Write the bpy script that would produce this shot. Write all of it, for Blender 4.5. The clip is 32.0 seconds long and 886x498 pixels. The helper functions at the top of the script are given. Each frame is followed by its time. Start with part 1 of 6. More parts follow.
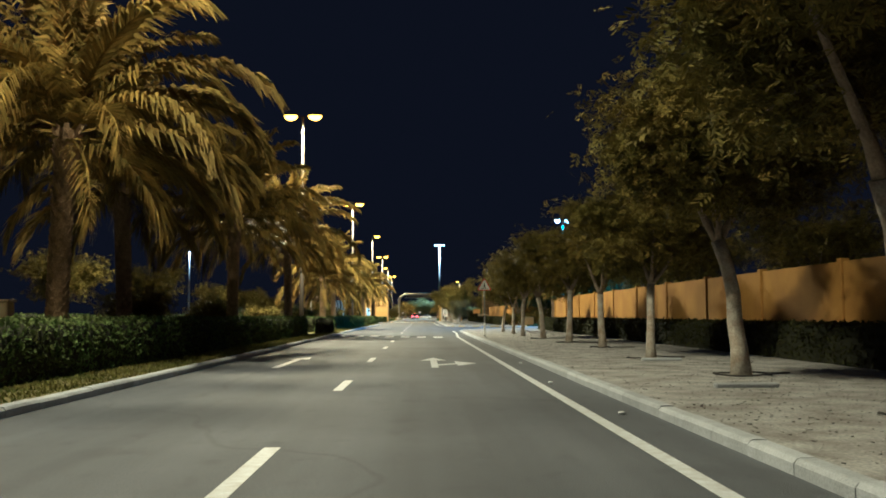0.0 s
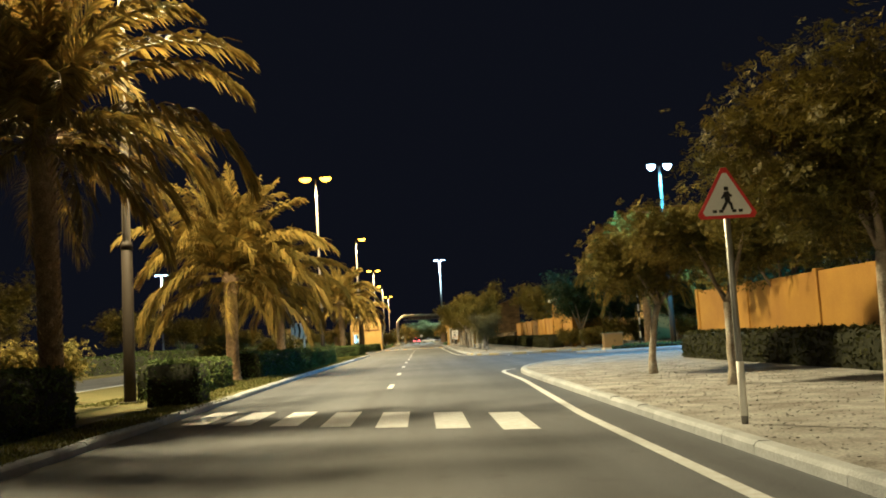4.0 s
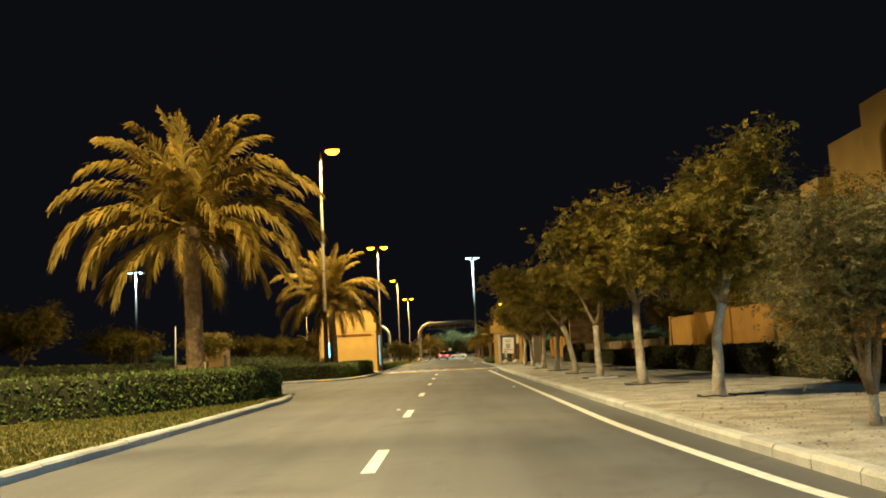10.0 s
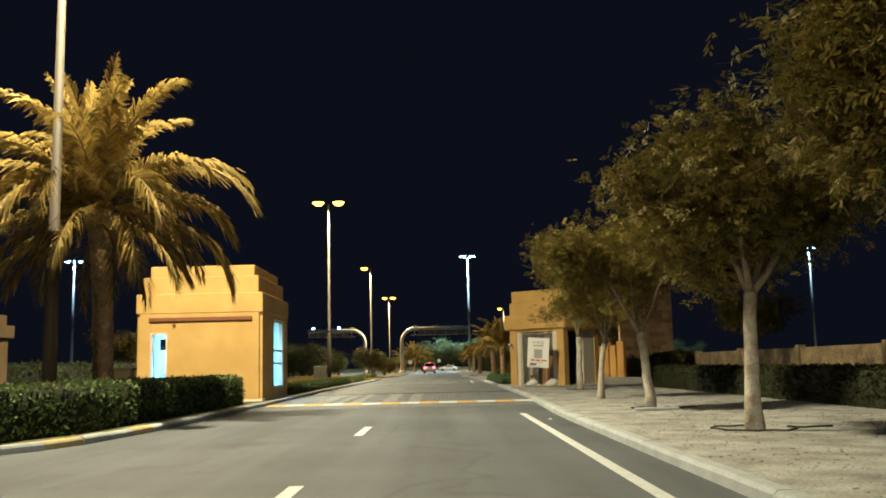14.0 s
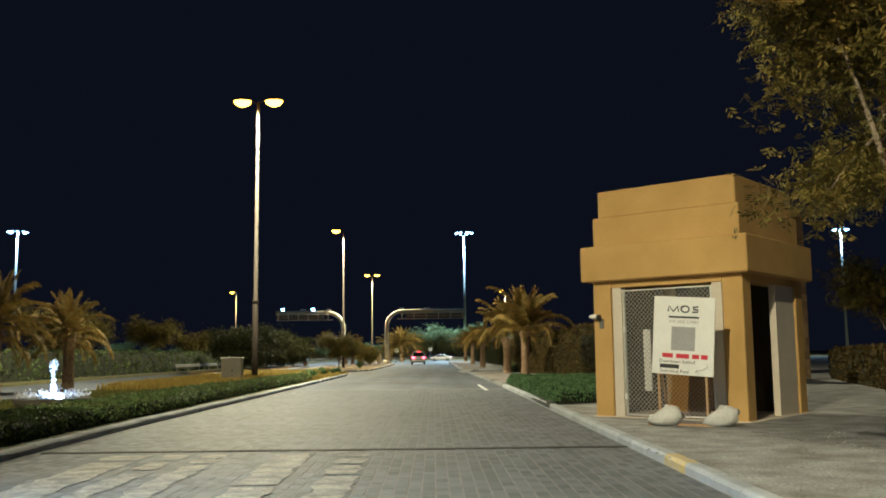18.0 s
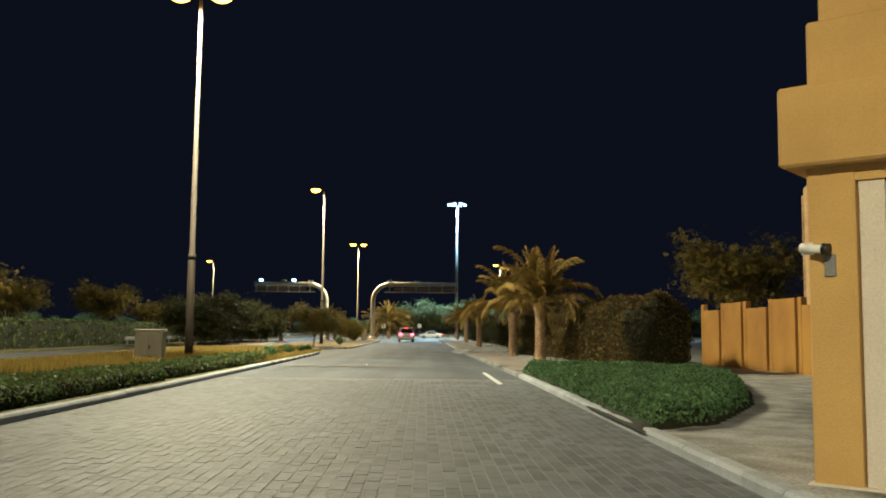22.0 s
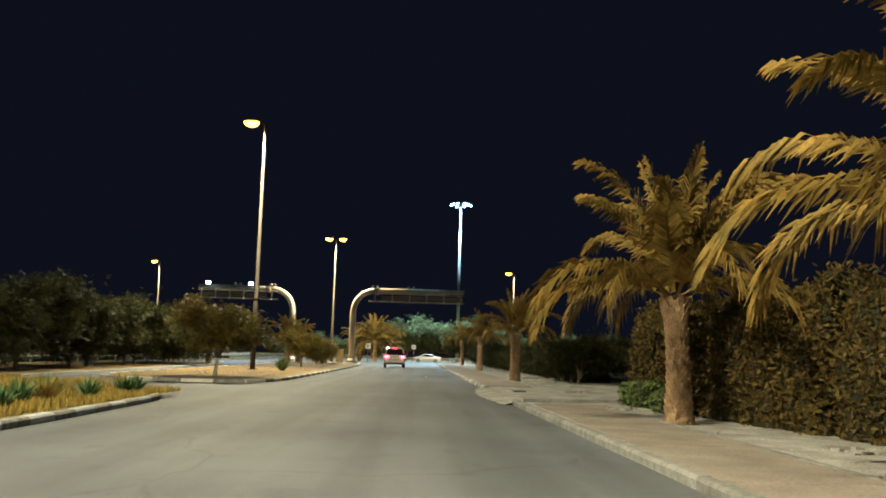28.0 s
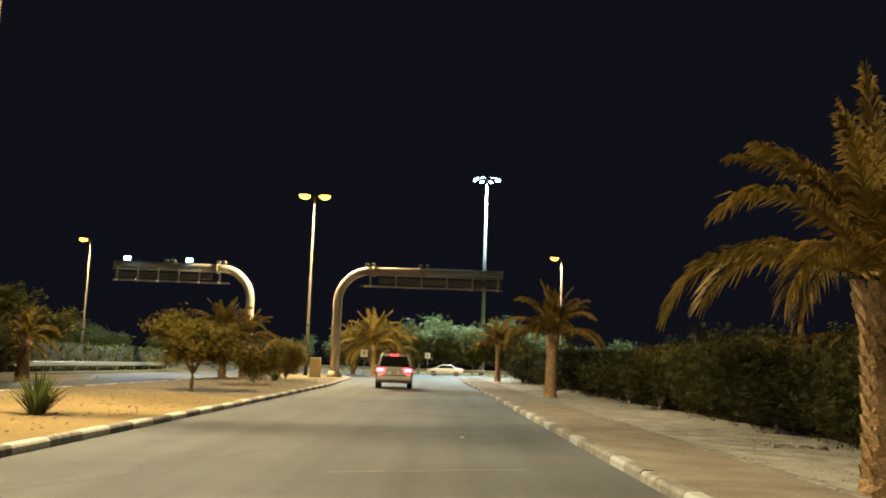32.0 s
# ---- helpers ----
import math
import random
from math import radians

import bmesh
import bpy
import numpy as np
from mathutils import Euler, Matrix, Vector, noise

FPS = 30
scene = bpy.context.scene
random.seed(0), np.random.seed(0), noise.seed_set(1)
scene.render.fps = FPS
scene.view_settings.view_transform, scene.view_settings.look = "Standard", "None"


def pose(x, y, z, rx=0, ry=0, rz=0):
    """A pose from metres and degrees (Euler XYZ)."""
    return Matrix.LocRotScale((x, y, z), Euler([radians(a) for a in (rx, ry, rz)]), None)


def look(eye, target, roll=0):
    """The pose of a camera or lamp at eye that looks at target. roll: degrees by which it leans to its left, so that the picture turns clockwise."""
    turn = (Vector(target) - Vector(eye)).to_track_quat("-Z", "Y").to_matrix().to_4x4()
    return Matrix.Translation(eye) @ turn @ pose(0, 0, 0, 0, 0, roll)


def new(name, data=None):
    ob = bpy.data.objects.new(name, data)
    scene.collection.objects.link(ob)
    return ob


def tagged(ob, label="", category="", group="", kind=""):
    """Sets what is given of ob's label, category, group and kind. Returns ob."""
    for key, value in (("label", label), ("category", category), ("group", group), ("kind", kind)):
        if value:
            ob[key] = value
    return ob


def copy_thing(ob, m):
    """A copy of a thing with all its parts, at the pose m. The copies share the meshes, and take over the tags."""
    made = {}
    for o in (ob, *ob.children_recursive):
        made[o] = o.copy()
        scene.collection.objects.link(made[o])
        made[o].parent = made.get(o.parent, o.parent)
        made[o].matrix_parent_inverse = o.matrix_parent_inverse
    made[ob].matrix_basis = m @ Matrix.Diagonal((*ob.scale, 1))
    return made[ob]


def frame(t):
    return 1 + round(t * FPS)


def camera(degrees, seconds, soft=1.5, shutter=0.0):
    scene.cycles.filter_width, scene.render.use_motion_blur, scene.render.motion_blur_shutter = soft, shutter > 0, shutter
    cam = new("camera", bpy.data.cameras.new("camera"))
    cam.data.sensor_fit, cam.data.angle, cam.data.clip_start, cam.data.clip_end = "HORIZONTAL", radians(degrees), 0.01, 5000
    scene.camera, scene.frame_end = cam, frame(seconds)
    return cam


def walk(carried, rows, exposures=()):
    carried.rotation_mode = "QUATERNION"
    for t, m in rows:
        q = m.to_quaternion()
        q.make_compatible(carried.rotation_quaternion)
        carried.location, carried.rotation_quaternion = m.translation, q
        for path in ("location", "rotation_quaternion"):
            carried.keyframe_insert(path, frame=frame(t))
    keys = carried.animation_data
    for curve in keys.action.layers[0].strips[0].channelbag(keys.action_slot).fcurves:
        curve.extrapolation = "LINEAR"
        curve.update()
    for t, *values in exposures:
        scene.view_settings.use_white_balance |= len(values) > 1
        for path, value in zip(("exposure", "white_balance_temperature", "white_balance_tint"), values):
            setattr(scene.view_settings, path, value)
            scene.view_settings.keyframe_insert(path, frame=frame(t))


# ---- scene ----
cam = camera(52.6, 32.0, soft=1.8)
PATH = [
    (0, (0.009, 0.557, 1.259), (0.058, 2.551, 1.407), -0.2),
    (0.5, (-0.041, 5.269, 1.364), (0.007, 7.263, 1.512), -0.2),
    (1, (-0.096, 10.232, 1.329), (-0.042, 12.224, 1.495), -0.9),
    (1.5, (-0.137, 14.975, 1.286), (-0.1, 16.968, 1.455), -0.5),
    (2, (-0.2, 19.451, 1.256), (-0.155, 21.443, 1.429), -1.0),
    (2.1, (-0.219, 20.356, 1.259), (-0.165, 22.348, 1.43), -1.5),
    (2.5, (-0.287, 24.061, 1.3), (-0.225, 26.052, 1.485), -1.3),
    (3, (-0.301, 28.682, 1.296), (-0.228, 30.672, 1.484), -2.1),
    (3.4, (-0.324, 32.48, 1.298), (-0.255, 34.47, 1.488), -3.7),
    (3.5, (-0.34, 33.457, 1.309), (-0.267, 35.446, 1.503), -3.7),
    (5.5, (-0.403, 53.566, 1.398), (-0.429, 55.556, 1.6), -1.6),
    (6, (-0.424, 58.393, 1.386), (-0.448, 60.382, 1.594), -1.6),
    (6.5, (-0.474, 63.269, 1.352), (-0.493, 65.257, 1.572), -0.9),
    (7, (-0.538, 68.344, 1.386), (-0.554, 70.332, 1.608), -0.8),
    (7.5, (-0.471, 73.445, 1.38), (-0.489, 75.433, 1.6), -1.1),
    (8, (-0.54, 78.723, 1.326), (-0.557, 80.711, 1.548), -1.8),
    (8.5, (-0.605, 83.923, 1.28), (-0.622, 85.91, 1.506), -1.8),
    (9, (-0.554, 88.975, 1.251), (-0.568, 90.962, 1.482), -1.6),
    (9.5, (-0.482, 94.275, 1.245), (-0.49, 96.262, 1.476), -1.7),
    (10, (-0.429, 99.533, 1.249), (-0.435, 101.519, 1.482), -2.8),
    (10.5, (-0.421, 104.721, 1.274), (-0.43, 106.707, 1.515), -2.5),
    (11, (-0.308, 110.147, 1.23), (-0.312, 112.131, 1.479), -1.0),
    (11.5, (-0.184, 115.443, 1.169), (-0.187, 117.427, 1.421), -1.5),
    (12, (-0.157, 120.494, 1.161), (-0.155, 122.477, 1.417), -1.5),
    (12.5, (-0.082, 125.16, 1.221), (-0.079, 127.143, 1.479), -1.1),
    (13, (0.053, 129.625, 1.249), (0.057, 131.608, 1.508), -0.9),
    (13.5, (0.08, 134.106, 1.231), (0.086, 136.089, 1.492), -1.6),
    (14, (0.158, 138.608, 1.223), (0.166, 140.592, 1.482), -1.3),
    (14.5, (0.195, 143.004, 1.229), (0.205, 144.988, 1.481), -0.9),
    (16.5, (0.23, 158.62, 1.515), (0.231, 160.605, 1.761), -0.9),
    (17, (0.175, 161.765, 1.481), (0.19, 163.751, 1.713), -0.6),
    (17.5, (0.207, 164.26, 1.478), (0.233, 166.246, 1.711), -0.6),
    (18, (0.247, 166.143, 1.479), (0.269, 168.13, 1.712), -0.6),
    (18.5, (0.23, 167.683, 1.48), (0.261, 169.671, 1.701), -0.8),
    (19, (0.21, 169.002, 1.524), (0.276, 170.991, 1.721), -0.8),
    (19.5, (0.227, 170.213, 1.542), (0.291, 172.206, 1.705), -1.2),
    (20, (0.22, 171.492, 1.573), (0.291, 173.483, 1.746), -0.4),
    (20.5, (0.208, 172.891, 1.565), (0.29, 174.883, 1.732), 0.9),
    (21, (0.199, 174.297, 1.561), (0.281, 176.287, 1.742), 1.0),
    (21.5, (0.184, 175.878, 1.52), (0.252, 177.868, 1.707), 1.2),
    (22, (0.184, 177.456, 1.458), (0.226, 179.447, 1.641), 0.6),
    (22.5, (0.155, 179.105, 1.472), (0.189, 181.097, 1.649), 0.3),
    (23, (0.16, 180.912, 1.453), (0.201, 182.903, 1.636), 1.8),
    (23.5, (0.167, 183.0, 1.461), (0.216, 184.991, 1.643), 1.7),
    (24, (0.163, 185.23, 1.421), (0.222, 187.221, 1.604), 0.9),
    (24.5, (0.14, 187.857, 1.454), (0.194, 189.848, 1.637), 0.3),
    (26.5, (0.021, 199.811, 1.359), (0.073, 201.798, 1.581), -0.6),
    (27, (0.059, 203.183, 1.315), (0.113, 205.171, 1.529), -1.1),
    (27.5, (0.114, 206.895, 1.341), (0.157, 208.882, 1.561), -0.4),
    (28, (0.155, 210.76, 1.313), (0.204, 212.745, 1.548), 1.7),
    (28.5, (0.172, 214.656, 1.324), (0.224, 216.641, 1.562), 1.8),
    (29, (0.177, 218.746, 1.297), (0.234, 220.731, 1.53), 0.5),
    (29.5, (0.163, 223.016, 1.32), (0.226, 225.001, 1.558), -0.1),
    (30, (0.205, 227.46, 1.364), (0.269, 229.445, 1.601), 0.3),
    (30.5, (0.126, 232.063, 1.369), (0.181, 234.048, 1.607), 0.9),
    (31, (0.037, 236.81, 1.386), (0.071, 238.795, 1.629), 1.4),
    (31.5, (-0.041, 241.644, 1.377), (-0.012, 243.629, 1.624), 1.6),
    (32, (0.068, 246.388, 1.399), (0.083, 248.371, 1.655), 2.0),
]
EXPOSE = [(0.0, 0.94, 3980, 2), (2.0, 0.86, 4150, 2), (4.0, 0.78, 4600, 1), (7.0, 0.64, 5000, -2), (9.0, 0.52, 5500, -2), (11.0, 0.50, 5100, -2), (13.0, 0.62, 4400, 1), (18.0, 0.74, 4020, 2), (21.0, 0.78, 4020, 2), (24.0, 0.80, 4350, 2), (29.0, 0.88, 4200, 2), (32.0, 0.90, 4900, 1)]
walk(cam, [(t, look(eye, target, roll)) for t, eye, target, roll in PATH], EXPOSE)

# ---- world: a moonless night sky with a little town glow ----
world = bpy.data.worlds.new("night_sky")
scene.world = world
world.use_nodes = True
bg = world.node_tree.nodes["Background"]
bg.inputs[0].default_value = (0.80, 0.69, 0.86, 1)
bg.inputs[1].default_value = 0.0040

SODIUM = (1.0, 0.62, 0.225)
COOL = (0.74, 0.90, 1.0)
SODIUM_WATT, COOL_WATT, MAST_WATT = 14500.0, 4000.0, 110000.0


def spot(name, place, target, color, watt, cone=168, soft=0.25):
    data = bpy.data.lights.new(name, "SPOT")
    data.energy, data.color, data.spot_size, data.spot_blend, data.shadow_soft_size = watt, color, radians(cone), 0.35, soft
    ob = new(name, data)
    ob.matrix_world = look(place, target)
    return ob


# ---- materials ----
MATS = {}


def mat(name, color, rough=0.8, var=0.25, scale=3.0, fine=40.0, bump=0.3, metal=0.0, rand=0.0, emit=0.0, second=None, trans=0.0, spec=0.4):
    """A surface with blotches, fine grain and relief; second: the blotches' other colour."""
    if name in MATS:
        return MATS[name]
    m = bpy.data.materials.new(name)
    m.use_nodes = True
    nt = m.node_tree
    b = nt.nodes["Principled BSDF"]
    b.inputs["Roughness"].default_value, b.inputs["Metallic"].default_value = rough, metal
    b.inputs["Specular IOR Level"].default_value = spec
    if emit:
        b.inputs["Base Color"].default_value = (*color, 1)
        b.inputs["Emission Color"].default_value = (*color, 1)
        b.inputs["Emission Strength"].default_value = emit
        MATS[name] = m
        return m
    co = nt.nodes.new("ShaderNodeTexCoord")
    big = nt.nodes.new("ShaderNodeTexNoise")
    big.inputs["Scale"].default_value, big.inputs["Detail"].default_value = scale, 5
    small = nt.nodes.new("ShaderNodeTexNoise")
    small.inputs["Scale"].default_value, small.inputs["Detail"].default_value = fine, 4
    geo = nt.nodes.new("ShaderNodeNewGeometry")
    for n in (big, small):
        nt.links.new(geo.outputs["Position"], n.inputs["Vector"])
    ramp = nt.nodes.new("ShaderNodeMapRange")
    ramp.inputs[1].default_value, ramp.inputs[2].default_value = 0.32, 0.68
    nt.links.new(big.outputs["Fac"], ramp.inputs[0])
    mix = nt.nodes.new("ShaderNodeMix")
    mix.data_type = "RGBA"
    other = second or tuple(c * (1 - var) for c in color)
    mix.inputs[6].default_value, mix.inputs[7].default_value = (*color, 1), (*other, 1)
    nt.links.new(ramp.outputs[0], mix.inputs[0])
    grain = nt.nodes.new("ShaderNodeMapRange")
    grain.inputs[1].default_value, grain.inputs[2].default_value = 0.25, 0.75
    grain.inputs[3].default_value, grain.inputs[4].default_value = 1 - var, 1 + var
    nt.links.new(small.outputs["Fac"], grain.inputs[0])
    mul = nt.nodes.new("ShaderNodeMix")
    mul.data_type, mul.blend_type = "RGBA", "MULTIPLY"
    mul.inputs[0].default_value = 1.0
    nt.links.new(mix.outputs[2], mul.inputs[6])
    nt.links.new(grain.outputs[0], mul.inputs[7])
    last = mul
    if rand:
        info = nt.nodes.new("ShaderNodeObjectInfo")
        isl = nt.nodes.new("ShaderNodeMath")
        isl.operation = "ADD"
        nt.links.new(info.outputs["Random"], isl.inputs[0])
        nt.links.new(geo.outputs["Random Per Island"], isl.inputs[1])
        fr = nt.nodes.new("ShaderNodeMath")
        fr.operation = "FRACT"
        nt.links.new(isl.outputs[0], fr.inputs[0])
        rr = nt.nodes.new("ShaderNodeMapRange")
        rr.inputs[3].default_value, rr.inputs[4].default_value = 1 - rand, 1 + rand
        nt.links.new(fr.outputs[0], rr.inputs[0])
        m2 = nt.nodes.new("ShaderNodeMix")
        m2.data_type, m2.blend_type = "RGBA", "MULTIPLY"
        m2.inputs[0].default_value = 1.0
        nt.links.new(mul.outputs[2], m2.inputs[6])
        nt.links.new(rr.outputs[0], m2.inputs[7])
        last = m2
    nt.links.new(last.outputs[2], b.inputs["Base Color"])
    if bump:
        bp = nt.nodes.new("ShaderNodeBump")
        bp.inputs["Strength"].default_value, bp.inputs["Distance"].default_value = bump, 0.02
        nt.links.new(small.outputs["Fac"], bp.inputs["Height"])
        nt.links.new(bp.outputs[0], b.inputs["Normal"])
    if trans:
        tr = nt.nodes.new("ShaderNodeBsdfTranslucent")
        nt.links.new(last.outputs[2], tr.inputs["Color"])
        mx = nt.nodes.new("ShaderNodeMixShader")
        mx.inputs[0].default_value = trans
        nt.links.new(b.outputs[0], mx.inputs[1])
        nt.links.new(tr.outputs[0], mx.inputs[2])
        nt.links.new(mx.outputs[0], nt.nodes["Material Output"].inputs[0])
    MATS[name] = m
    return m


# Bluish tint puts missing cool headlight light into the asphalt colour.
COOL_ASPHALT = mat("asphalt", (0.110, 0.120, 0.146), 0.75, 0.28, 0.22, 60, 0.6, second=(0.074, 0.082, 0.102))


def wear(m, track, stain, crack):
    """Lays wheel-track wear along the road, oily stains and thin cracks over a surface's colour."""
    nt = m.node_tree
    b = nt.nodes["Principled BSDF"]
    src = b.inputs["Base Color"].links[0].from_socket
    geo = nt.nodes.new("ShaderNodeNewGeometry")

    def layer(socket, node, out, scale, lo, hi, a, c, dist=None):
        mp = nt.nodes.new("ShaderNodeMapping")
        mp.inputs["Scale"].default_value = scale
        nt.links.new(geo.outputs["Position"], mp.inputs[0])
        tex = nt.nodes.new(node)
        tex.inputs["Scale"].default_value = 1.0
        if node == "ShaderNodeTexVoronoi":
            tex.feature = "DISTANCE_TO_EDGE"
            wob = nt.nodes.new("ShaderNodeTexNoise")
            wob.inputs["Scale"].default_value = 2.5
            nt.links.new(mp.outputs[0], wob.inputs["Vector"])
            add = nt.nodes.new("ShaderNodeMix")
            add.data_type = "VECTOR"
            add.inputs[0].default_value = 0.35
            nt.links.new(mp.outputs[0], add.inputs[4])
            nt.links.new(wob.outputs["Color"], add.inputs[5])
            nt.links.new(add.outputs[1], tex.inputs["Vector"])
        else:
            tex.inputs["Detail"].default_value = 6
            nt.links.new(mp.outputs[0], tex.inputs["Vector"])
        mr = nt.nodes.new("ShaderNodeMapRange")
        mr.inputs[1].default_value, mr.inputs[2].default_value, mr.inputs[3].default_value, mr.inputs[4].default_value = lo, hi, a, c
        nt.links.new(tex.outputs[out], mr.inputs[0])
        mul = nt.nodes.new("ShaderNodeMix")
        mul.data_type, mul.blend_type = "RGBA", "MULTIPLY"
        mul.inputs[0].default_value = 1.0
        nt.links.new(socket, mul.inputs[6])
        nt.links.new(mr.outputs[0], mul.inputs[7])
        return mul.outputs[2]

    s = layer(src, "ShaderNodeTexNoise", "Fac", (1.1, 0.035, 1), 0.36, 0.66, 1 - track, 1 + track)
    s = layer(s, "ShaderNodeTexNoise", "Fac", (0.55, 0.4, 1), 0.60, 0.72, 1.0, 1 - stain)
    s = layer(s, "ShaderNodeTexNoise", "Fac", (2.6, 1.7, 1), 0.30, 0.42, 1 - stain * 0.7, 1.0)
    if crack:
        s = layer(s, "ShaderNodeTexVoronoi", "Distance", (0.16, 0.11, 1), 0.0, 0.006, 1 - crack, 1.0)
    nt.links.new(s, b.inputs["Base Color"])


wear(COOL_ASPHALT, 0.18, 0.24, 0.22)
# Pale cool grey carries the headlights' wash on the verge.
SAND = mat("sand_verge", (0.40, 0.405, 0.415), 0.95, 0.42, 1.6, 26, 1.0, second=(0.20, 0.195, 0.185))
DUST = mat("desert_ground", (0.24, 0.172, 0.058), 0.95, 0.3, 0.3, 8, 0.8, second=(0.145, 0.105, 0.038))
SOIL = mat("median_soil", (0.13, 0.115, 0.04), 0.95, 0.35, 0.8, 22, 0.8, second=(0.085, 0.085, 0.025))
SOIL_STRIP = mat("brown_road_soil", (0.13, 0.10, 0.045), 0.95, 0.4, 1.2, 18, 0.8, second=(0.075, 0.07, 0.06))
# Concrete cooled towards blue in place of headlight light on the kerbs.
KERB = mat("kerb_concrete", (0.42, 0.45, 0.51), 0.85, 0.18, 3, 45, 0.4, rand=0.12)
KERB_Y = mat("kerb_yellow_paint", (0.52, 0.40, 0.11), 0.7, 0.25, 6, 40, 0.3, rand=0.15, second=(0.40, 0.37, 0.28))
KERB_O = mat("old_grimy_kerb", (0.24, 0.245, 0.255), 0.9, 0.3, 4, 40, 0.5, rand=0.2, second=(0.14, 0.14, 0.14))
KERB_W = mat("kerb_white_paint", (0.62, 0.6, 0.55), 0.7, 0.2, 6, 40, 0.3, rand=0.15)
# Paint tinted blue-white, as headlights would make it look.
PAINT = mat("road_paint", (0.67, 0.715, 0.79), 0.6, 0.12, 7, 60, 0.2, second=(0.5, 0.515, 0.54))
PAINT_OLD = mat("worn_road_paint", (0.34, 0.335, 0.32), 0.75, 0.4, 3.2, 22, 0.3, second=(0.14, 0.145, 0.155))
PAINT_Y = mat("yellow_road_paint", (0.70, 0.42, 0.04), 0.6, 0.2, 7, 50, 0.2, second=(0.5, 0.33, 0.08))
# Paver grey holds a blue cast standing in for headlights.
PAVER = mat("grey_paver", (0.132, 0.145, 0.178), 0.7, 0.2, 0.4, 50, 0.4, rand=0.28, second=(0.108, 0.117, 0.138))
JOINT = mat("paver_joint_sand", (0.25, 0.25, 0.26), 0.95, 0.25, 3, 60, 0.4)
WALL = mat("ochre_wall", (0.38, 0.215, 0.02), 0.9, 0.12, 0.6, 30, 0.4, second=(0.27, 0.14, 0.018))
HOUSE = mat("tan_house_render", (0.62, 0.44, 0.15), 0.9, 0.1, 0.5, 30, 0.4, second=(0.50, 0.345, 0.11))
BOOTH = mat("beige_render", (0.56, 0.37, 0.10), 0.9, 0.08, 0.9, 60, 0.35, second=(0.46, 0.30, 0.075))
TRIM = mat("pale_trim", (0.66, 0.60, 0.50), 0.85, 0.1, 2, 50, 0.2)
LINTEL = mat("brown_lintel", (0.20, 0.08, 0.03), 0.7, 0.15, 4, 40, 0.2)
STEEL = mat("galvanised_steel", (0.30, 0.30, 0.295), 0.45, 0.15, 3, 60, 0.1, metal=0.6)
GANTRY = mat("painted_gantry_steel", (0.50, 0.46, 0.38), 0.55, 0.12, 1, 30, 0.1, metal=0.1)
DARK = mat("dark_metal", (0.05, 0.05, 0.05), 0.5, 0.2, 4, 40, 0.1, metal=0.3)
WHITE = mat("white_enamel", (0.78, 0.78, 0.76), 0.5, 0.06, 4, 40, 0.1)
RED = mat("red_enamel", (0.55, 0.03, 0.02), 0.45, 0.1, 4, 40, 0.1)
BLACK = mat("black_film", (0.02, 0.02, 0.02), 0.5, 0.1, 4, 40, 0.0)
# Bark is pale; also lightened and cooled in place of headlights on trunks.
BARK = mat("pale_bark", (0.46, 0.44, 0.39), 0.95, 0.3, 4, 30, 1.0, second=(0.27, 0.22, 0.16))
# Same bark browned, putting the crown's darkness into the limb colour.
LIMB = mat("shaded_limb_bark", (0.27, 0.22, 0.155), 0.95, 0.3, 4, 30, 1.0, second=(0.16, 0.125, 0.085))
LAWN = mat("patchy_lawn_blade", (0.15, 0.135, 0.03), 0.7, 0.3, 1.0, 20, 0.0, rand=0.4, trans=0.25, second=(0.09, 0.11, 0.025), spec=0.12)
KERB_D = mat("kerb_faded_black_paint", (0.15, 0.145, 0.14), 0.8, 0.3, 6, 40, 0.3, rand=0.3, second=(0.34, 0.335, 0.33))
PALM_BARK = mat("palm_bark", (0.34, 0.24, 0.13), 0.95, 0.4, 6, 30, 1.0, second=(0.19, 0.13, 0.07))
FROND = mat("palm_leaf", (0.25, 0.17, 0.024), 0.6, 0.25, 2, 30, 0.0, rand=0.35, trans=0.25, second=(0.13, 0.105, 0.02), spec=0.12)
RACHIS = mat("palm_rib", (0.24, 0.19, 0.08), 0.7, 0.2, 4, 30, 0.0)
LEAF = mat("tree_leaf", (0.17, 0.132, 0.018), 0.7, 0.3, 0.9, 20, 0.0, rand=0.4, trans=0.16, second=(0.085, 0.08, 0.013), spec=0.12)
LEAF_D = mat("dark_leaf", (0.045, 0.07, 0.03), 0.6, 0.3, 1.2, 20, 0.0, rand=0.4, trans=0.2, spec=0.12)
LEAF_P = mat("pale_leaf", (0.17, 0.185, 0.07), 0.7, 0.3, 1.2, 20, 0.0, rand=0.35, trans=0.25, spec=0.12)
HEDGE = mat("hedge_leaf", (0.105, 0.155, 0.042), 0.6, 0.3, 1.0, 20, 0.0, rand=0.45, trans=0.2, second=(0.10, 0.115, 0.035), spec=0.12)
HEDGE_D = mat("tall_hedge_leaf", (0.095, 0.072, 0.016), 0.6, 0.3, 1.0, 20, 0.0, rand=0.45, trans=0.2, spec=0.12)
LEAF_G = mat("grey_olive_leaf", (0.17, 0.155, 0.07), 0.7, 0.3, 1.2, 20, 0.0, rand=0.4, trans=0.25, spec=0.12)
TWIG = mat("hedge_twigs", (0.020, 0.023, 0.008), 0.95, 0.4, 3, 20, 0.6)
# Leaf colour lifted to stand in for headlights on the near bed.
GRASS = mat("groundcover_leaf", (0.13, 0.215, 0.085), 0.6, 0.3, 1.0, 20, 0.0, rand=0.6, trans=0.25, spec=0.12)
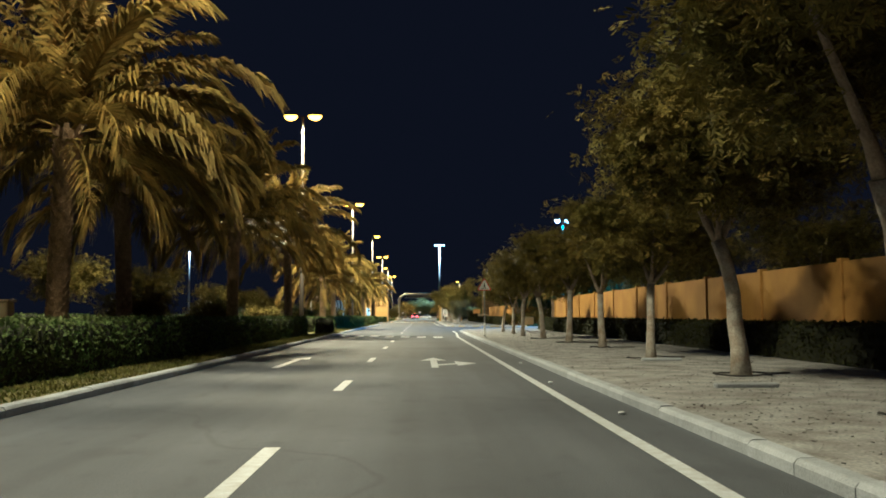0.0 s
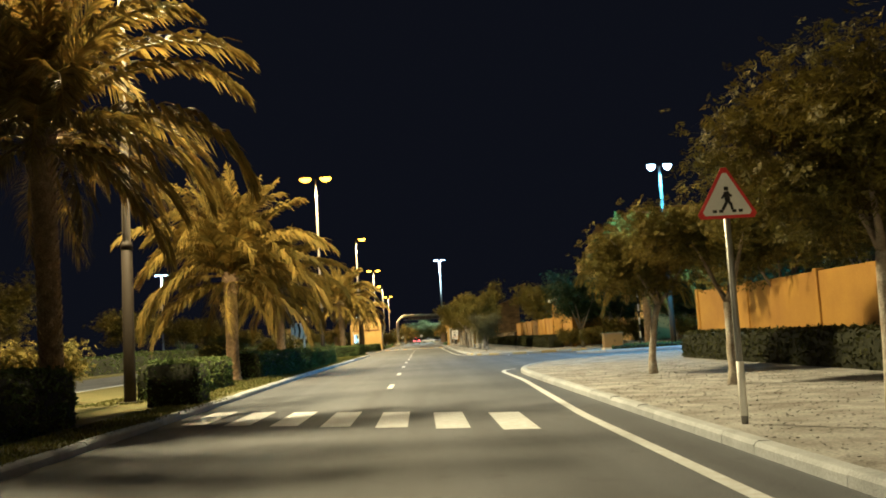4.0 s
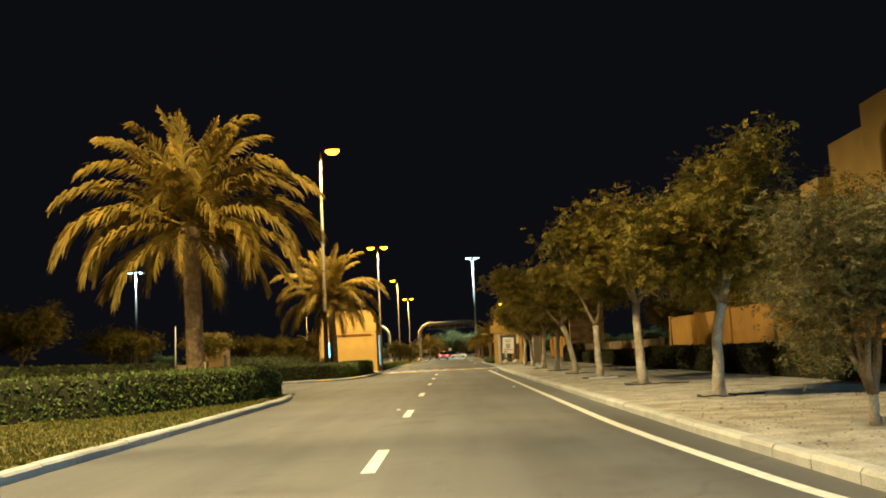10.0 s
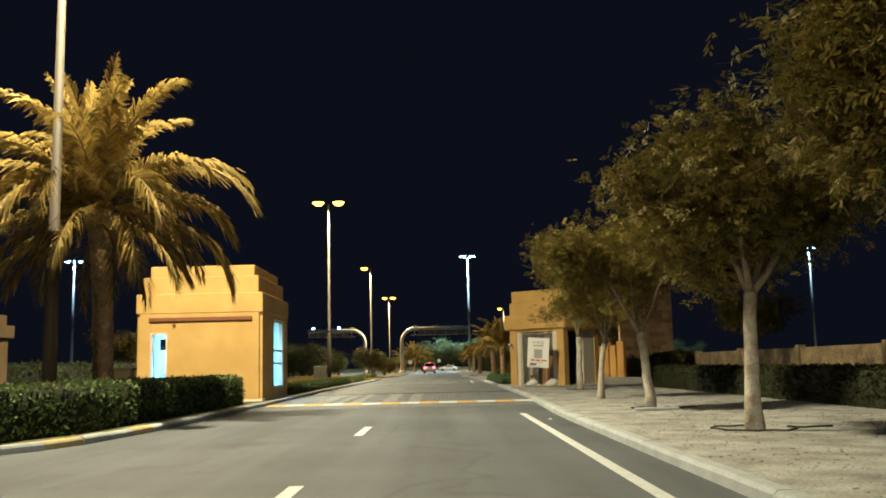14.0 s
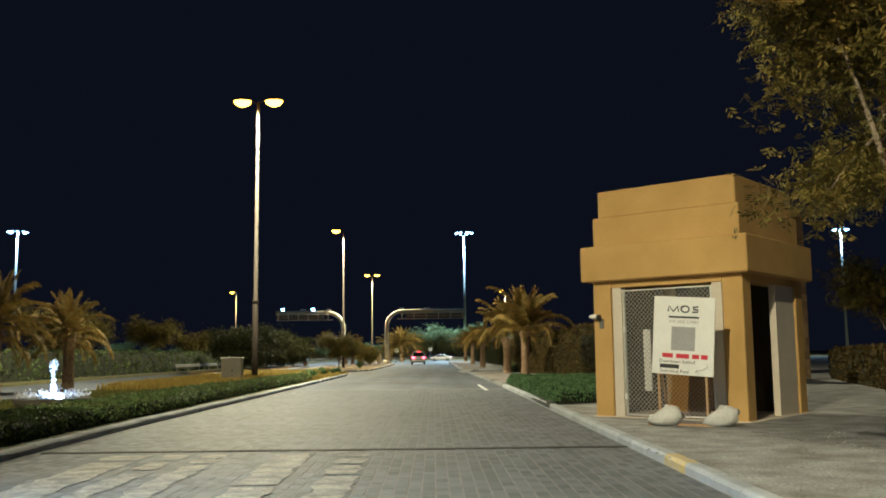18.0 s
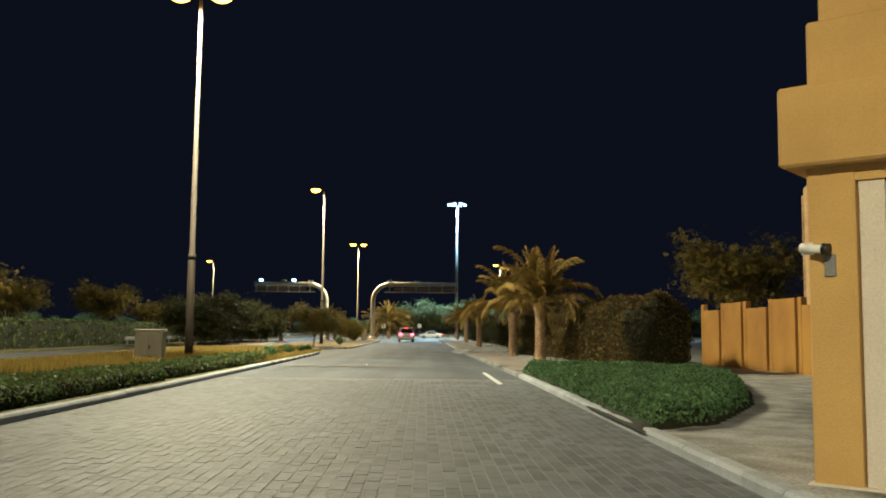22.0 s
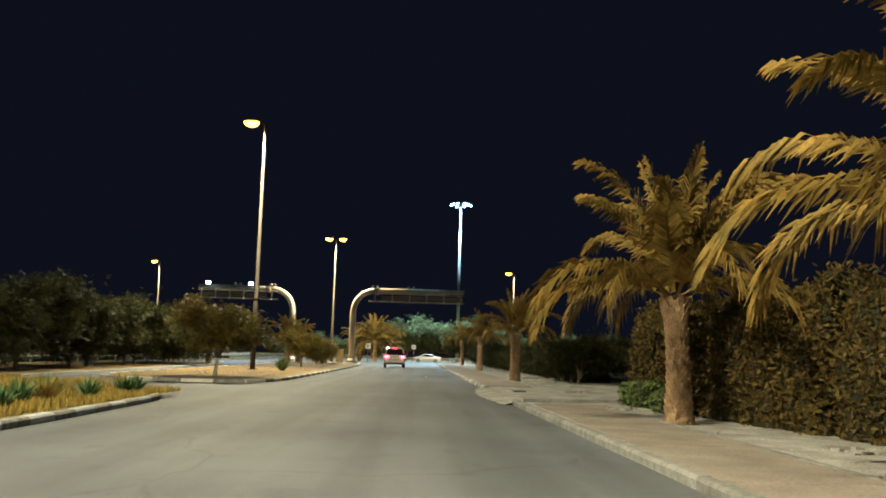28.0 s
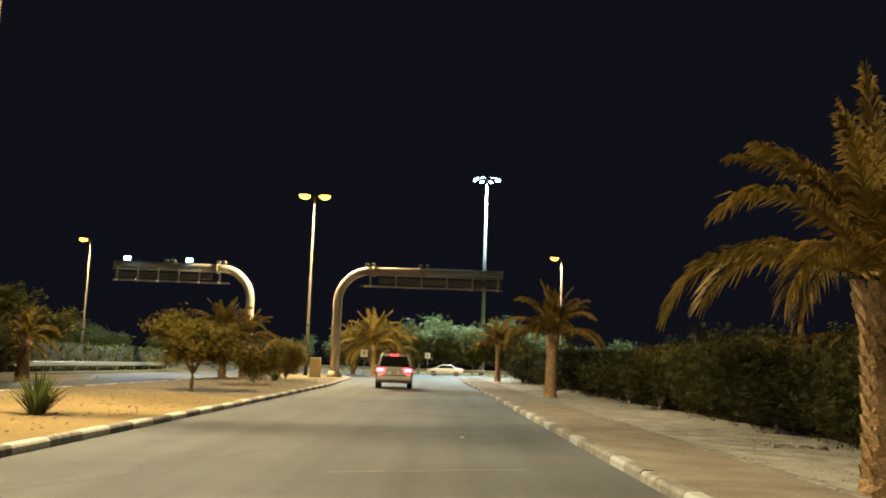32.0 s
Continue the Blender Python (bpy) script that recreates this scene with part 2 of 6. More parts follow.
DRY = mat("dry_grass_blade", (0.33, 0.255, 0.042), 0.7, 0.3, 1.0, 20, 0.0, rand=0.4, trans=0.25, spec=0.12)
LITTER = mat("dry_leaf_litter", (0.44, 0.42, 0.38), 0.9, 0.3, 2, 20, 0.0, rand=0.35)
# Render colour darkened to stand in for the exit booth's lack of light.
DIM = mat("dimmed_brown_render", (0.30, 0.20, 0.085), 0.9, 0.12, 0.8, 40, 0.35, second=(0.22, 0.15, 0.06))
# Concrete darkened for the booth's dim interior; the fountain basin shares it.
DARK_CONCRETE = mat("dark_concrete", (0.085, 0.075, 0.06), 0.95, 0.2, 1.5, 30, 0.5)
HOSE = mat("black_plastic_hose", (0.03, 0.03, 0.03), 0.9, 0.2, 4, 30, 0.1)
LENS_S = mat("sodium_lens", (1.0, 0.43, 0.008), emit=8)
# Pole colour lowered to offset the strong light from its own lamp head.
POLE = mat("darkened_pole", (0.040, 0.031, 0.022), 0.7, 0.15, 2, 40, 0.1, spec=0.2)
LENS_C = mat("cool_lens", (0.75, 0.92, 1.0), emit=11)
LENS_R = mat("tail_lamp_lit", (1.0, 0.012, 0.02), emit=10)
LENS_RW = mat("tail_lamp_core", (1.0, 0.12, 0.14), emit=9)
ROOM = mat("booth_tube_light", (0.75, 0.92, 1.0), emit=9)
ROOMWALL = mat("pale_blue_room_paint", (0.45, 0.62, 0.72), 0.8, 0.08, 2, 30, 0.1)
GLASS = mat("dark_glass", (0.012, 0.012, 0.014), 0.06, 0.1, 2, 10, 0.0, spec=0.6)
LEAF_S = mat("shrub_leaf", (0.045, 0.048, 0.014), 0.7, 0.3, 1.2, 20, 0.0, rand=0.4, trans=0.2, spec=0.12)
CARPAINT = mat("silver_car_paint", (0.55, 0.54, 0.52), 0.25, 0.03, 1, 30, 0.0, metal=0.35)
TYRE = mat("tyre_rubber", (0.025, 0.025, 0.025), 0.85, 0.2, 5, 60, 0.3)


# ---- mesh helpers ----
class MB:
    """Collects vertices and faces for one mesh."""

    def __init__(self):
        self.v, self.f, self.s = [], [], []

    def add(self, vs, fs, smooth=False):
        n = len(self.v)
        self.v += [tuple(p) for p in vs]
        self.f += [tuple(i + n for i in q) for q in fs]
        self.s += [smooth] * len(fs)
        return self

    def box(self, c, size, bev=0.0, m=None):
        x, y, z = (a / 2 for a in size)
        if bev > 0:
            bm = bmesh.new()
            bmesh.ops.create_cube(bm, size=1, matrix=Matrix.Diagonal((*size, 1)))
            bmesh.ops.bevel(bm, geom=bm.edges[:], offset=min(bev, min(size) * 0.45), segments=1, affect="EDGES")
            bm.verts.index_update()
            vs = [Vector(v.co) for v in bm.verts]
            fs = [[v.index for v in f.verts] for f in bm.faces]
            bm.free()
        else:
            vs = [Vector((i, j, k)) for i in (-x, x) for j in (-y, y) for k in (-z, z)]
            fs = [(0, 1, 3, 2), (4, 6, 7, 5), (0, 4, 5, 1), (2, 3, 7, 6), (0, 2, 6, 4), (1, 5, 7, 3)]
        if m is not None:
            vs = [m @ v for v in vs]
        return self.add([v + Vector(c) for v in vs], fs)

    def tube(self, path, radii, n=10, cap=True):
        path = [Vector(p) for p in path]
        if not hasattr(radii, "__len__"):
            radii = [radii] * len(path)
        rings, ref = [], None
        for i, p in enumerate(path):
            d = (path[min(i + 1, len(path) - 1)] - path[max(i - 1, 0)]).normalized()
            if ref is None:
                ref = d.orthogonal().normalized()
            u = (ref - d * ref.dot(d)).normalized()
            ref = u
            w = d.cross(u)
            rings.append([p + radii[i] * (math.cos(a) * u + math.sin(a) * w) for a in (2 * math.pi * k / n for k in range(n))])
        vs = [q for r in rings for q in r]
        fs = [(i * n + k, i * n + (k + 1) % n, (i + 1) * n + (k + 1) % n, (i + 1) * n + k) for i in range(len(path) - 1) for k in range(n)]
        self.add(vs, fs, True)
        if cap:
            k = len(self.v) - len(vs)
            self.f += [tuple(k + j for j in reversed(range(n))), tuple(k + len(vs) - n + j for j in range(n))]
            self.s += [False, False]
        return self

    def prism(self, pts, z0, z1):
        n = len(pts)
        vs = [(x, y, z0) for x, y in pts] + [(x, y, z1) for x, y in pts]
        fs = [tuple(reversed(range(n))), tuple(range(n, 2 * n))] + [(i, (i + 1) % n, n + (i + 1) % n, n + i) for i in range(n)]
        return self.add(vs, fs)

    def mesh(self, name, material):
        me = bpy.data.meshes.new(name)
        me.from_pydata(self.v, [], self.f)
        me.polygons.foreach_set("use_smooth", self.s)
        me.materials.append(material)
        me.update()
        return me


def np_mesh(name, verts, faces, material):
    """A mesh from numpy arrays of vertices and equal-sided faces."""
    me = bpy.data.meshes.new(name)
    me.from_pydata(verts.tolist(), [], faces.tolist())
    me.materials.append(material)
    me.update()
    return me


def thing(name, label, category, at=(0, 0, 0), rz=0.0, group="", kind=""):
    ob = new(name)
    ob.empty_display_size = 0.2
    ob.matrix_basis = pose(*at, 0, 0, rz)
    return tagged(ob, label, category, group, kind)


def part(name, mb, material, parent, label="", m=None):
    me = mb.mesh(name, material) if isinstance(mb, MB) else mb
    ob = new(name, me)
    ob.parent = parent
    if m is not None:
        ob.matrix_basis = m
    return tagged(ob, label)


def solid(name, mb, material, label, category, group="", kind="", m=None):
    ob = new(name, mb.mesh(name, material) if isinstance(mb, MB) else mb)
    if m is not None:
        ob.matrix_basis = m
    return tagged(ob, label, category, group, kind)


def along(path, step, closed=False):
    """Points and headings at even steps on a polyline."""
    pts = [Vector((x, y, 0)) for x, y in path]
    out, left = [], step / 2
    for a, b in zip(pts, pts[1:]):
        length, d = (b - a).length, (b - a).normalized()
        while left <= length:
            out.append((a + d * left, math.degrees(math.atan2(d.y, d.x))))
            left += step
        left -= length
    return out


def rounded(path, r, n=5):
    """The polyline with its inner corners rounded."""
    pts = [Vector((x, y, 0)) for x, y in path]
    out = [pts[0]]
    for a, b, c in zip(pts, pts[1:], pts[2:]):
        k = min(r, (b - a).length * 0.45, (c - b).length * 0.45)
        p, q = b + (a - b).normalized() * k, b + (c - b).normalized() * k
        for i in range(n + 1):
            t = i / n
            out.append(p * (1 - t) ** 2 + b * 2 * t * (1 - t) + q * t * t)
    out.append(pts[-1])
    return [(p.x, p.y) for p in out]


# ---- ground, roads and raised verges ----
GROUND_Z, VERGE_Z = -0.03, 0.12
solid("ground", MB().add([(-2500, -1500, GROUND_Z), (2500, -1500, GROUND_Z), (2500, 3500, GROUND_Z), (-2500, 3500, GROUND_Z)], [(0, 1, 2, 3)]), DUST,
      "sandy desert ground reaching the dark horizon", "ground", kind="structure")


def grid_sheet(x0, x1, y0, y1, z, step=2.0):
    nx, ny = max(1, int((x1 - x0) / step)), max(1, int((y1 - y0) / step))
    xs, ys = np.linspace(x0, x1, nx + 1), np.linspace(y0, y1, ny + 1)
    mb = MB()
    mb.add([(x, y, z) for y in ys for x in xs], [(j * (nx + 1) + i, j * (nx + 1) + i + 1, (j + 1) * (nx + 1) + i + 1, (j + 1) * (nx + 1) + i) for j in range(ny) for i in range(nx)])
    return mb


solid("road", MB().prism([(-23, -60), (40, -60), (40, 84), (60, 84), (60, 97), (40, 97), (40, 166.5), (-23, 166.5)], -0.02, 0.0), COOL_ASPHALT,
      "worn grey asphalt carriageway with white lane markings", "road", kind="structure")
solid("road_end", MB().prism([(-24, 205), (4, 205), (4, 349), (400, 349), (400, 372), (-400, 372), (-400, 349), (-24, 349)], -0.02, 0.0), COOL_ASPHALT,
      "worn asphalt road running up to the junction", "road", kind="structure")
solid("road_exit", MB().prism([(-24, 166.5), (-12.5, 166.5), (-12.5, 205), (-24, 205)], -0.02, 0.0), COOL_ASPHALT,
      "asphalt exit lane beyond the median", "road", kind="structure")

RIGHT_1 = rounded([(2.95, -40), (2.95, 30), (2.95, 58), (2.94, 66), (3.0, 70), (3.5, 73.3), (4.8, 76.6), (8.1, 79.7), (12, 81.3), (22, 82.8), (60, 83.6)], 2.0, 3)
RIGHT_2 = rounded([(60, 97.4), (14, 97.8), (8, 98.2), (5.2, 99.1), (3.7, 101), (3.0, 104.5), (2.9, 112), (2.9, 160), (3.3, 172), (3.3, 205), (3.1, 222), (2.85, 236), (2.8, 300), (2.7, 328), (4.5, 340), (11, 346.5), (24, 348.6), (120, 348.8)], 2.0, 3)
LEFT_1 = rounded([(-5.25, -40), (-5.2, 30), (-5.4, 50), (-5.5, 62), (-5.7, 80), (-5.65, 110), (-5.6, 128), (-6.1, 131.6), (-8, 132.6), (-12.6, 131.6), (-13.4, 125), (-13.6, 100), (-13.6, -40)], 2.0, 4)
LEFT_2 = rounded([(-13.4, 240), (-13.4, 200), (-13.2, 156), (-12.6, 151.2), (-10.4, 150.8), (-7.6, 151.4), (-6.2, 153.8), (-5.85, 158), (-5.9, 172), (-6.1, 185), (-6.0, 200), (-6.05, 228), (-6.2, 234.2), (-8.2, 237.6), (-12.2, 238.6)], 2.0, 4)
LEFT_3 = rounded([(-13.4, 318), (-13.4, 252), (-12.6, 247), (-8.2, 245.8), (-6.1, 247), (-5.55, 251), (-5.5, 275), (-5.6, 297), (-6.5, 320), (-8.2, 330), (-11.5, 332)], 2.0, 4)
ISLE = rounded([(8.6, 91), (10, 89.6), (20, 90), (40, 90.4), (40, 94.2), (20, 94), (10.5, 93.4), (8.6, 91)], 1.0, 3)


def verge(name, pts, material, label):
    return solid(name, MB().prism(pts, -0.02, VERGE_Z), material, label, "verge", kind="structure")


verge("pavement_1", RIGHT_1 + [(60, -40)], SAND, "sandy gravel verge with scattered stones under the trees")
verge("pavement_2", RIGHT_2 + [(120, 97.4)], SAND, "sandy gravel verge beside the kerb")
verge("median_1", LEFT_1, SOIL, "planted central median of patchy grass and soil")
verge("median_2", LEFT_2, SOIL, "planted gatehouse island with soil and ground cover")
verge("median_3", LEFT_3, DUST, "bare sandy median island lit amber")
PLANTED = rounded([(-14.9, 246), (-15.0, 258), (-15.6, 270), (-16.0, 281), (-17.0, 291), (-18.6, 297), (-21.4, 297), (-22.2, 291), (-22.2, 248), (-20.5, 243.5), (-16.5, 243.5)], 2.0, 3)
verge("island_3", PLANTED, DUST, "sandy planted island with dense dark trees")
verge("island_1", ISLE[:-1], SOIL, "small planted island in the side road mouth")
verge("verge_far", [(-22.5, -40), (-22.5, 348), (-120, 348), (-120, -40)], SOIL, "dark planted verge beyond the far carriageway")


def kerb_block(length):
    """A kerb stone along x: low splayed front face at -y, worn top edges."""
    h, d, b = VERGE_Z + 0.025, 0.16, 0.025
    prof = [(-0.03, -0.05), (-0.03, h - 0.045), (0.0, h - 0.008), (0.03, h), (d - 0.01, h), (d, h - 0.01), (d, -0.05)]
    n, x = len(prof), length / 2
    mb = MB()
    vs = [(-x, y, z) for y, z in prof] + [(x, y, z) for y, z in prof]
    mb.add(vs, [tuple(range(n)), tuple(reversed(range(n, 2 * n)))] + [(i, n + i, n + (i + 1) % n, (i + 1) % n) for i in range(n)])
    return mb


KERB_MESH = {}


def kerb(name, path, label, paint=None, step=1.0, y_lo=-12.0, y_hi=400.0, x_lo=-14.0, x_hi=45.0):
    """Kerb stones along the path; the road lies to the right hand of its heading."""
    top = thing(name, label, "kerb", kind="structure")
    for i, (p, a) in enumerate(along(path, step)):
        if p.x > 0 and 236.6 < p.y < 246.6:
            continue
        if not (y_lo < p.y < y_hi and x_lo < p.x < x_hi):
            continue
        material = paint(p.x, p.y, i) if paint else KERB
        key = (step, material.name)
        if key not in KERB_MESH:
            KERB_MESH[key] = kerb_block(step - 0.012).mesh("kerb_stone", material)
        j = random.uniform(-0.008, 0.008)
        part("kerb_stone", KERB_MESH[key], None, top, m=pose(p.x, p.y, j - 0.004, 0, 0, a + random.uniform(-0.3, 0.3)))
    return top


def painted_right(x, y, i):
    if y < 106:
        return (KERB_Y, KERB)[(i // 1) % 2]
    if 168 < y < 181 and i % 4 == 0:
        return KERB_Y
    return KERB if y < 206 else KERB_O if y < 236 else (KERB_D, KERB_O, KERB, KERB_O)[i % 4]


kerb("kerb_1", RIGHT_1[::-1], "grey concrete kerb along the tree verge")
kerb("kerb_2", RIGHT_2[::-1], "concrete kerb, painted yellow and white at the junction", painted_right)
kerb("kerb_3", LEFT_1, "grey concrete kerb of the central median")
kerb("kerb_4", LEFT_2, "grey concrete kerb of the gatehouse island", lambda x, y, i: KERB_Y if y < 160 and i % 3 == 0 else KERB_D if y > 214 and i % 2 else KERB)
kerb("kerb_5", LEFT_3, "black and white painted kerb of the sandy island", lambda x, y, i: (KERB_D, KERB_W)[i % 2], step=1.22)
kerb("kerb_8", PLANTED[::-1], "pale concrete kerb of the planted island", x_lo=-18.5)
kerb("kerb_6", ISLE, "grey concrete kerb of the side road island")


# ---- road markings ----
def strip(path, width, z=0.004):
    mb, pts = MB(), [Vector((x, y, z)) for x, y in path]
    vs = []
    for i, p in enumerate(pts):
        d = (pts[min(i + 1, len(pts) - 1)] - pts[max(i - 1, 0)]).normalized()
        n = Vector((d.y, -d.x, 0)) * width / 2
        vs += [p - n, p + n]
    return mb.add(vs, [(2 * i, 2 * i + 1, 2 * i + 3, 2 * i + 2) for i in range(len(pts) - 1)])


def dense(path, step=0.5):
    out = []
    for (a, b), (c, d) in zip(path, path[1:]):
        n = max(1, int(math.hypot(c - a, d - b) / step))
        out += [(a + (c - a) * i / n, b + (d - b) * i / n) for i in range(n)]
    return out + [path[-1]]


solid("edge_line", strip(rounded([(2.15, -40), (2.15, 53), (2.54, 65), (2.52, 71.6), (2.75, 73.1), (3.2, 73.7)], 0.9, 6), 0.16), PAINT, "solid white edge line painted on the asphalt", "road marking", kind="structure")
solid("edge_line", strip(rounded([(4.1, 100.6), (2.5, 105.5), (2.15, 113), (2.15, 161.5)], 4, 6), 0.16), PAINT, "solid white edge line painted on the asphalt", "road marking", kind="structure")
solid("edge_line", strip([(2.35, 202.5), (2.35, 209.5)], 0.16, 0.016), PAINT, "short white edge line remnant", "road marking", kind="structure")
DASH = MB().add([(-0.08, -1.2, 0), (0.08, -1.2, 0), (0.08, 1.2, 0), (-0.08, 1.2, 0)], [(0, 1, 2, 3)]).mesh("lane_dash", PAINT)
for y in (-1.0, 8.1, 17.0, 26.4, 36.1, 45.0, 65.7, 75.4, 84.9, 93.2, 101.7, 110.7, 119.4, 128.6, 138.4, 147.1, 156.4):
    solid("lane_dash", DASH, PAINT, "white dashed lane line mark", "road marking", group="lane dashes", kind="structure", m=pose(-1.4 + random.uniform(-0.02, 0.02), y, 0.004))


def flat(name, pts, material, label, z=0.004, m=None):
    n = len(pts)
    return solid(name, MB().add([(x, y, z) for x, y in pts], [tuple(range(n))]), material, label, "road marking", kind="structure", m=m)


# two-headed arrow: straight on or right
AHEAD = thing("straight_or_right_arrow", "white straight-or-right arrow painted on the lane", "road marking", at=(0.35, 22.4, 0), kind="structure")
part("shaft", MB().add([(-0.09, 0, 0.004), (0.09, 0, 0.004), (0.09, 3.4, 0.004), (-0.09, 3.4, 0.004)], [(0, 1, 2, 3)]), PAINT, AHEAD)
part("arrow_head", MB().add([(-0.36, 3.4, 0.0045), (0.36, 3.4, 0.0045), (0, 5.1, 0.0045)], [(0, 1, 2)]), PAINT, AHEAD)
part("side_arm", MB().add([(0.09, 0.9, 0.005), (0.62, 1.5, 0.005), (0.62, 2.0, 0.005), (0.09, 1.4, 0.005)], [(0, 1, 2, 3)]), PAINT, AHEAD)
part("arrow_head", MB().add([(0.58, 0.75, 0.0055), (1.12, 1.85, 0.0055), (0.56, 3.0, 0.0055)], [(0, 1, 2)]), PAINT, AHEAD)
TURN = thing("straight_arrow", "white arrow painted on the outer lane", "road marking", at=(-3.55, 22.6, 0), kind="structure")
part("shaft", MB().add([(-0.09, 0, 0.004), (0.09, 0, 0.004), (0.09, 4.2, 0.004), (-0.09, 4.2, 0.004)], [(0, 1, 2, 3)]), PAINT, TURN)
part("arrow_head", MB().add([(-0.35, 4.2, 0.0045), (0.32, 4.2, 0.0045), (0.22, 5.6, 0.0045)], [(0, 1, 2)]), PAINT, TURN)

# crossing
for i in range(7):
    x = 0.98 - 0.96 * i
    y = 51.4 + 0.72 * i
    flat("crossing_stripe", [(x - 0.26, y + 0.1), (x + 0.26, y - 0.1), (x + 0.26, y + 2.9), (x - 0.26, y + 3.1)], PAINT, "white stripe of the pedestrian crossing")

# raised table at the gate: painted ramp, worn guide stripes, dark joint
RAMP_Y = 168.8
ramp = thing("speed_hump", "low speed hump painted in yellow and white blocks", "speed hump", at=(0, RAMP_Y, 0), kind="structure")
for i in range(14):
    x = -5.75 + 0.64 * i
    mb = MB()
    prof = [(0, 0.0), (0.12, 0.028), (0.5, 0.045), (0.9, 0.035), (1.0, 0.012)]
    mb.add([(x + 0.004, y, z) for y, z in prof] + [(x + 0.636, y, z) for y, z in prof], [(j, j + 5, j + 6, j + 1) for j in range(4)], True)
    part("painted_block", mb, (PAINT_Y, PAINT)[i % 2], ramp)
rs = np.random.RandomState(5)
for x, w in ((-0.85, 0.42), (-1.75, 0.5), (-2.9, 0.34), (-3.5, 0.3), (-4.2, 0.6)):
    ys = np.linspace(170.2, 179.9, 46)
    lo = [(x - w / 2 - 0.01 * (y - 170.2) + rs.uniform(-0.05, 0.05), y) for y in ys]
    hi = [(x + w / 2 - 0.01 * (y - 170.2) + rs.uniform(-0.05, 0.05), y) for y in ys]
    mb = MB()
    mb.add([(p, q, 0.017) for p, q in lo + hi], [(i, 46 + i, 47 + i, i + 1) for i in range(45) if rs.rand() > 0.1])
    solid("worn_stripe", mb, PAINT_OLD, "worn pale guide stripe on the pavers", "road marking", kind="structure")
solid("expansion_joint", MB().box((-1.3, 180.4, 0.010), (9.1, 0.16, 0.02)), HOSE, "dark channel joint across the paved road", "road joint", kind="structure")
for y in (201.8, 203.6):
    flat("worn_stripe", [(0.2, y), (1.9, y), (1.9, y + 0.12), (0.2, y + 0.12)], PAINT_OLD, "faint worn white line on the pavers", z=0.017)
for k in range(5):
    y = 258 + 6.5 * k
    flat("tyre_scuff", [(-1.2 + 0.3 * k, y), (1.4, y + 1.0 + 0.2 * k), (1.4, y + 1.06 + 0.2 * k), (-1.2 + 0.3 * k, y + 0.07)], PAINT_OLD, "faint pale scuff on the asphalt")

# soil spread over the seam where the paving work ends
rs = np.random.RandomState(8)
xs = np.linspace(-5.5, 0.9, 24)
near = [(x, 214.0 - 0.24 * (x + 5.5) * 0.9 + rs.uniform(-0.12, 0.12)) for x in xs]
far = [(x, y + 0.95 * math.sin(math.pi * min(1, (i + 3) / 26)) * rs.uniform(0.7, 1.2) + 0.05) for i, (x, y) in enumerate(near)]
flat("soil_seam", near + far[::-1], SOIL_STRIP, "brown soil strip spread across a road seam", z=0.005)

# cat's eyes and small pale debris
for k, (x, y) in enumerate([(2.55, 12.0), (2.4, 17.2), (2.6, 24.0), (5.1, 96.2), (6.3, 95.8), (1.7, 131.0), (2.5, 158.5), (-2.2, 216), (0.7, 264), (2.0, 140.5), (-1.7, 120.6)]):
    solid("pebble", MB().box((x, y, 0.02), (0.09, 0.07, 0.04), 0.02), PAINT, "small pale stone lying on the asphalt", "stone", group="road stones")


# ---- lamps ----
def lamp_post(x, y, height, lens, metal, heads, arm=0.85, dish=0.56, kind_label="tall galvanised twin-headed street lamp", group="street lamps", z=VERGE_Z):
    top = thing("street_lamp", kind_label, "street lamp", at=(x, y, z), group=group)
    part("base_plate", MB().box((0, 0, 0.02), (0.55, 0.55, 0.04), 0.01), metal, top)
    part("pole", MB().tube([(0, 0, 0.0), (0, 0, 0.6), (0, 0, height * 0.28), (0, 0, height * 0.281), (0, 0, height - 0.1)], [0.16, 0.155, 0.145, 0.115, 0.07], 14), metal, top)
    part("collar", MB().tube([(0, 0, height * 0.27), (0, 0, height * 0.285)], [0.165, 0.15], 14), metal, top)
    for sx in heads:
        a = part("arm", MB().tube([(0, 0, height - 0.25), (sx * arm * 0.35, 0, height - 0.05), (sx * arm * 0.7, 0, height)], 0.035, 8), metal, top)
        cx, cz = sx * arm, height - 0.04
        hv, hf, lv, lf, rings, seg = [], [], [], [], 7, 14
        for i in range(rings + 1):
            b = math.pi / 2 * i / rings
            for k in range(seg):
                q = 2 * math.pi * k / seg
                px, py = math.cos(q) * dish * 0.86, math.sin(q) * dish * 0.56
                hv.append((cx + px * 1.08 * math.cos(b), py * 1.08 * math.cos(b), cz + 0.02 + 0.17 * math.sin(b)))
                lv.append((cx + px * math.cos(b), py * math.cos(b), cz - 0.34 * math.sin(b)))
        for i in range(rings):
            hf += [(i * seg + k, i * seg + (k + 1) % seg, (i + 1) * seg + (k + 1) % seg, (i + 1) * seg + k) for k in range(seg)]
        part("lamp_housing", MB().add(hv, hf, True), metal, top)
        part("lens", MB().add(lv, [tuple(reversed(f)) for f in hf], True), lens, top, "glowing lens")
    return top


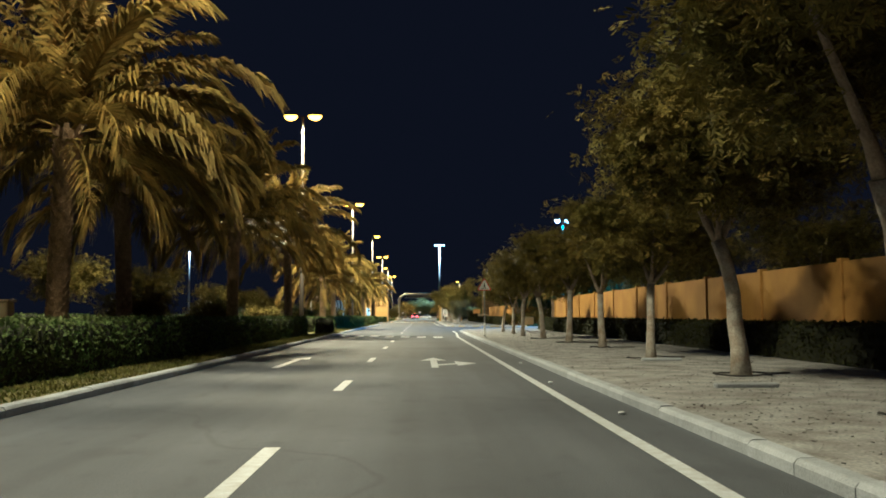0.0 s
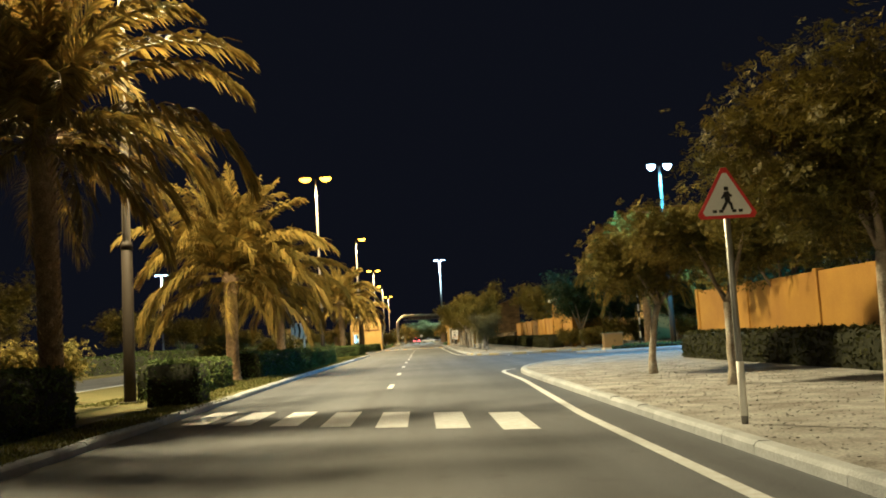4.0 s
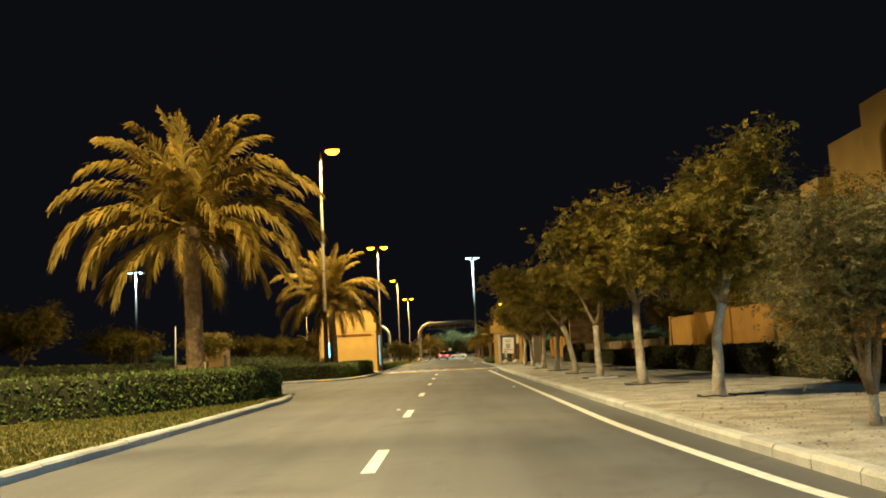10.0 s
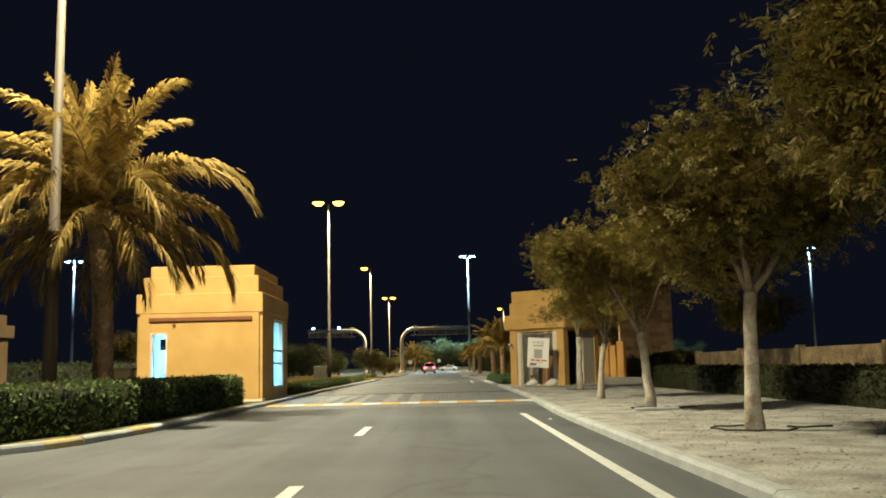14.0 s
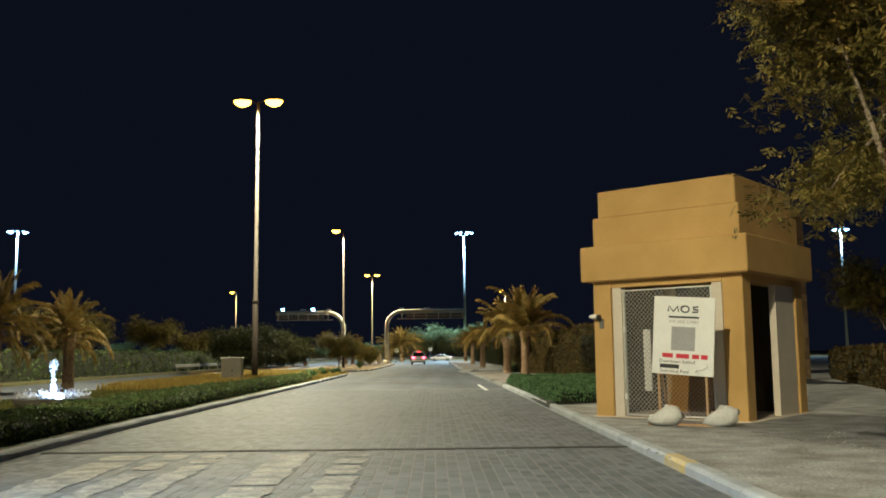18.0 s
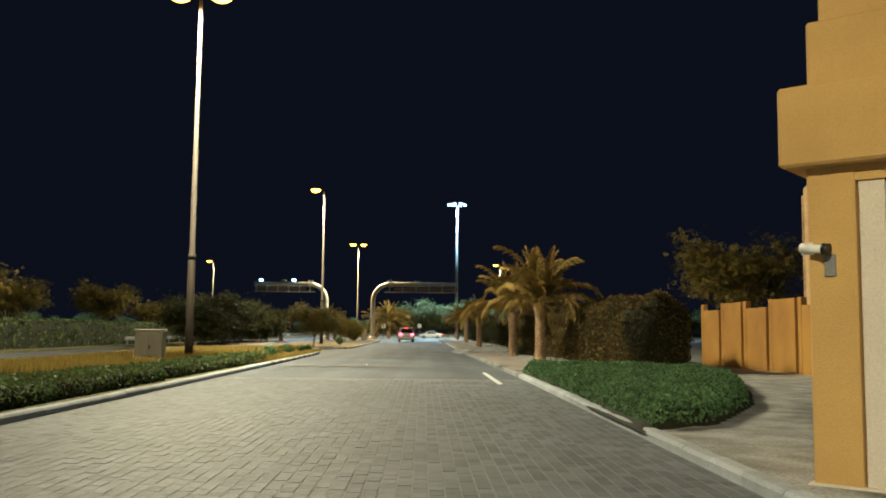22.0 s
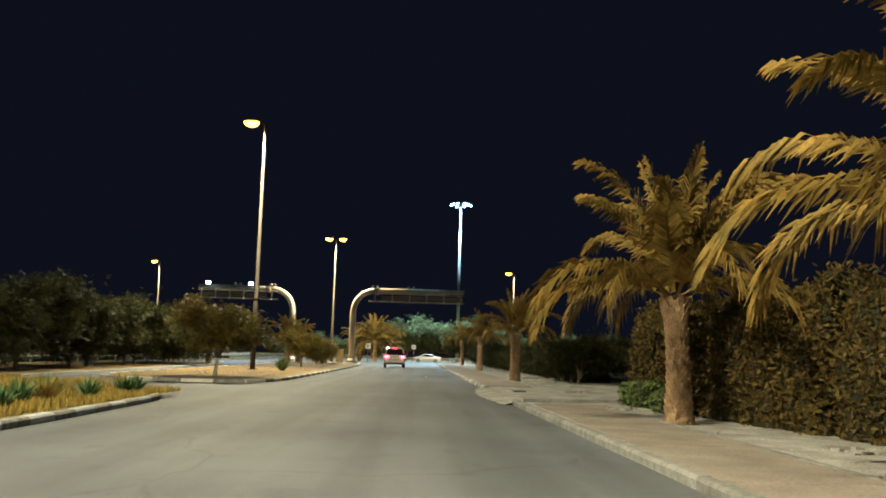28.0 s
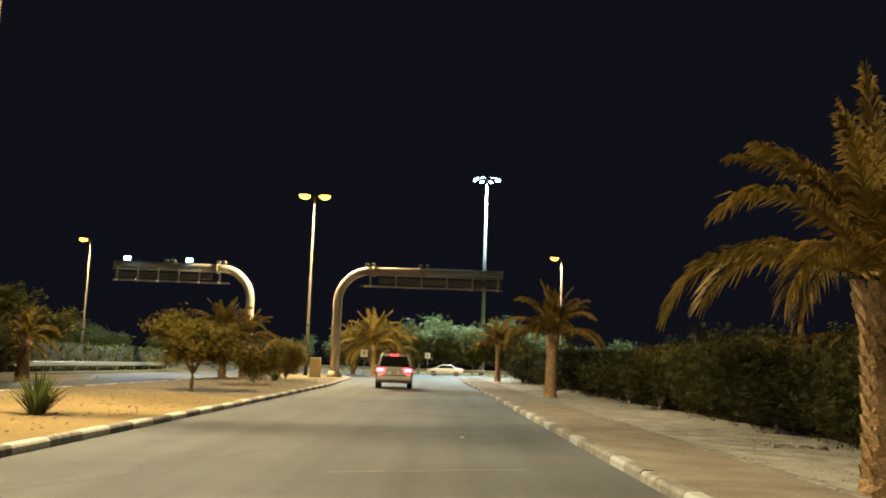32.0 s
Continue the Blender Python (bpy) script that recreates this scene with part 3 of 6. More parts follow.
SODIUM_POSTS = [(-8.2, 12.5, (-1, 1)), (-8.26, 62.9, (-1, 1)), (-8.55, 112.8, (-1, 1)), (-8.6, 158.8, (1,)), (-9.2, 213.8, (-1, 1)), (-9.7, 265.2, (-1,)), (-10.4, 321.5, (-1, 1))]
for x, y, heads in SODIUM_POSTS:
    lamp_post(x, y, 15.2, LENS_S, POLE, heads)
    for sx in heads:
        spot("sodium_lamp", (x + sx * 0.85, y, 14.72), (x + sx * 2.2, y, 0), SODIUM, SODIUM_WATT * (1.6 if len(heads) == 1 else 1) * (0.38 if y < 20 else 1))
for x, y, heads in [(-40.3, 350.6, (-1,)), (15.1, 352.6, (-1,))]:
    lamp_post(x, y, 14.6, LENS_S, POLE, heads, kind_label="single-headed amber street lamp by the junction", z=GROUND_Z + 0.03 if x < 0 else GROUND_Z)
    spot("sodium_lamp", (x + heads[0] * 0.85, y, 14.0), (x + heads[0] * 2, y, 0), SODIUM, SODIUM_WATT)
lamp_post(14.46, 91.4, 10.9, LENS_C, POLE, (-1, 1), arm=0.5, dish=0.3, kind_label="cool white twin-headed lamp post on the side road island")
spot("cool_lamp", (14.96, 91.4, 10.5), (15.1, 92, 0), (0.26, 0.78, 1.0), COOL_WATT * 0.62)
spot("cool_lamp", (13.96, 91.4, 10.5), (13.4, 93, 0), (0.26, 0.78, 1.0), COOL_WATT * 0.62)


def high_mast(x, y, height):
    top = thing("high_mast", "very tall mast crowned by cool white floodlights", "light mast", at=(x, y, 0), group="high masts")
    part("pole", MB().tube([(0, 0, 0), (0, 0, height)], [0.38, 0.16], 14), STEEL, top)
    part("ring", MB().tube([(1.5 * math.cos(a), 1.5 * math.sin(a), height) for a in np.linspace(0, 2 * math.pi, 17)], 0.06, 6), STEEL, top)
    for k in range(8):
        a = 2 * math.pi * (k + 0.5) / 8
        fl = part("floodlight", MB().box((0, 0, 0), (0.8, 0.5, 0.35), 0.05), STEEL, top, m=pose(1.9 * math.cos(a), 1.9 * math.sin(a), height, 0, 20, math.degrees(a)))
        part("lens", MB().box((0.12, 0, -0.17), (0.75, 0.5, 0.1), 0.02), LENS_C, fl, "glowing white lens")
    return top


for x, y, h in [(8.06, 392, 32.2), (-95.3, 371.5, 30.6), (115.8, 417, 35.6)]:
    high_mast(x, y, h)
    spot("mast_floodlight", (x, y, h - 1.0), (x, y, 0), (0.98, 1.0, 0.78), MAST_WATT * (1.0 if x == 8.06 else 0.3), cone=160, soft=1.0)


# ---- palms ----
def frond_mesh(name, length, elev, bend, pairs, seed):
    """One feather leaf from the origin along +x: ribs and leaflets; elev: first slope, bend: how far it turns down."""
    rng = np.random.RandomState(seed)
    n = 14
    pts, a, p = [], radians(elev), np.zeros(3)
    for i in range(n + 1):
        pts.append(p.copy())
        t = i / n
        p = p + np.array((math.cos(a), 0, math.sin(a))) * length / n
        a -= radians(bend) / n * (0.5 + 1.1 * t)
    pts = np.array(pts)
    vs, fs = [], []
    for side in (-1, 1):
        for k in range(pairs):
            t = 0.12 + 0.88 * (k + rng.uniform(-0.25, 0.25)) / pairs
            t = min(max(t, 0.1), 0.995)
            i = min(int(t * n), n - 1)
            f = t * n - i
            o = pts[i] * (1 - f) + pts[i + 1] * f
            d = pts[i + 1] - pts[i]
            d /= np.linalg.norm(d)
            up = np.array((-d[2], 0, d[0]))
            fwd = 0.55 + 0.75 * t + rng.uniform(-0.12, 0.12)
            w = np.array((0, side, 0)) * math.cos(fwd) + d * math.sin(fwd) + up * rng.uniform(0.0, 0.42)
            w /= np.linalg.norm(w)
            ll = length * (0.115 + 0.115 * math.sin(math.pi * min(1, t * 0.9 + 0.1))) * rng.uniform(0.8, 1.15)
            tip = o + w * ll * 0.95 + np.array((0, 0, -ll * rng.uniform(0.25, 0.6)))
            mid = o + w * ll * 0.52 + np.array((0, 0, -0.03 * ll))
            e = d * 0.034 * (length / 3.6) + up * 0.012
            b = len(vs)
            vs += [o - e * 0.5, mid - e, tip, mid + e, o + e * 0.5]
            fs += [(b, b + 1, b + 2, b + 3), (b, b + 3, b + 4)]
    for i in range(n):
        for q, r in ((pts[i], 0.035 * (1 - i / n) + 0.006), (pts[i + 1], 0.035 * (1 - (i + 1) / n) + 0.006)):
            vs += [q + np.array((0, r, 0)), q + np.array((0, 0, r)), q + np.array((0, -r, 0))]
        b = len(vs) - 6
        fs += [(b, b + 3, b + 4, b + 1), (b + 1, b + 4, b + 5, b + 2), (b + 2, b + 5, b + 3, b)]
    me = bpy.data.meshes.new(name)
    me.from_pydata([tuple(v) for v in vs], [], fs)
    me.materials.append(FROND)
    me.update()
    return me


FRONDS = [frond_mesh("frond", 2.9, 84, 34, 74, 1), frond_mesh("frond", 3.3, 70, 66, 80, 2), frond_mesh("frond", 3.6, 52, 92, 84, 3),
          frond_mesh("frond", 3.6, 33, 104, 84, 4), frond_mesh("frond", 3.3, 12, 92, 80, 5), frond_mesh("frond", 2.8, -12, 64, 72, 6)]


def palm_trunk(height, r0, seed):
    rng = random.Random(seed)
    n, m = 18, max(12, int(height / 0.07))
    lx, ly = rng.uniform(-0.12, 0.12), rng.uniform(-0.12, 0.12)
    mb, vs = MB(), []
    for i in range(m + 1):
        z = height * i / m
        t = i / m
        flare = 1.0 + 0.5 * math.exp(-z / 0.35) + 0.25 * max(0, t - 0.8) / 0.2
        for k in range(n):
            a = 2 * math.pi * k / n
            scar = ((i / 3.0 + (k / n) * 3) % 1.0)
            r = r0 * flare * (1 + 0.20 * (scar - 0.5) + rng.uniform(-0.04, 0.04))
            vs.append((r * math.cos(a) + lx * t * t * height * 0.3, r * math.sin(a) + ly * t * t * height * 0.3, z))
    fs = [(i * n + k, i * n + (k + 1) % n, (i + 1) * n + (k + 1) % n, (i + 1) * n + k) for i in range(m) for k in range(n)]
    fs.append(tuple(m * n + k for k in range(n)))
    mb.add(vs, fs)
    # cut leaf bases: upturned wedges in a spiral, longer towards the crown
    rows = int(height / 0.105)
    for i in range(2, rows):
        t = i / rows
        z = height * t
        for k in range(9):
            a = 2 * math.pi * (k + 0.5 * (i % 2)) / 9 + rng.uniform(-0.06, 0.06)
            rr = r0 * (1.0 + 0.5 * math.exp(-z / 0.35) + 0.25 * max(0, t - 0.8) / 0.2) * 0.97
            hgt = (0.13 + 0.10 * max(0, t - 0.75) / 0.25) * rng.uniform(0.75, 1.2)
            out = rr + (0.035 + 0.07 * max(0, t - 0.75) / 0.25) * rng.uniform(0.6, 1.3)
            wd = rr * 0.36
            cx, cy = lx * t * t * height * 0.3, ly * t * t * height * 0.3
            c, sn = math.cos(a), math.sin(a)
            pt = [(cx + q * c - u * sn, cy + q * sn + u * c, z + w) for q, u, w in ((rr * 0.95, -wd, -0.05), (rr * 0.95, wd, -0.05), (out, wd * 0.55, hgt), (out, -wd * 0.55, hgt), (rr * 0.93, wd * 0.5, hgt * 0.95), (rr * 0.93, -wd * 0.5, hgt * 0.95))]
            mb.add(pt, [(0, 1, 2, 3), (3, 2, 4, 5), (1, 4, 2), (0, 3, 5)])
    return mb, (lx * height * 0.3, ly * height * 0.3)


def palm(x, y, trunk, reach=1.0, count=46, seed=0, base=VERGE_Z, radius=0.24, label="mature date palm with arching feathery fronds and a scarred trunk", sparse=False):
    rng = random.Random(seed * 7 + 3)
    top = thing("date_palm", label, "palm tree", at=(x, y, base), rz=rng.uniform(0, 360), group="date palms")
    mb, (dx, dy) = palm_trunk(trunk, radius, seed)
    part("trunk", mb, PALM_BARK, top)
    for i in range(count):
        k = min(5, int(6 * ((i + rng.random()) / count) ** 1.12))
        if sparse:
            k = (0, 1, 1, 2, 3, 3)[k]
        z = trunk + 0.38 - 0.12 * k + rng.uniform(-0.05, 0.08)
        s = reach * rng.uniform(0.85, 1.08)
        yaw = i * 137.5 + rng.uniform(-14, 14)
        part("frond", FRONDS[k], None, top, m=pose(dx + 0.12 * math.cos(radians(yaw)), dy + 0.12 * math.sin(radians(yaw)), z, rng.uniform(-12, 12), rng.uniform(-9, 9), yaw) @ Matrix.Diagonal((s, s, s, 1)))
    return top


PALMS = [(-8.6, 22.0, 5.6, 1.4), (-9.8, 30.5, 5.4, 1.3), (-8.5, 41.3, 5.5, 1.35), (-8.5, 58.4, 6.2, 1.35), (-8.2, 75.8, 4.3, 1.4), (-9.2, 95.2, 4.8, 1.3),
         (-8.1, 126.6, 5.3, 1.15), (-8.45, 161.6, 5.2, 1.16), (14.1, 95.6, 4.7, 1.25)]
for i, (x, y, h, s) in enumerate(PALMS):
    palm(x, y, h, s, 56, i + 1)
for i, (x, y, h, s) in enumerate([(5.6, 218.9, 2.5, 0.92), (5.3, 228.4, 2.4, 0.9), (5.1, 256.4, 2.3, 0.66), (5.4, 287.0, 2.7, 0.70), (5.8, 325.0, 3.0, 0.74)]):
    palm(x, y, h, s, 27, i + 21, radius=0.215, label="slim date palm with thin fronds standing in a sandy pavement pit", sparse=True)
for i, (x, y, h, s) in enumerate([(-15.7, 199.0, 2.6, 0.6), (-15.9, 206.2, 2.4, 0.6), (-5.9, 338.8, 3.0, 1.2), (-4.3, 344, 2.7, 1.0), (-8.6, 346, 2.8, 0.95), (-13.2, 303.8, 2.5, 0.75), (-12.4, 306.2, 2.2, 0.7), (-16.4, 283.0, 1.7, 0.36)]):
    palm(x, y, h, s, 36, i + 41, radius=0.2, label="young date palm with a full head of fronds", base=VERGE_Z if 280 < y < 335 else 0.0)


# ---- broadleaf trees ----
def leaf_sprays(centres, rng, size, per, leaf, flat=0.6):
    """Feathery sprays round each centre: thin leaflets on a short rib. Returns vertices and quads."""
    c = np.repeat(np.asarray(centres), per, axis=0)
    n = len(c)
    d = rng.normal(size=(n, 3)) * np.array((1, 1, flat))
    d /= np.linalg.norm(d, axis=1)[:, None]
    o = c + rng.normal(size=(n, 3)) * size * np.array((1, 1, 0.55))
    d[:, 2] -= 0.25
    up = np.array((0, 0, 1.0)) + rng.normal(size=(n, 3)) * 0.5
    w = np.cross(d, up)
    w /= np.linalg.norm(w, axis=1)[:, None] + 1e-9
    vs, q = [], 4
    for k in range(q):
        for sg in (-1, 1):
            s = leaf * rng.uniform(0.7, 1.3, (n, 1))
            p = o + d * s * (0.2 + 0.42 * k)
            tip = p + (w * sg * 0.85 + d * 0.55) * s * (1.0 - 0.12 * k)
            e = d * s * 0.16
            vs.append(np.stack([p - e * 0.6, (p + tip) / 2 - e, tip, (p + tip) / 2 + e], axis=1))
    v = np.concatenate(vs, axis=0).reshape(-1, 3)
    return v, np.arange(len(v)).reshape(-1, 4)


def grow(rng, height, fork, spread, lean=0.1, limbs=4):
    """Trunk, limbs and the ends of the twigs of one tree."""
    trunk = [(0, 0, -0.1)]
    lx, ly = rng.uniform(-lean, lean, 2)
    for i in range(1, 6):
        t = i / 5
        trunk.append((lx * t * t * fork + rng.uniform(-0.02, 0.02), ly * t * t * fork + rng.uniform(-0.02, 0.02), fork * t))
    base = np.array(trunk[-1])
    arms, ends = [], []
    for k in range(limbs):
        a = 2 * math.pi * (k + rng.uniform(-0.25, 0.25)) / limbs
        out = spread * rng.uniform(0.55, 0.8)
        top = base + np.array((math.cos(a) * out, math.sin(a) * out, (height - fork) * rng.uniform(0.45, 0.7)))
        mid = base * 0.5 + top * 0.5 + rng.uniform(-0.2, 0.2, 3) + np.array((0, 0, 0.15))
        arms.append(([base, base * 0.75 + mid * 0.25 + rng.uniform(-0.05, 0.05, 3), mid, top], [0.085, 0.055, 0.032, 0.014]))
        for j in range(6):
            t = rng.uniform(0.35, 1.0)
            o = base * (1 - t) ** 2 + mid * 2 * t * (1 - t) + top * t * t if t < 0.99 else top
            b = a + rng.uniform(-1.3, 1.3)
            r = spread * rng.uniform(0.25, 0.55)
            tip = o + np.array((math.cos(b) * r, math.sin(b) * r, rng.uniform(-0.35, 0.6) * (height - fork) * 0.42))
            arms.append(([o, (o + tip) / 2 + rng.uniform(-0.12, 0.12, 3) + np.array((0, 0, 0.1)), tip], [0.022, 0.014, 0.006]))
            for u in (0.25, 0.5, 0.75, 0.95):
                ends.append(o * (1 - u) + tip * u + rng.normal(size=3) * 0.12)
        for u in (0.1, 0.5, 0.85, 1.0):
            ends.append(mid * (1 - u) + top * u + rng.normal(size=3) * 0.15)
    return trunk, arms, np.array(ends)


def tree_proto(seed, height=6.0, fork=1.9, spread=2.4, per=104, leaf=0.108, leafmat=None, clump=0.34, r=0.118, name="tree", label="", limbs=4, lean=0.15):
    rng = np.random.RandomState(seed)
    trunk, arms, ends = grow(rng, height, fork, spread, lean, limbs)
    top = thing(name, label or "broadleaf street tree with a pale forked trunk and feathery crown", "tree", group="street trees")
    mb = MB().tube(trunk, [r * 1.5, r * 1.1, r, r * 0.92, r * 0.88, r * 0.92], 10)
    part("trunk", mb, BARK, top)
    for k in range(limbs):
        lm = MB()
        for p, q in arms[7 * k:7 * k + 7]:
            lm.tube(p, q, 6)
        part("limb", lm, LIMB, top)
    v, f = leaf_sprays(ends, rng, clump, per, leaf)
    part("crown", np_mesh("crown", v, f, leafmat or LEAF), None, top)
    return top


def place(proto, spots, rng):
    """The first spot takes the tree itself, the others copies."""
    first = True
    for x, y, z, s, *lab in spots:
        m = pose(x, y, z, rng.uniform(-2, 2), rng.uniform(-2, 2), rng.uniform(0, 360))
        proto.scale = (s, s, s * rng.uniform(0.95, 1.06)) if first else proto.scale
        if first:
            sc = tuple(proto.scale)
            proto.matrix_basis = m @ Matrix.Diagonal((*sc, 1))
            first = False
        else:
            ob = copy_thing(proto, m)
            ob.matrix_basis = m @ Matrix.Diagonal((s, s, s * rng.uniform(0.95, 1.06), 1))


rng = random.Random(5)
ROW_1 = [(5.5, 10.4, 1.3), (6.0, 17.3, 1.22), (6.0, 23.9, 0.92), (6.3, 31.7, 1.02), (6.1, 37.5, 1.0), (5.9, 43.8, 0.95), (5.6, 49.8, 0.9), (5.7, 56.1, 0.82), (5.6, 61.9, 0.8)]
ROW_2 = [(5.0, 118.1, 0.92), (5.0, 125.3, 1.06), (4.9, 132.3, 1.04), (5.0, 139.4, 1.05), (5.0, 146.0, 1.03), (5.05, 152.9, 0.98), (5.0, 159.8, 0.92)]
protos = [tree_proto(11 + k, height=(6.2, 5.9, 6.4, 6.0)[k], spread=(2.1, 2.2, 2.0, 2.1)[k], fork=(2.1, 2.0, 2.2, 1.9)[k], limbs=(4, 4, 5, 3)[k]) for k in range(4)]
tall = tree_proto(20, height=8.3, fork=2.2, spread=1.75, per=78, r=0.13, limbs=4, label="tall forked street tree with a high light crown by the booth")
place(tall, [(5.0, 166.4, VERGE_Z, 0.74), (5.85, 176.2, VERGE_Z, 0.98)], rng)
row = [(x, y, VERGE_Z, s) for x, y, s in ROW_1 + ROW_2]
for k in range(4):
    place(protos[k], row[k::4], rng)
dark_tree = tree_proto(31, height=5.0, fork=0.9, spread=2.0, per=60, leaf=0.10, leafmat=LEAF_D, limbs=5, name="bushy_tree", label="dense dark-leaved bushy tree beside the wall")
grey_tree = tree_proto(33, height=5.2, fork=0.5, spread=1.5, per=70, leaf=0.085, leafmat=LEAF_G, limbs=5, r=0.08, clump=0.3, name="feathery_tree", label="grey-olive feathery tree at the verge corner")
place(grey_tree, [(4.75, 110.8, VERGE_Z, 0.8)], rng)
place(dark_tree, [(11.3, 103.6, VERGE_Z, 1.25), (14.6, 107.5, VERGE_Z, 1.15), (17.5, 101.5, VERGE_Z, 1.2), (22, 96, VERGE_Z, 1.3), (20, 106, VERGE_Z, 1.2)], rng)
back_tree = tree_proto(37, height=7.0, fork=1.8, spread=3.0, per=36, leaf=0.17, leafmat=LEAF, clump=0.5, limbs=5, name="background_tree", label="broad dark tree standing behind the boundary wall")
place(back_tree, [(12.9, 127.5, VERGE_Z, 1.05), (13.2, 133.5, VERGE_Z, 1.1), (15, 140, VERGE_Z, 1.0), (16, 152, VERGE_Z, 1.05), (19, 163, VERGE_Z, 1.1), (17, 22, VERGE_Z, 1.1), (18, 40, VERGE_Z, 1.0), (17, 58, VERGE_Z, 1.1), (12, 68, VERGE_Z, 1.0), (20, 78, VERGE_Z, 1.2), (24, 102, VERGE_Z, 1.5),
                  (30, 225, VERGE_Z, 1.2), (15.6, 221.5, VERGE_Z, 0.98), (-27, 20, VERGE_Z, 1.0), (-28, 45, VERGE_Z, 1.1), (-27, 70, VERGE_Z, 1.0), (-29, 98, VERGE_Z, 1.1), (-28, 125, VERGE_Z, 0.9),
                  (-27, 215, VERGE_Z, 0.75), (-26, 228, VERGE_Z, 0.8), (-29, 242, VERGE_Z, 0.8), (-30, 262, VERGE_Z, 0.9), (-27, 282, VERGE_Z, 0.78), (-29, 148, VERGE_Z, 0.9), (-18.6, 167.3, VERGE_Z, 0.6), (-31, 164, VERGE_Z, 1.0), (-26.5, 174, VERGE_Z, 0.75), (-33, 186, VERGE_Z, 0.9), (-28, 272, VERGE_Z, 0.72), (-26.5, 292, VERGE_Z, 0.7), (-31, 318, VERGE_Z, 0.8), (-27, 300, VERGE_Z, 0.8)], rng)
sand_tree = tree_proto(39, height=4.4, fork=0.9, spread=2.3, per=80, leaf=0.115, leafmat=LEAF, clump=0.34, limbs=5, r=0.09, name="small_tree", label="low dense tree with a short trunk on the sandy island")
place(sand_tree, [(-8.7, 250.8, VERGE_Z, 0.92), (-8.6, 279.3, VERGE_Z, 0.70)], rng)
thick_tree = tree_proto(53, height=4.6, fork=0.35, spread=2.4, per=70, leaf=0.13, leafmat=LEAF_S, clump=0.42, limbs=6, r=0.08, name="thicket_tree", label="dense dark tree with a crown down to the sand")
place(thick_tree, [(-17.4, 247.5, VERGE_Z, 1.0), (-18.2, 252.6, VERGE_Z, 1.12), (-17.6, 257.4, VERGE_Z, 0.9), (-18.4, 262.0, VERGE_Z, 1.15), (-18.0, 267.2, VERGE_Z, 0.95), (-18.9, 272.0, VERGE_Z, 1.1), (-18.2, 276.6, VERGE_Z, 0.95), (-19.2, 281.5, VERGE_Z, 0.8), (-19.8, 287.0, VERGE_Z, 0.7), (-17.0, 273.6, VERGE_Z, 0.85), (-17.2, 278.4, VERGE_Z, 0.9)], rng)
upright = tree_proto(57, height=3.1, fork=0.15, spread=0.95, per=60, leaf=0.10, leafmat=DRY, clump=0.26, limbs=7, r=0.04, name="upright_shrub", label="bright yellow-green upright feathery shrub by the gantry foot")
place(upright, [(-9.3, 304.6, VERGE_Z, 1.0), (-11.2, 309.5, VERGE_Z, 0.9)], rng)
far_tree = tree_proto(41, height=8.0, fork=1.2, spread=3.6, per=34, leaf=0.26, leafmat=LEAF_P, clump=0.7, limbs=5, name="far_tree", label="pale green tree across the junction under floodlight")
place(far_tree, [(-2, 381, 0, 1.15), (3, 383, 0, 1.3), (7.5, 386, 0, 1.2), (12, 384, 0, 1.25)] + [(-9 + 5.2 * k + rng.uniform(-1, 1), 384 + rng.uniform(-3, 5), 0.0, rng.uniform(0.7, 1.05)) for k in range(16)] + [(-14 - 7 * k, 386 + rng.uniform(-3, 6), 0.0, rng.uniform(0.6, 0.9)) for k in range(12)], rng)
bush = tree_proto(43, height=2.2, fork=0.25, spread=0.9, per=30, leaf=0.1, leafmat=LEAF, clump=0.25, r=0.05, limbs=5, name="shrub", label="rounded leafy shrub on bare sand")
place(bush, [(-8.95, 292.5, VERGE_Z, 1.0), (-9.7, 96, VERGE_Z, 1.0), (-11, 87, VERGE_Z, 1.1), (-11.5, 50, VERGE_Z, 1.2), (-11.2, 36, VERGE_Z, 1.2), (-11.4, 20, VERGE_Z, 1.3), (-11, 64, VERGE_Z, 1.0), (-11.3, 141, 0, 0.2), (10.5, 104.2, VERGE_Z, 0.7), (11.6, 102.6, VERGE_Z, 0.75), (12.9, 102.0, VERGE_Z, 0.7), (13, 101, VERGE_Z, 1.0), (15.5, 104, VERGE_Z, 1.0), (17.5, 98.5, VERGE_Z, 0.9)], rng)


shrub_d = tree_proto(47, height=2.6, fork=0.2, spread=1.3, per=40, leaf=0.09, leafmat=LEAF_S, clump=0.34, r=0.05, limbs=6, name="overgrown_shrub", label="overgrown dark shrub beside the sandy pavement")
place(shrub_d, [(8.4 + rng.uniform(-0.6, 0.9), 256 + 1.55 * k + rng.uniform(-0.4, 0.4), VERGE_Z, rng.uniform(0.75, 1.15)) for k in range(48)] + [(11 + rng.uniform(-0.8, 2.5), 241 + 3.1 * k, VERGE_Z, rng.uniform(0.8, 1.3)) for k in range(28)], rng)


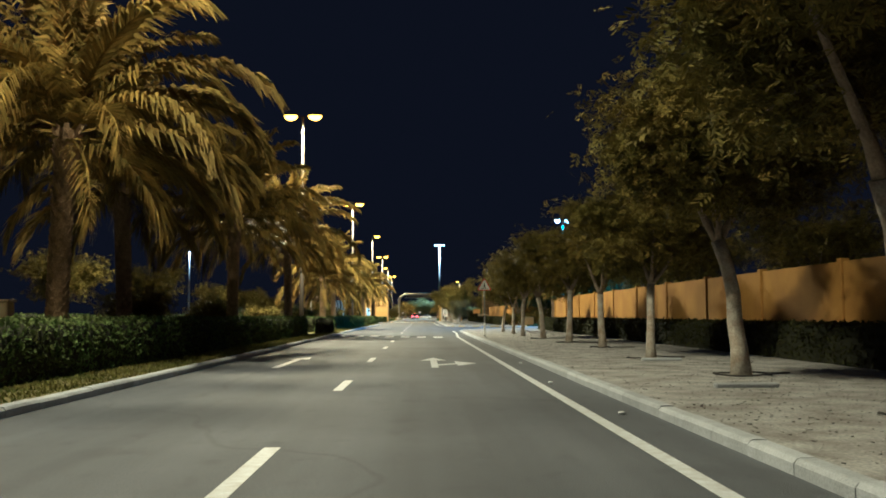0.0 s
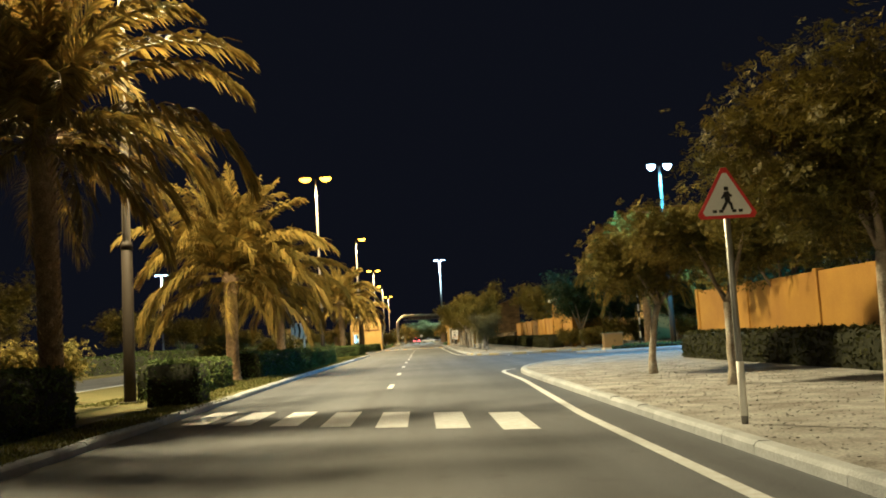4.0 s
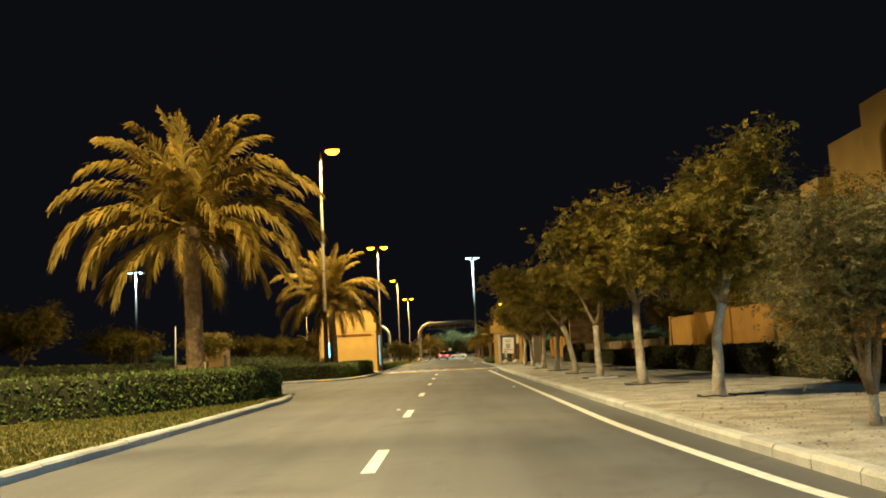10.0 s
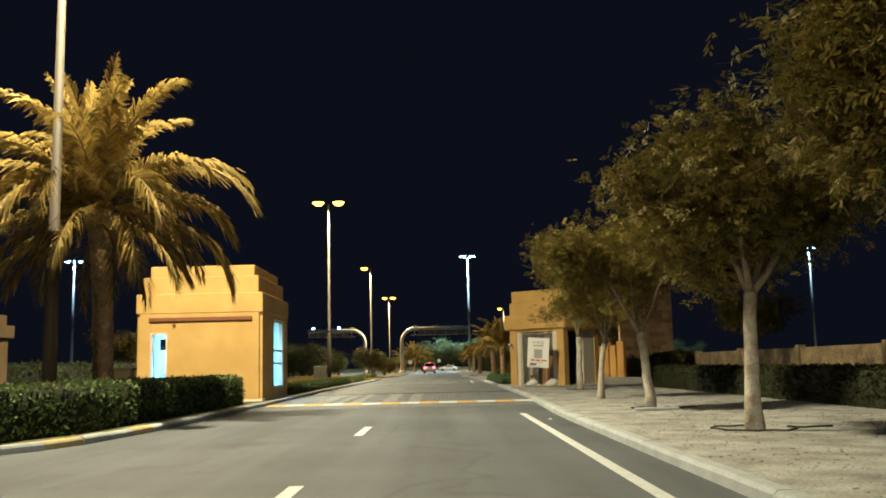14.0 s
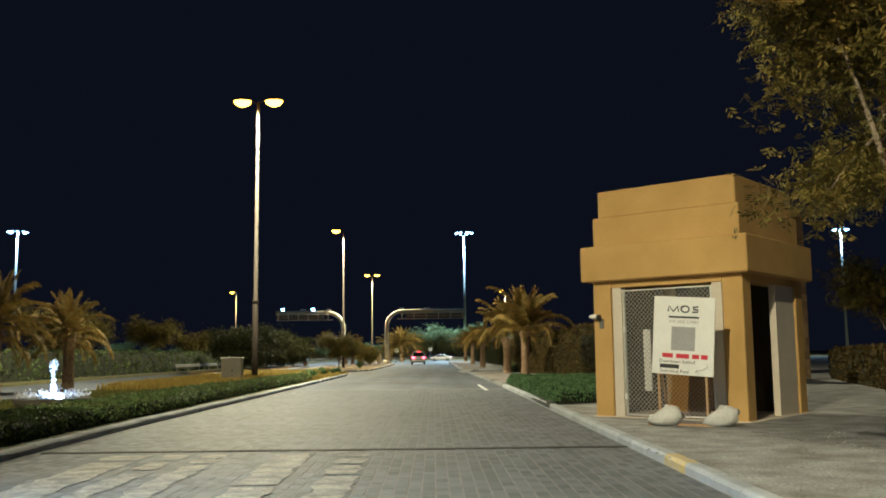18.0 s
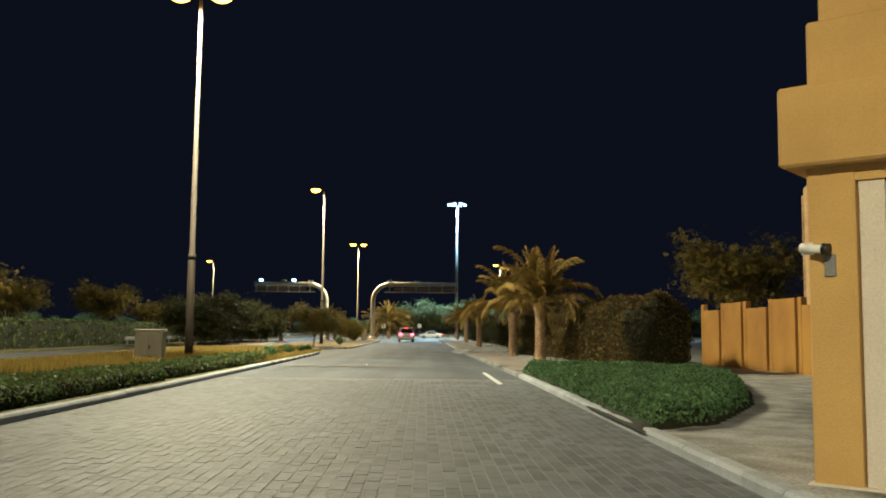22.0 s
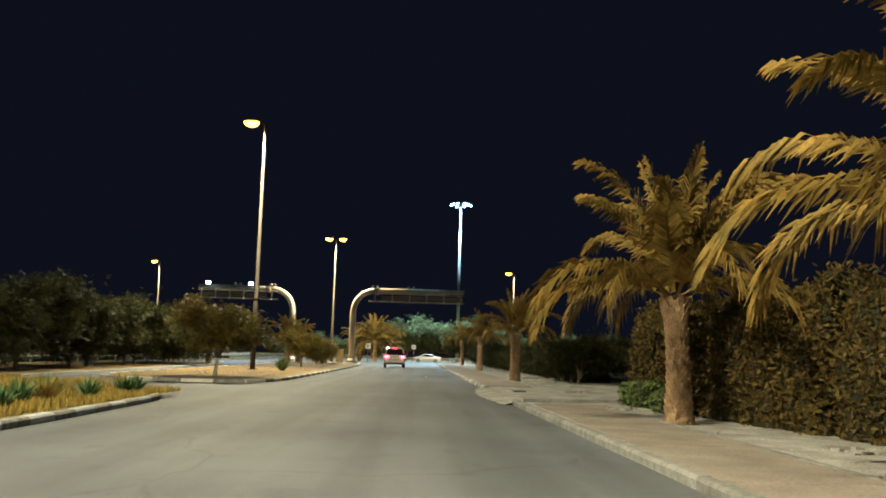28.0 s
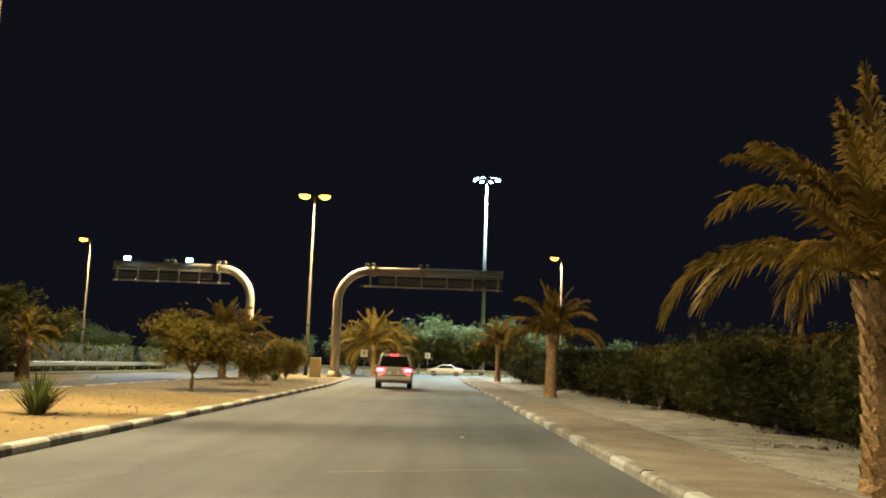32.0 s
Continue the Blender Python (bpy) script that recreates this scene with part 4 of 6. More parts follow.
# ---- hedges ----
def hedge(path, width, height, label, leafmat=None, density=170, leaf=0.055, seed=0, name="hedge", z0=VERGE_Z, ragged=0.05, dome=False, shag=0.035):
    """A hedge along a polyline: a dark twiggy body under a coat of leaves, shag deep."""
    rg = np.random.RandomState(seed + 100)
    top = thing(name, label, "hedge")
    pts = [Vector((x, y, 0)) for x, y in dense(path, 0.6)]
    mb, vs = MB(), []
    w = width / 2
    ring = [(-w, 0.0), (-w * 1.02, height * 0.5), (-w * 0.95, height * 0.93), (-w * 0.6, height), (0, height * 1.01), (w * 0.6, height), (w * 0.95, height * 0.93), (w * 1.02, height * 0.5), (w, 0.0)]
    if dome:
        ring = [(-w, 0.0), (-w * 1.05, height * 0.45), (-w * 0.96, height * 0.74), (-w * 0.62, height * 0.93), (0, height), (w * 0.62, height * 0.93), (w * 0.96, height * 0.74), (w * 1.05, height * 0.45), (w, 0.0)]
    for i, p in enumerate(pts):
        d = (pts[min(i + 1, len(pts) - 1)] - pts[max(i - 1, 0)]).normalized()
        s = Vector((d.y, -d.x, 0))
        for u, z in ring:
            k = 0.9 + 0.25 * (noise.noise(Vector((p.x * 0.9 + u, p.y * 0.9, z * 1.4 + seed))) * ragged * 4)
            vs.append(p + s * u * k + Vector((0, 0, z0 + z * (0.94 + (k - 0.9) * 0.6))))
    n = len(ring)
    fs = [(i * n + j, (i + 1) * n + j, (i + 1) * n + j + 1, i * n + j + 1) for i in range(len(pts) - 1) for j in range(n - 1)]
    fs += [tuple(range(n)), tuple(reversed(range((len(pts) - 1) * n, len(pts) * n)))]
    mb.add(vs, fs, True)
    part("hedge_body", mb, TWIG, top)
    va = np.array([tuple(v) for v in vs])
    tri = np.array([(f[0], f[1], f[2]) for f in fs[:-2]] + [(f[0], f[2], f[3]) for f in fs[:-2]] + [(b + 0, b + i, b + i + 1) for b in (0, (len(pts) - 1) * n) for i in range(1, n - 1)])
    a, b, c = va[tri[:, 0]], va[tri[:, 1]], va[tri[:, 2]]
    area = np.linalg.norm(np.cross(b - a, c - a), axis=1) / 2
    total = int(min(90000, area.sum() * density))
    pick = rg.choice(len(tri), total, p=area / area.sum())
    r1, r2 = np.sqrt(rg.rand(total, 1)), rg.rand(total, 1)
    o = a[pick] * (1 - r1) + b[pick] * r1 * (1 - r2) + c[pick] * r1 * r2
    o = o + rg.normal(size=(total, 3)) * shag
    d = rg.normal(size=(total, 3))
    d /= np.linalg.norm(d, axis=1)[:, None]
    e = np.cross(d, rg.normal(size=(total, 3)))
    e /= np.linalg.norm(e, axis=1)[:, None] + 1e-9
    s = leaf * rg.uniform(0.6, 1.5, (total, 1))
    v = np.stack([o - d * s, o - e * s * 0.45, o + d * s, o + e * s * 0.45], axis=1).reshape(-1, 3)
    part("leaves", np_mesh("leaves", v, np.arange(len(v)).reshape(-1, 4), leafmat or HEDGE), None, top)
    return top


LONG = "clipped dark green hedge running along the median"
hedge([(-7.4, 4), (-7.3, 32), (-7.5, 55.5)], 1.3, 1.12, LONG, seed=1, density=330)
hedge([(-6.4, 60.2), (-6.5, 61.8)], 1.3, 1.05, "short clipped hedge block at the crossing", seed=2)
hedge([(-7.8, 64), (-7.8, 71)], 1.3, 1.05, LONG, seed=3, density=330)
hedge([(-8.0, 78), (-7.1, 86), (-6.9, 100.4)], 1.2, 1.12, LONG, seed=4, density=380)
hedge([(-9.2, 113.3), (-11.0, 113.2)], 0.9, 0.42, "low clipped shrub beside the lamp post", seed=6)
hedge([(-12.7, 107), (-12.7, 114), (-11.5, 120.6), (-9.0, 121.7), (-7.3, 125), (-6.7, 130.2)], 1.1, 1.05, "clipped hedge closing the median end", seed=7, density=420)
hedge([(-12.2, 152.4), (-10.2, 152), (-7.9, 152.8), (-7.1, 156), (-6.9, 168.4)], 1.1, 0.95, "clipped hedge wrapping the gatehouse island", seed=8, density=420)
hedge([(-7.4, 178.5), (-7.4, 201)], 1.9, 0.34, "low leafy ground cover bed along the island kerb", leafmat=HEDGE, seed=9, density=600, leaf=0.048, ragged=0.1)
hedge([(-7.3, 202), (-7.2, 216)], 1.6, 0.32, "low leafy ground cover bed along the island kerb", leafmat=HEDGE, seed=10, density=360, leaf=0.06)
hedge([(9.9, 14), (9.9, 40), (9.9, 72)], 1.2, 0.95, "dark clipped hedge in front of the boundary wall", leafmat=LEAF_S, seed=12, density=200, leaf=0.06)
hedge([(9.8, 106.8), (9.8, 146)], 1.2, 0.98, "dark clipped hedge in front of the boundary wall", leafmat=LEAF_S, seed=33, density=260, leaf=0.055)
hedge([(9.9, 147), (9.9, 178)], 1.2, 0.9, "dark low hedge in front of the boundary wall", leafmat=LEAF_S, seed=13, density=330, leaf=0.05)
BED = [(3.42, 190.1), (4.5, 190.9), (6.3, 194.3), (7.6, 198.0), (8.6, 201.5), (8.4, 204.5), (6.8, 206.6), (3.5, 207.2)]


def planted_bed(poly, height, count, leaf, seed, label):
    """A low mounded bed of leafy ground cover inside a polygon."""
    rg = np.random.RandomState(seed)
    p = np.array(poly)
    q = np.roll(p, -1, axis=0)

    def depth(xy):
        """Signed distance to the outline, positive inside."""
        d = np.full(len(xy), 1e9)
        inside = np.zeros(len(xy), bool)
        for a, b in zip(p, q):
            e = b - a
            t = np.clip(((xy - a) @ e) / (e @ e), 0, 1)
            d = np.minimum(d, np.linalg.norm(xy - a - t[:, None] * e, axis=1))
            cross = ((a[1] > xy[:, 1]) != (b[1] > xy[:, 1])) & (xy[:, 0] < (b[0] - a[0]) * (xy[:, 1] - a[1]) / (b[1] - a[1] + 1e-12) + a[0])
            inside ^= cross
        return np.where(inside, d, -d)

    def rise(xy, d):
        lump = np.array([noise.noise(Vector((u * 0.9, v * 0.9, seed))) for u, v in xy])
        return height * np.sqrt(np.clip(d / 0.22, 0, 1)) * (0.86 + 0.4 * lump)

    top = thing("ground_cover_bed", label, "plant bed")
    lo, hi, step = p.min(0) - 0.2, p.max(0) + 0.2, 0.22
    nx, ny = int((hi[0] - lo[0]) / step) + 1, int((hi[1] - lo[1]) / step) + 1
    g = np.array([(lo[0] + step * i, lo[1] + step * j) for j in range(ny) for i in range(nx)])
    z = VERGE_Z - 0.02 + 0.9 * rise(g, depth(g))
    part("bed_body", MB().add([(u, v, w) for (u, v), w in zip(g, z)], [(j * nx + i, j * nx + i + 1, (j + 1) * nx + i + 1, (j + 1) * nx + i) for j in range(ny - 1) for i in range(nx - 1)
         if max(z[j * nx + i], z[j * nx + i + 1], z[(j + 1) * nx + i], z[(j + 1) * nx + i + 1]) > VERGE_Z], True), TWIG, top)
    xy = rg.uniform(lo, hi, (count * 2, 2))
    d = depth(xy)
    xy, d = xy[d > 0], d[d > 0]
    h = rise(xy, d)
    o = np.column_stack([xy, VERGE_Z + h * np.where(rg.rand(len(xy)) < 0.8, 1.0, rg.rand(len(xy))) + rg.normal(0, 0.02, len(xy))])
    a = rg.normal(size=(len(o), 3))
    a /= np.linalg.norm(a, axis=1)[:, None]
    e = np.cross(a, rg.normal(size=(len(o), 3)))
    e /= np.linalg.norm(e, axis=1)[:, None] + 1e-9
    s = leaf * rg.uniform(0.6, 1.4, (len(o), 1))
    v = np.stack([o - a * s, o - e * s * 0.45, o + a * s, o + e * s * 0.45], axis=1).reshape(-1, 3)
    part("leaves", np_mesh("leaves", v, np.arange(len(v)).reshape(-1, 4), GRASS), None, top)
    return top


planted_bed(BED, 0.42, 52000, 0.05, 14, "bright green low shrub bed filling the verge corner by the kerb")
hedge([(8.4, 208.7), (8.5, 226)], 2.4, 2.8, "tall dark clipped hedge along the pavement", leafmat=HEDGE_D, seed=16, density=700, leaf=0.055, ragged=0.32, dome=True, shag=0.07)
hedge([(8.3, 226.5), (7.6, 231), (7.3, 235.6)], 2.5, 2.75, "tall dark overgrown hedge, shaggy and uneven, by the pavement", leafmat=HEDGE_D, seed=17, density=800, leaf=0.06, ragged=0.55, dome=True, shag=0.11)
hedge([(6.35, 231.2), (6.1, 235.2)], 0.8, 0.55, "low green undergrowth at the foot of the tall hedge", seed=51, density=500, leaf=0.06, ragged=0.5, dome=True, shag=0.08)
hedge([(9.4, 258), (9.3, 284)], 1.8, 2.3, "tall dark hedge behind the pavement shrubs", leafmat=HEDGE_D, seed=20, density=140, leaf=0.10, ragged=0.14)
hedge([(10.4, 180), (13, 188), (16.5, 197), (20, 209)], 1.8, 1.5, "dark overgrown hedge behind the gate booth", leafmat=HEDGE_D, seed=34, density=110, leaf=0.10, ragged=0.14)
hedge([(-24.5, -10), (-24.5, 120)], 2.0, 1.3, "dark shrub belt beyond the far carriageway", seed=21, density=14, leaf=0.16, ragged=0.2)
hedge([(-27, 119), (-27.5, 160), (-27, 186)], 2.2, 1.6, "dark shrub belt beyond the far carriageway", seed=36, density=30, leaf=0.14, ragged=0.2)
hedge([(-25.5, 186), (-25.5, 330)], 2.2, 1.9, "dark shrub belt beyond the far carriageway", seed=22, density=14, leaf=0.18, ragged=0.2)
hedge([(10.6, 91.6), (16, 92)], 2.0, 0.22, "low ground cover planting on the side road island", seed=23, density=150, leaf=0.06)
hedge([(21, 92), (34, 92.2)], 1.6, 0.9, "clipped hedge on the side road island", seed=24, density=60, leaf=0.08)


def tuft(x, y, s, seed, material, label):
    """Spiky grass clump."""
    rg = np.random.RandomState(seed)
    vs, fs = [], []
    for k in range(150):
        a, b = rg.uniform(0, 6.283), rg.uniform(0.15, 1.0)
        h = s * rg.uniform(0.6, 1.1)
        o = np.array((math.cos(a), math.sin(a), 0)) * s * 0.15 * rg.rand()
        tip = o + np.array((math.cos(a) * b, math.sin(a) * b, 1.1 - 0.5 * b)) * h
        e = np.array((-math.sin(a), math.cos(a), 0)) * 0.018
        mid = (o + tip) / 2 + np.array((0, 0, 0.1 * h))
        n = len(vs)
        vs += [o - e, o + e, mid + e, mid - e, tip]
        fs += [(n, n + 1, n + 2, n + 3), (n + 3, n + 2, n + 4)]
    me = bpy.data.meshes.new("grass_clump")
    me.from_pydata([tuple(v) for v in vs], [], fs)
    me.materials.append(material)
    me.update()
    return solid("grass_clump", me, None, label, "grass", m=pose(x, y, VERGE_Z), group="grass clumps")


for i, (x, y, s) in enumerate([(-7.9, 264.9, 0.95), (-9.2, 300, 0.6)]):
    tuft(x, y, s, i, HEDGE, "spiky green grass clump in the sand by the lamp")
for i in range(22):
    tuft(-6.95 - 1.3 * random.random(), 215 + 20.5 * (i + random.random()) / 22, 0.42 + 0.22 * random.random(), 90 + i, GRASS if i % 3 else DRY, "tall green grass clump along the island kerb")
for i in range(26):
    tuft(-8.6 - 3.6 * random.random(), 204 + 24 * random.random(), 0.35 + 0.2 * random.random(), 50 + i, DRY, "dry yellow grass clump on the island")


def lawn(x0, x1, y0, y1, count, seed, label, material=None, h=0.06):
    """Short grass blades scattered over a bed."""
    rg = np.random.RandomState(seed)
    o = np.stack([rg.uniform(x0, x1, count), rg.uniform(y0, y1, count), np.full(count, VERGE_Z)], axis=1)
    a = rg.uniform(0, 6.283, count)
    e = np.stack([np.cos(a), np.sin(a), 0 * a], axis=1) * 0.018
    tip = o + np.stack([rg.normal(0, 0.03, count), rg.normal(0, 0.03, count), rg.uniform(0.4, 1.3, count) * h], axis=1)
    v = np.stack([o - e, o + e, tip], axis=1).reshape(-1, 3)
    return solid("lawn", np_mesh("lawn", v, np.arange(len(v)).reshape(-1, 3), material or LAWN), None, label, "grass", kind="stuff")


def litter(x0, x1, y0, y1, count, seed, label):
    """Fallen leaves and crumbs lying on bare soil, thicker in drifts."""
    rg = np.random.RandomState(seed)
    cx, cy = rg.uniform(x0, x1, count // 14), rg.uniform(y0, y1, count // 14)
    pick = rg.randint(0, len(cx), count)
    o = np.stack([np.clip(cx[pick] + rg.normal(0, 0.35, count), x0, x1), cy[pick] + rg.normal(0, 0.6, count), np.full(count, VERGE_Z + 0.012)], axis=1)
    a = rg.uniform(0, 6.283, count)
    s = rg.uniform(0.008, 0.022, (count, 1))
    d = np.stack([np.cos(a), np.sin(a), rg.uniform(-0.12, 0.12, count)], axis=1) * s
    e = np.stack([-np.sin(a), np.cos(a), rg.uniform(-0.15, 0.15, count)], axis=1) * s * 0.45
    v = np.stack([o - d, o - e, o + d, o + e], axis=1).reshape(-1, 3)
    return solid("leaf_litter", np_mesh("leaf_litter", v, np.arange(len(v)).reshape(-1, 4), LITTER), None, label, "leaf litter", kind="stuff")


litter(3.45, 9.0, 6, 70, 12000, 71, "dry fallen leaves scattered on the sandy tree verge")
litter(3.45, 9.0, 108, 184, 15000, 72, "dry fallen leaves scattered on the sandy tree verge")
litter(3.6, 7.2, 210, 300, 9000, 73, "dry leaves and crumbs along the sandy pavement")


def hose(x, y, r, seed):
    rg = random.Random(seed)
    pts = [(x + r * (1 + rg.uniform(-0.1, 0.1)) * math.cos(a), y + r * (1 + rg.uniform(-0.1, 0.1)) * math.sin(a), VERGE_Z + 0.02 + rg.uniform(0, 0.03)) for a in np.linspace(rg.uniform(0, 3), rg.uniform(5.5, 7.5), 18)]
    pts += [(pts[-1][0] + 0.25 * k, pts[-1][1] + 0.08 * rg.uniform(-1, 1), VERGE_Z + 0.02) for k in (1, 2, 3)]
    return solid("irrigation_hose", MB().tube(pts, 0.016, 5), HOSE, "black irrigation hose looped round a tree base", "hose", group="irrigation hoses")


for i, (x, y, s) in enumerate(ROW_1[:6] + ROW_2 + [(5.85, 176.2, 1)]):
    hose(x, y, 0.42 + 0.1 * (i % 3), i)
lawn(-6.7, -5.45, 4, 62, 16000, 1, "thin grass along the median kerb")
lawn(-13.2, -8.5, 183, 203, 26000, 4, "patchy dry grass on the island", LAWN, 0.12)
lawn(-13.1, -8.5, 202, 230, 60000, 6, "tall golden dry grass on the island", DRY, 0.36)
lawn(-11.5, -8.0, 228, 236, 12000, 7, "dry yellow grass at the island end", DRY, 0.3)
lawn(-8.6, -6.35, 213, 236, 14000, 5, "yellow-green grass along the island kerb", DRY, 0.16)
lawn(-9.5, -5.9, 62, 112, 26000, 2, "thin patchy lawn on the median")
lawn(-10.5, -5.85, 103, 131, 26000, 3, "short lawn on the median")


# ---- boundary walls ----
def boundary_wall(name, x, y0, y1, step, z_hi, label, material=None):
    """Rendered panels between slim posts, with a coping."""
    top = thing(name, label, "wall", kind="structure")
    n = max(1, round((y1 - y0) / step))
    step = (y1 - y0) / n
    for i in range(n):
        part("panel", MB().box((x, y0 + step * (i + 0.5), z_hi / 2), (0.16, step - 0.24, z_hi), 0.012), material or WALL, top)
    for i in range(n + 1):
        part("post", MB().box((x - 0.02, y0 + step * i, z_hi / 2 + 0.04), (0.26, 0.24, z_hi + 0.08), 0.015), material or WALL, top)
    return top


boundary_wall("wall_1", 11.4, -10, 76, 5.7, 2.68, "amber-lit rendered boundary wall with slim posts")
boundary_wall("wall_2", 11.2, 106.6, 146.6, 5.0, 2.55, "ochre rendered boundary wall under sodium light")
# Stone colour is lowered to paint in the dim light behind the trees.
boundary_wall("wall_3", 11.4, 150, 178, 5.6, 1.55, "low stone-faced wall behind the trees, its dimness put into the colour", mat("dimmed_rough_stone", (0.20, 0.15, 0.075), 0.95, 0.45, 2.6, 14, 1.0, second=(0.09, 0.07, 0.04)))
wall4 = thing("wall_4", "stepped ochre boundary wall beyond the gate booth", "wall", kind="structure")
for i in range(6):
    part("panel", MB().box((12.7 + 0.12 * i, 217.2 - 2.3 * i - 1.1, 1.24 + 0.13 * (i % 2)), (0.18, 2.1, 2.48 + 0.26 * (i % 2)), 0.012), WALL, wall4)
    part("post", MB().box((12.7 + 0.12 * i, 217.2 - 2.3 * i, 1.38), (0.22, 0.3, 2.76), 0.015), WALL, wall4)

# tall stone-clad feature wall standing behind the stepped wall
CLAD = mat("tan_stone_cladding", (0.50, 0.36, 0.18), 0.9, 0.25, 1.6, 26, 0.7, rand=0.35, second=(0.36, 0.25, 0.12))
feature = thing("stone_feature_wall", "tall tan stone-clad feature wall with a rising top edge", "wall", at=(14.25, 209.7, 0))
core = [(0.05, 0.03, 0), (4.15, 0.03, 0), (4.15, 0.03, 8.45), (0.3, 0.03, 7.15), (0.05, 0.03, 6.9)]
n = len(core)
part("core", MB().add(core + [(x, y + 0.55, z) for x, y, z in core], [tuple(range(n)), tuple(reversed(range(n, 2 * n)))] + [(i, n + i, n + (i + 1) % n, (i + 1) % n) for i in range(n)]), CLAD, feature)
rng = random.Random(61)
for k in range(24):
    x = 0.0
    while x < 4.1:
        w = min(rng.uniform(0.45, 1.05), 4.2 - x)
        if 0.35 * (k + 1) < 7.0 + 0.34 * (x + (0 if w > 0.3 else 0.2)):
            for y in (0.0, 0.6):
                part("stone", MB().box((x + w / 2, y + rng.uniform(-0.015, 0.015), 0.35 * (k + 0.5)), (w - 0.015, 0.1, 0.335), 0.012), CLAD, feature)
        x += w

shed = thing("garden_room", "plain ochre garden room with a pale roof slab behind the wall", "outbuilding", at=(13.0, 115.7, 0))
part("wall", MB().box((0, 0, 2.0), (3.0, 6.9, 4.0), 0.02), WALL, shed)
part("roof_slab", MB().box((-0.1, 0, 4.08), (3.4, 7.5, 0.2), 0.03), TRIM, shed)


# ---- apartment house behind the wall ----
def arch_pts(w, h, n=10):
    r = w / 2
    return [(-r, 0), (r, 0)] + [(r * math.cos(a), h - r + r * math.sin(a)) for a in np.linspace(0, math.pi, n)]


def apartment():
    top = thing("apartment_house", "three-storey ochre apartment house with arched windows and a curved parapet", "building", at=(19.3, 117.5, 0))
    length, high = 23.25, 11.95
    # facade outline in (along, up): a parapet with rounded crests
    out = [(0, 0), (length, 0), (length, high)]
    for c in (17.35, 6.9):
        out += [(c + 2.6, high), (c + 2.4, high + 0.2)]
        out += [(c + 1.3 * math.cos(a), high + 0.2 + 0.55 * math.sin(a)) for a in np.linspace(0.15, math.pi - 0.15, 9)]
        out += [(c - 2.4, high + 0.2), (c - 2.6, high)]
    out += [(0, high)]
    holes = [(y, z, 1.75, 2.15) for z in (8.35, 4.5, 0.9) for y in (3.6, 9.2, 14.8, 20.35)]
    bm = bmesh.new()
    rim = [bm.verts.new((0, a, b)) for a, b in out]
    edges = [bm.edges.new((rim[i], rim[(i + 1) % len(rim)])) for i in range(len(rim))]
    for y, z, w, h in holes:
        ring = [bm.verts.new((0, y + a, z + b)) for a, b in arch_pts(w, h)]
        edges += [bm.edges.new((ring[i], ring[(i + 1) % len(ring)])) for i in range(len(ring))]
    bmesh.ops.triangle_fill(bm, use_beauty=True, use_dissolve=False, edges=edges)
    inside = [f for f in bm.faces if any(abs(f.calc_center_median().y - y) < w / 2 and z < f.calc_center_median().z < z + h and all(abs(v.co.y - y) <= w / 2 + 1e-4 and z - 1e-4 <= v.co.z <= z + h + 1e-4 for v in f.verts) for y, z, w, h in holes)]
    bmesh.ops.delete(bm, geom=inside, context="FACES")
    ext = bmesh.ops.extrude_face_region(bm, geom=bm.faces[:])
    bmesh.ops.translate(bm, vec=(0.35, 0, 0), verts=[g for g in ext["geom"] if isinstance(g, bmesh.types.BMVert)])
    me = bpy.data.meshes.new("facade")
    bm.to_mesh(me)
    bm.free()
    me.materials.append(HOUSE)
    part("facade", me, None, top)
    part("end_wall", MB().box((6.2, 0.16, high / 2), (11.6, 0.3, high), 0.02), HOUSE, top)
    part("end_wall", MB().box((6.2, length - 0.16, high / 2), (11.6, 0.3, high), 0.02), HOUSE, top)
    part("back_wall", MB().box((12.2, length / 2, high / 2), (0.3, length, high), 0.02), HOUSE, top)
    part("roof", MB().box((6.2, length / 2, high - 0.5), (11.6, length - 0.7, 0.25), 0.02), TRIM, top)
    part("stair_tower", MB().box((2.9, length + 2.6, 5.6), (4.6, 5.1, 11.2), 0.03), HOUSE, top)
    part("balcony", MB().box((1.6, length + 6.4, 8.9), (3.4, 2.4, 1.2), 0.04), HOUSE, top)
    for y, z, w, h in holes:
        win = part("window", MB().add([(0.24, y + a, z + b) for a, b in arch_pts(w, h)], [tuple(range(12))]), HOUSE, top, "arched niche with a dark barred pane")
        part("pane", MB().box((0.225, y, z + h * 0.36), (0.02, w * 0.66, h * 0.66)), GLASS, win, "dark glass pane")
        for q in (-0.3, -0.1, 0.1, 0.3):
            part("bar", MB().box((0.19, y + q * w, z + h * 0.36), (0.025, 0.025, h * 0.66)), DARK, win)
        part("window_frame", MB().tube([(0.2, y + a * 0.96, z + b * 0.985) for a, b in arch_pts(w, h) + [(-w / 2, 0)]], 0.04, 6), TRIM, win)
        # Surround coloured darker than the facade to paint the arch's shadow.
        part("window_surround", MB().tube([(-0.03, y + a * 1.12, z - 0.03 + b * 1.05) for a, b in arch_pts(w, h)[1:]], 0.15, 6), mat("shadowed_house_band", (0.40, 0.27, 0.085), 0.9, 0.12, 1.0, 30, 0.4), win)
        part("window_sill", MB().box((-0.06, y, z - 0.12), (0.3, w * 1.35, 0.12), 0.02), HOUSE, win)
        part("mullion", MB().box((0.2, y, z + h * 0.36), (0.05, 0.06, h * 0.66)), LINTEL, win)
    return top


apartment()


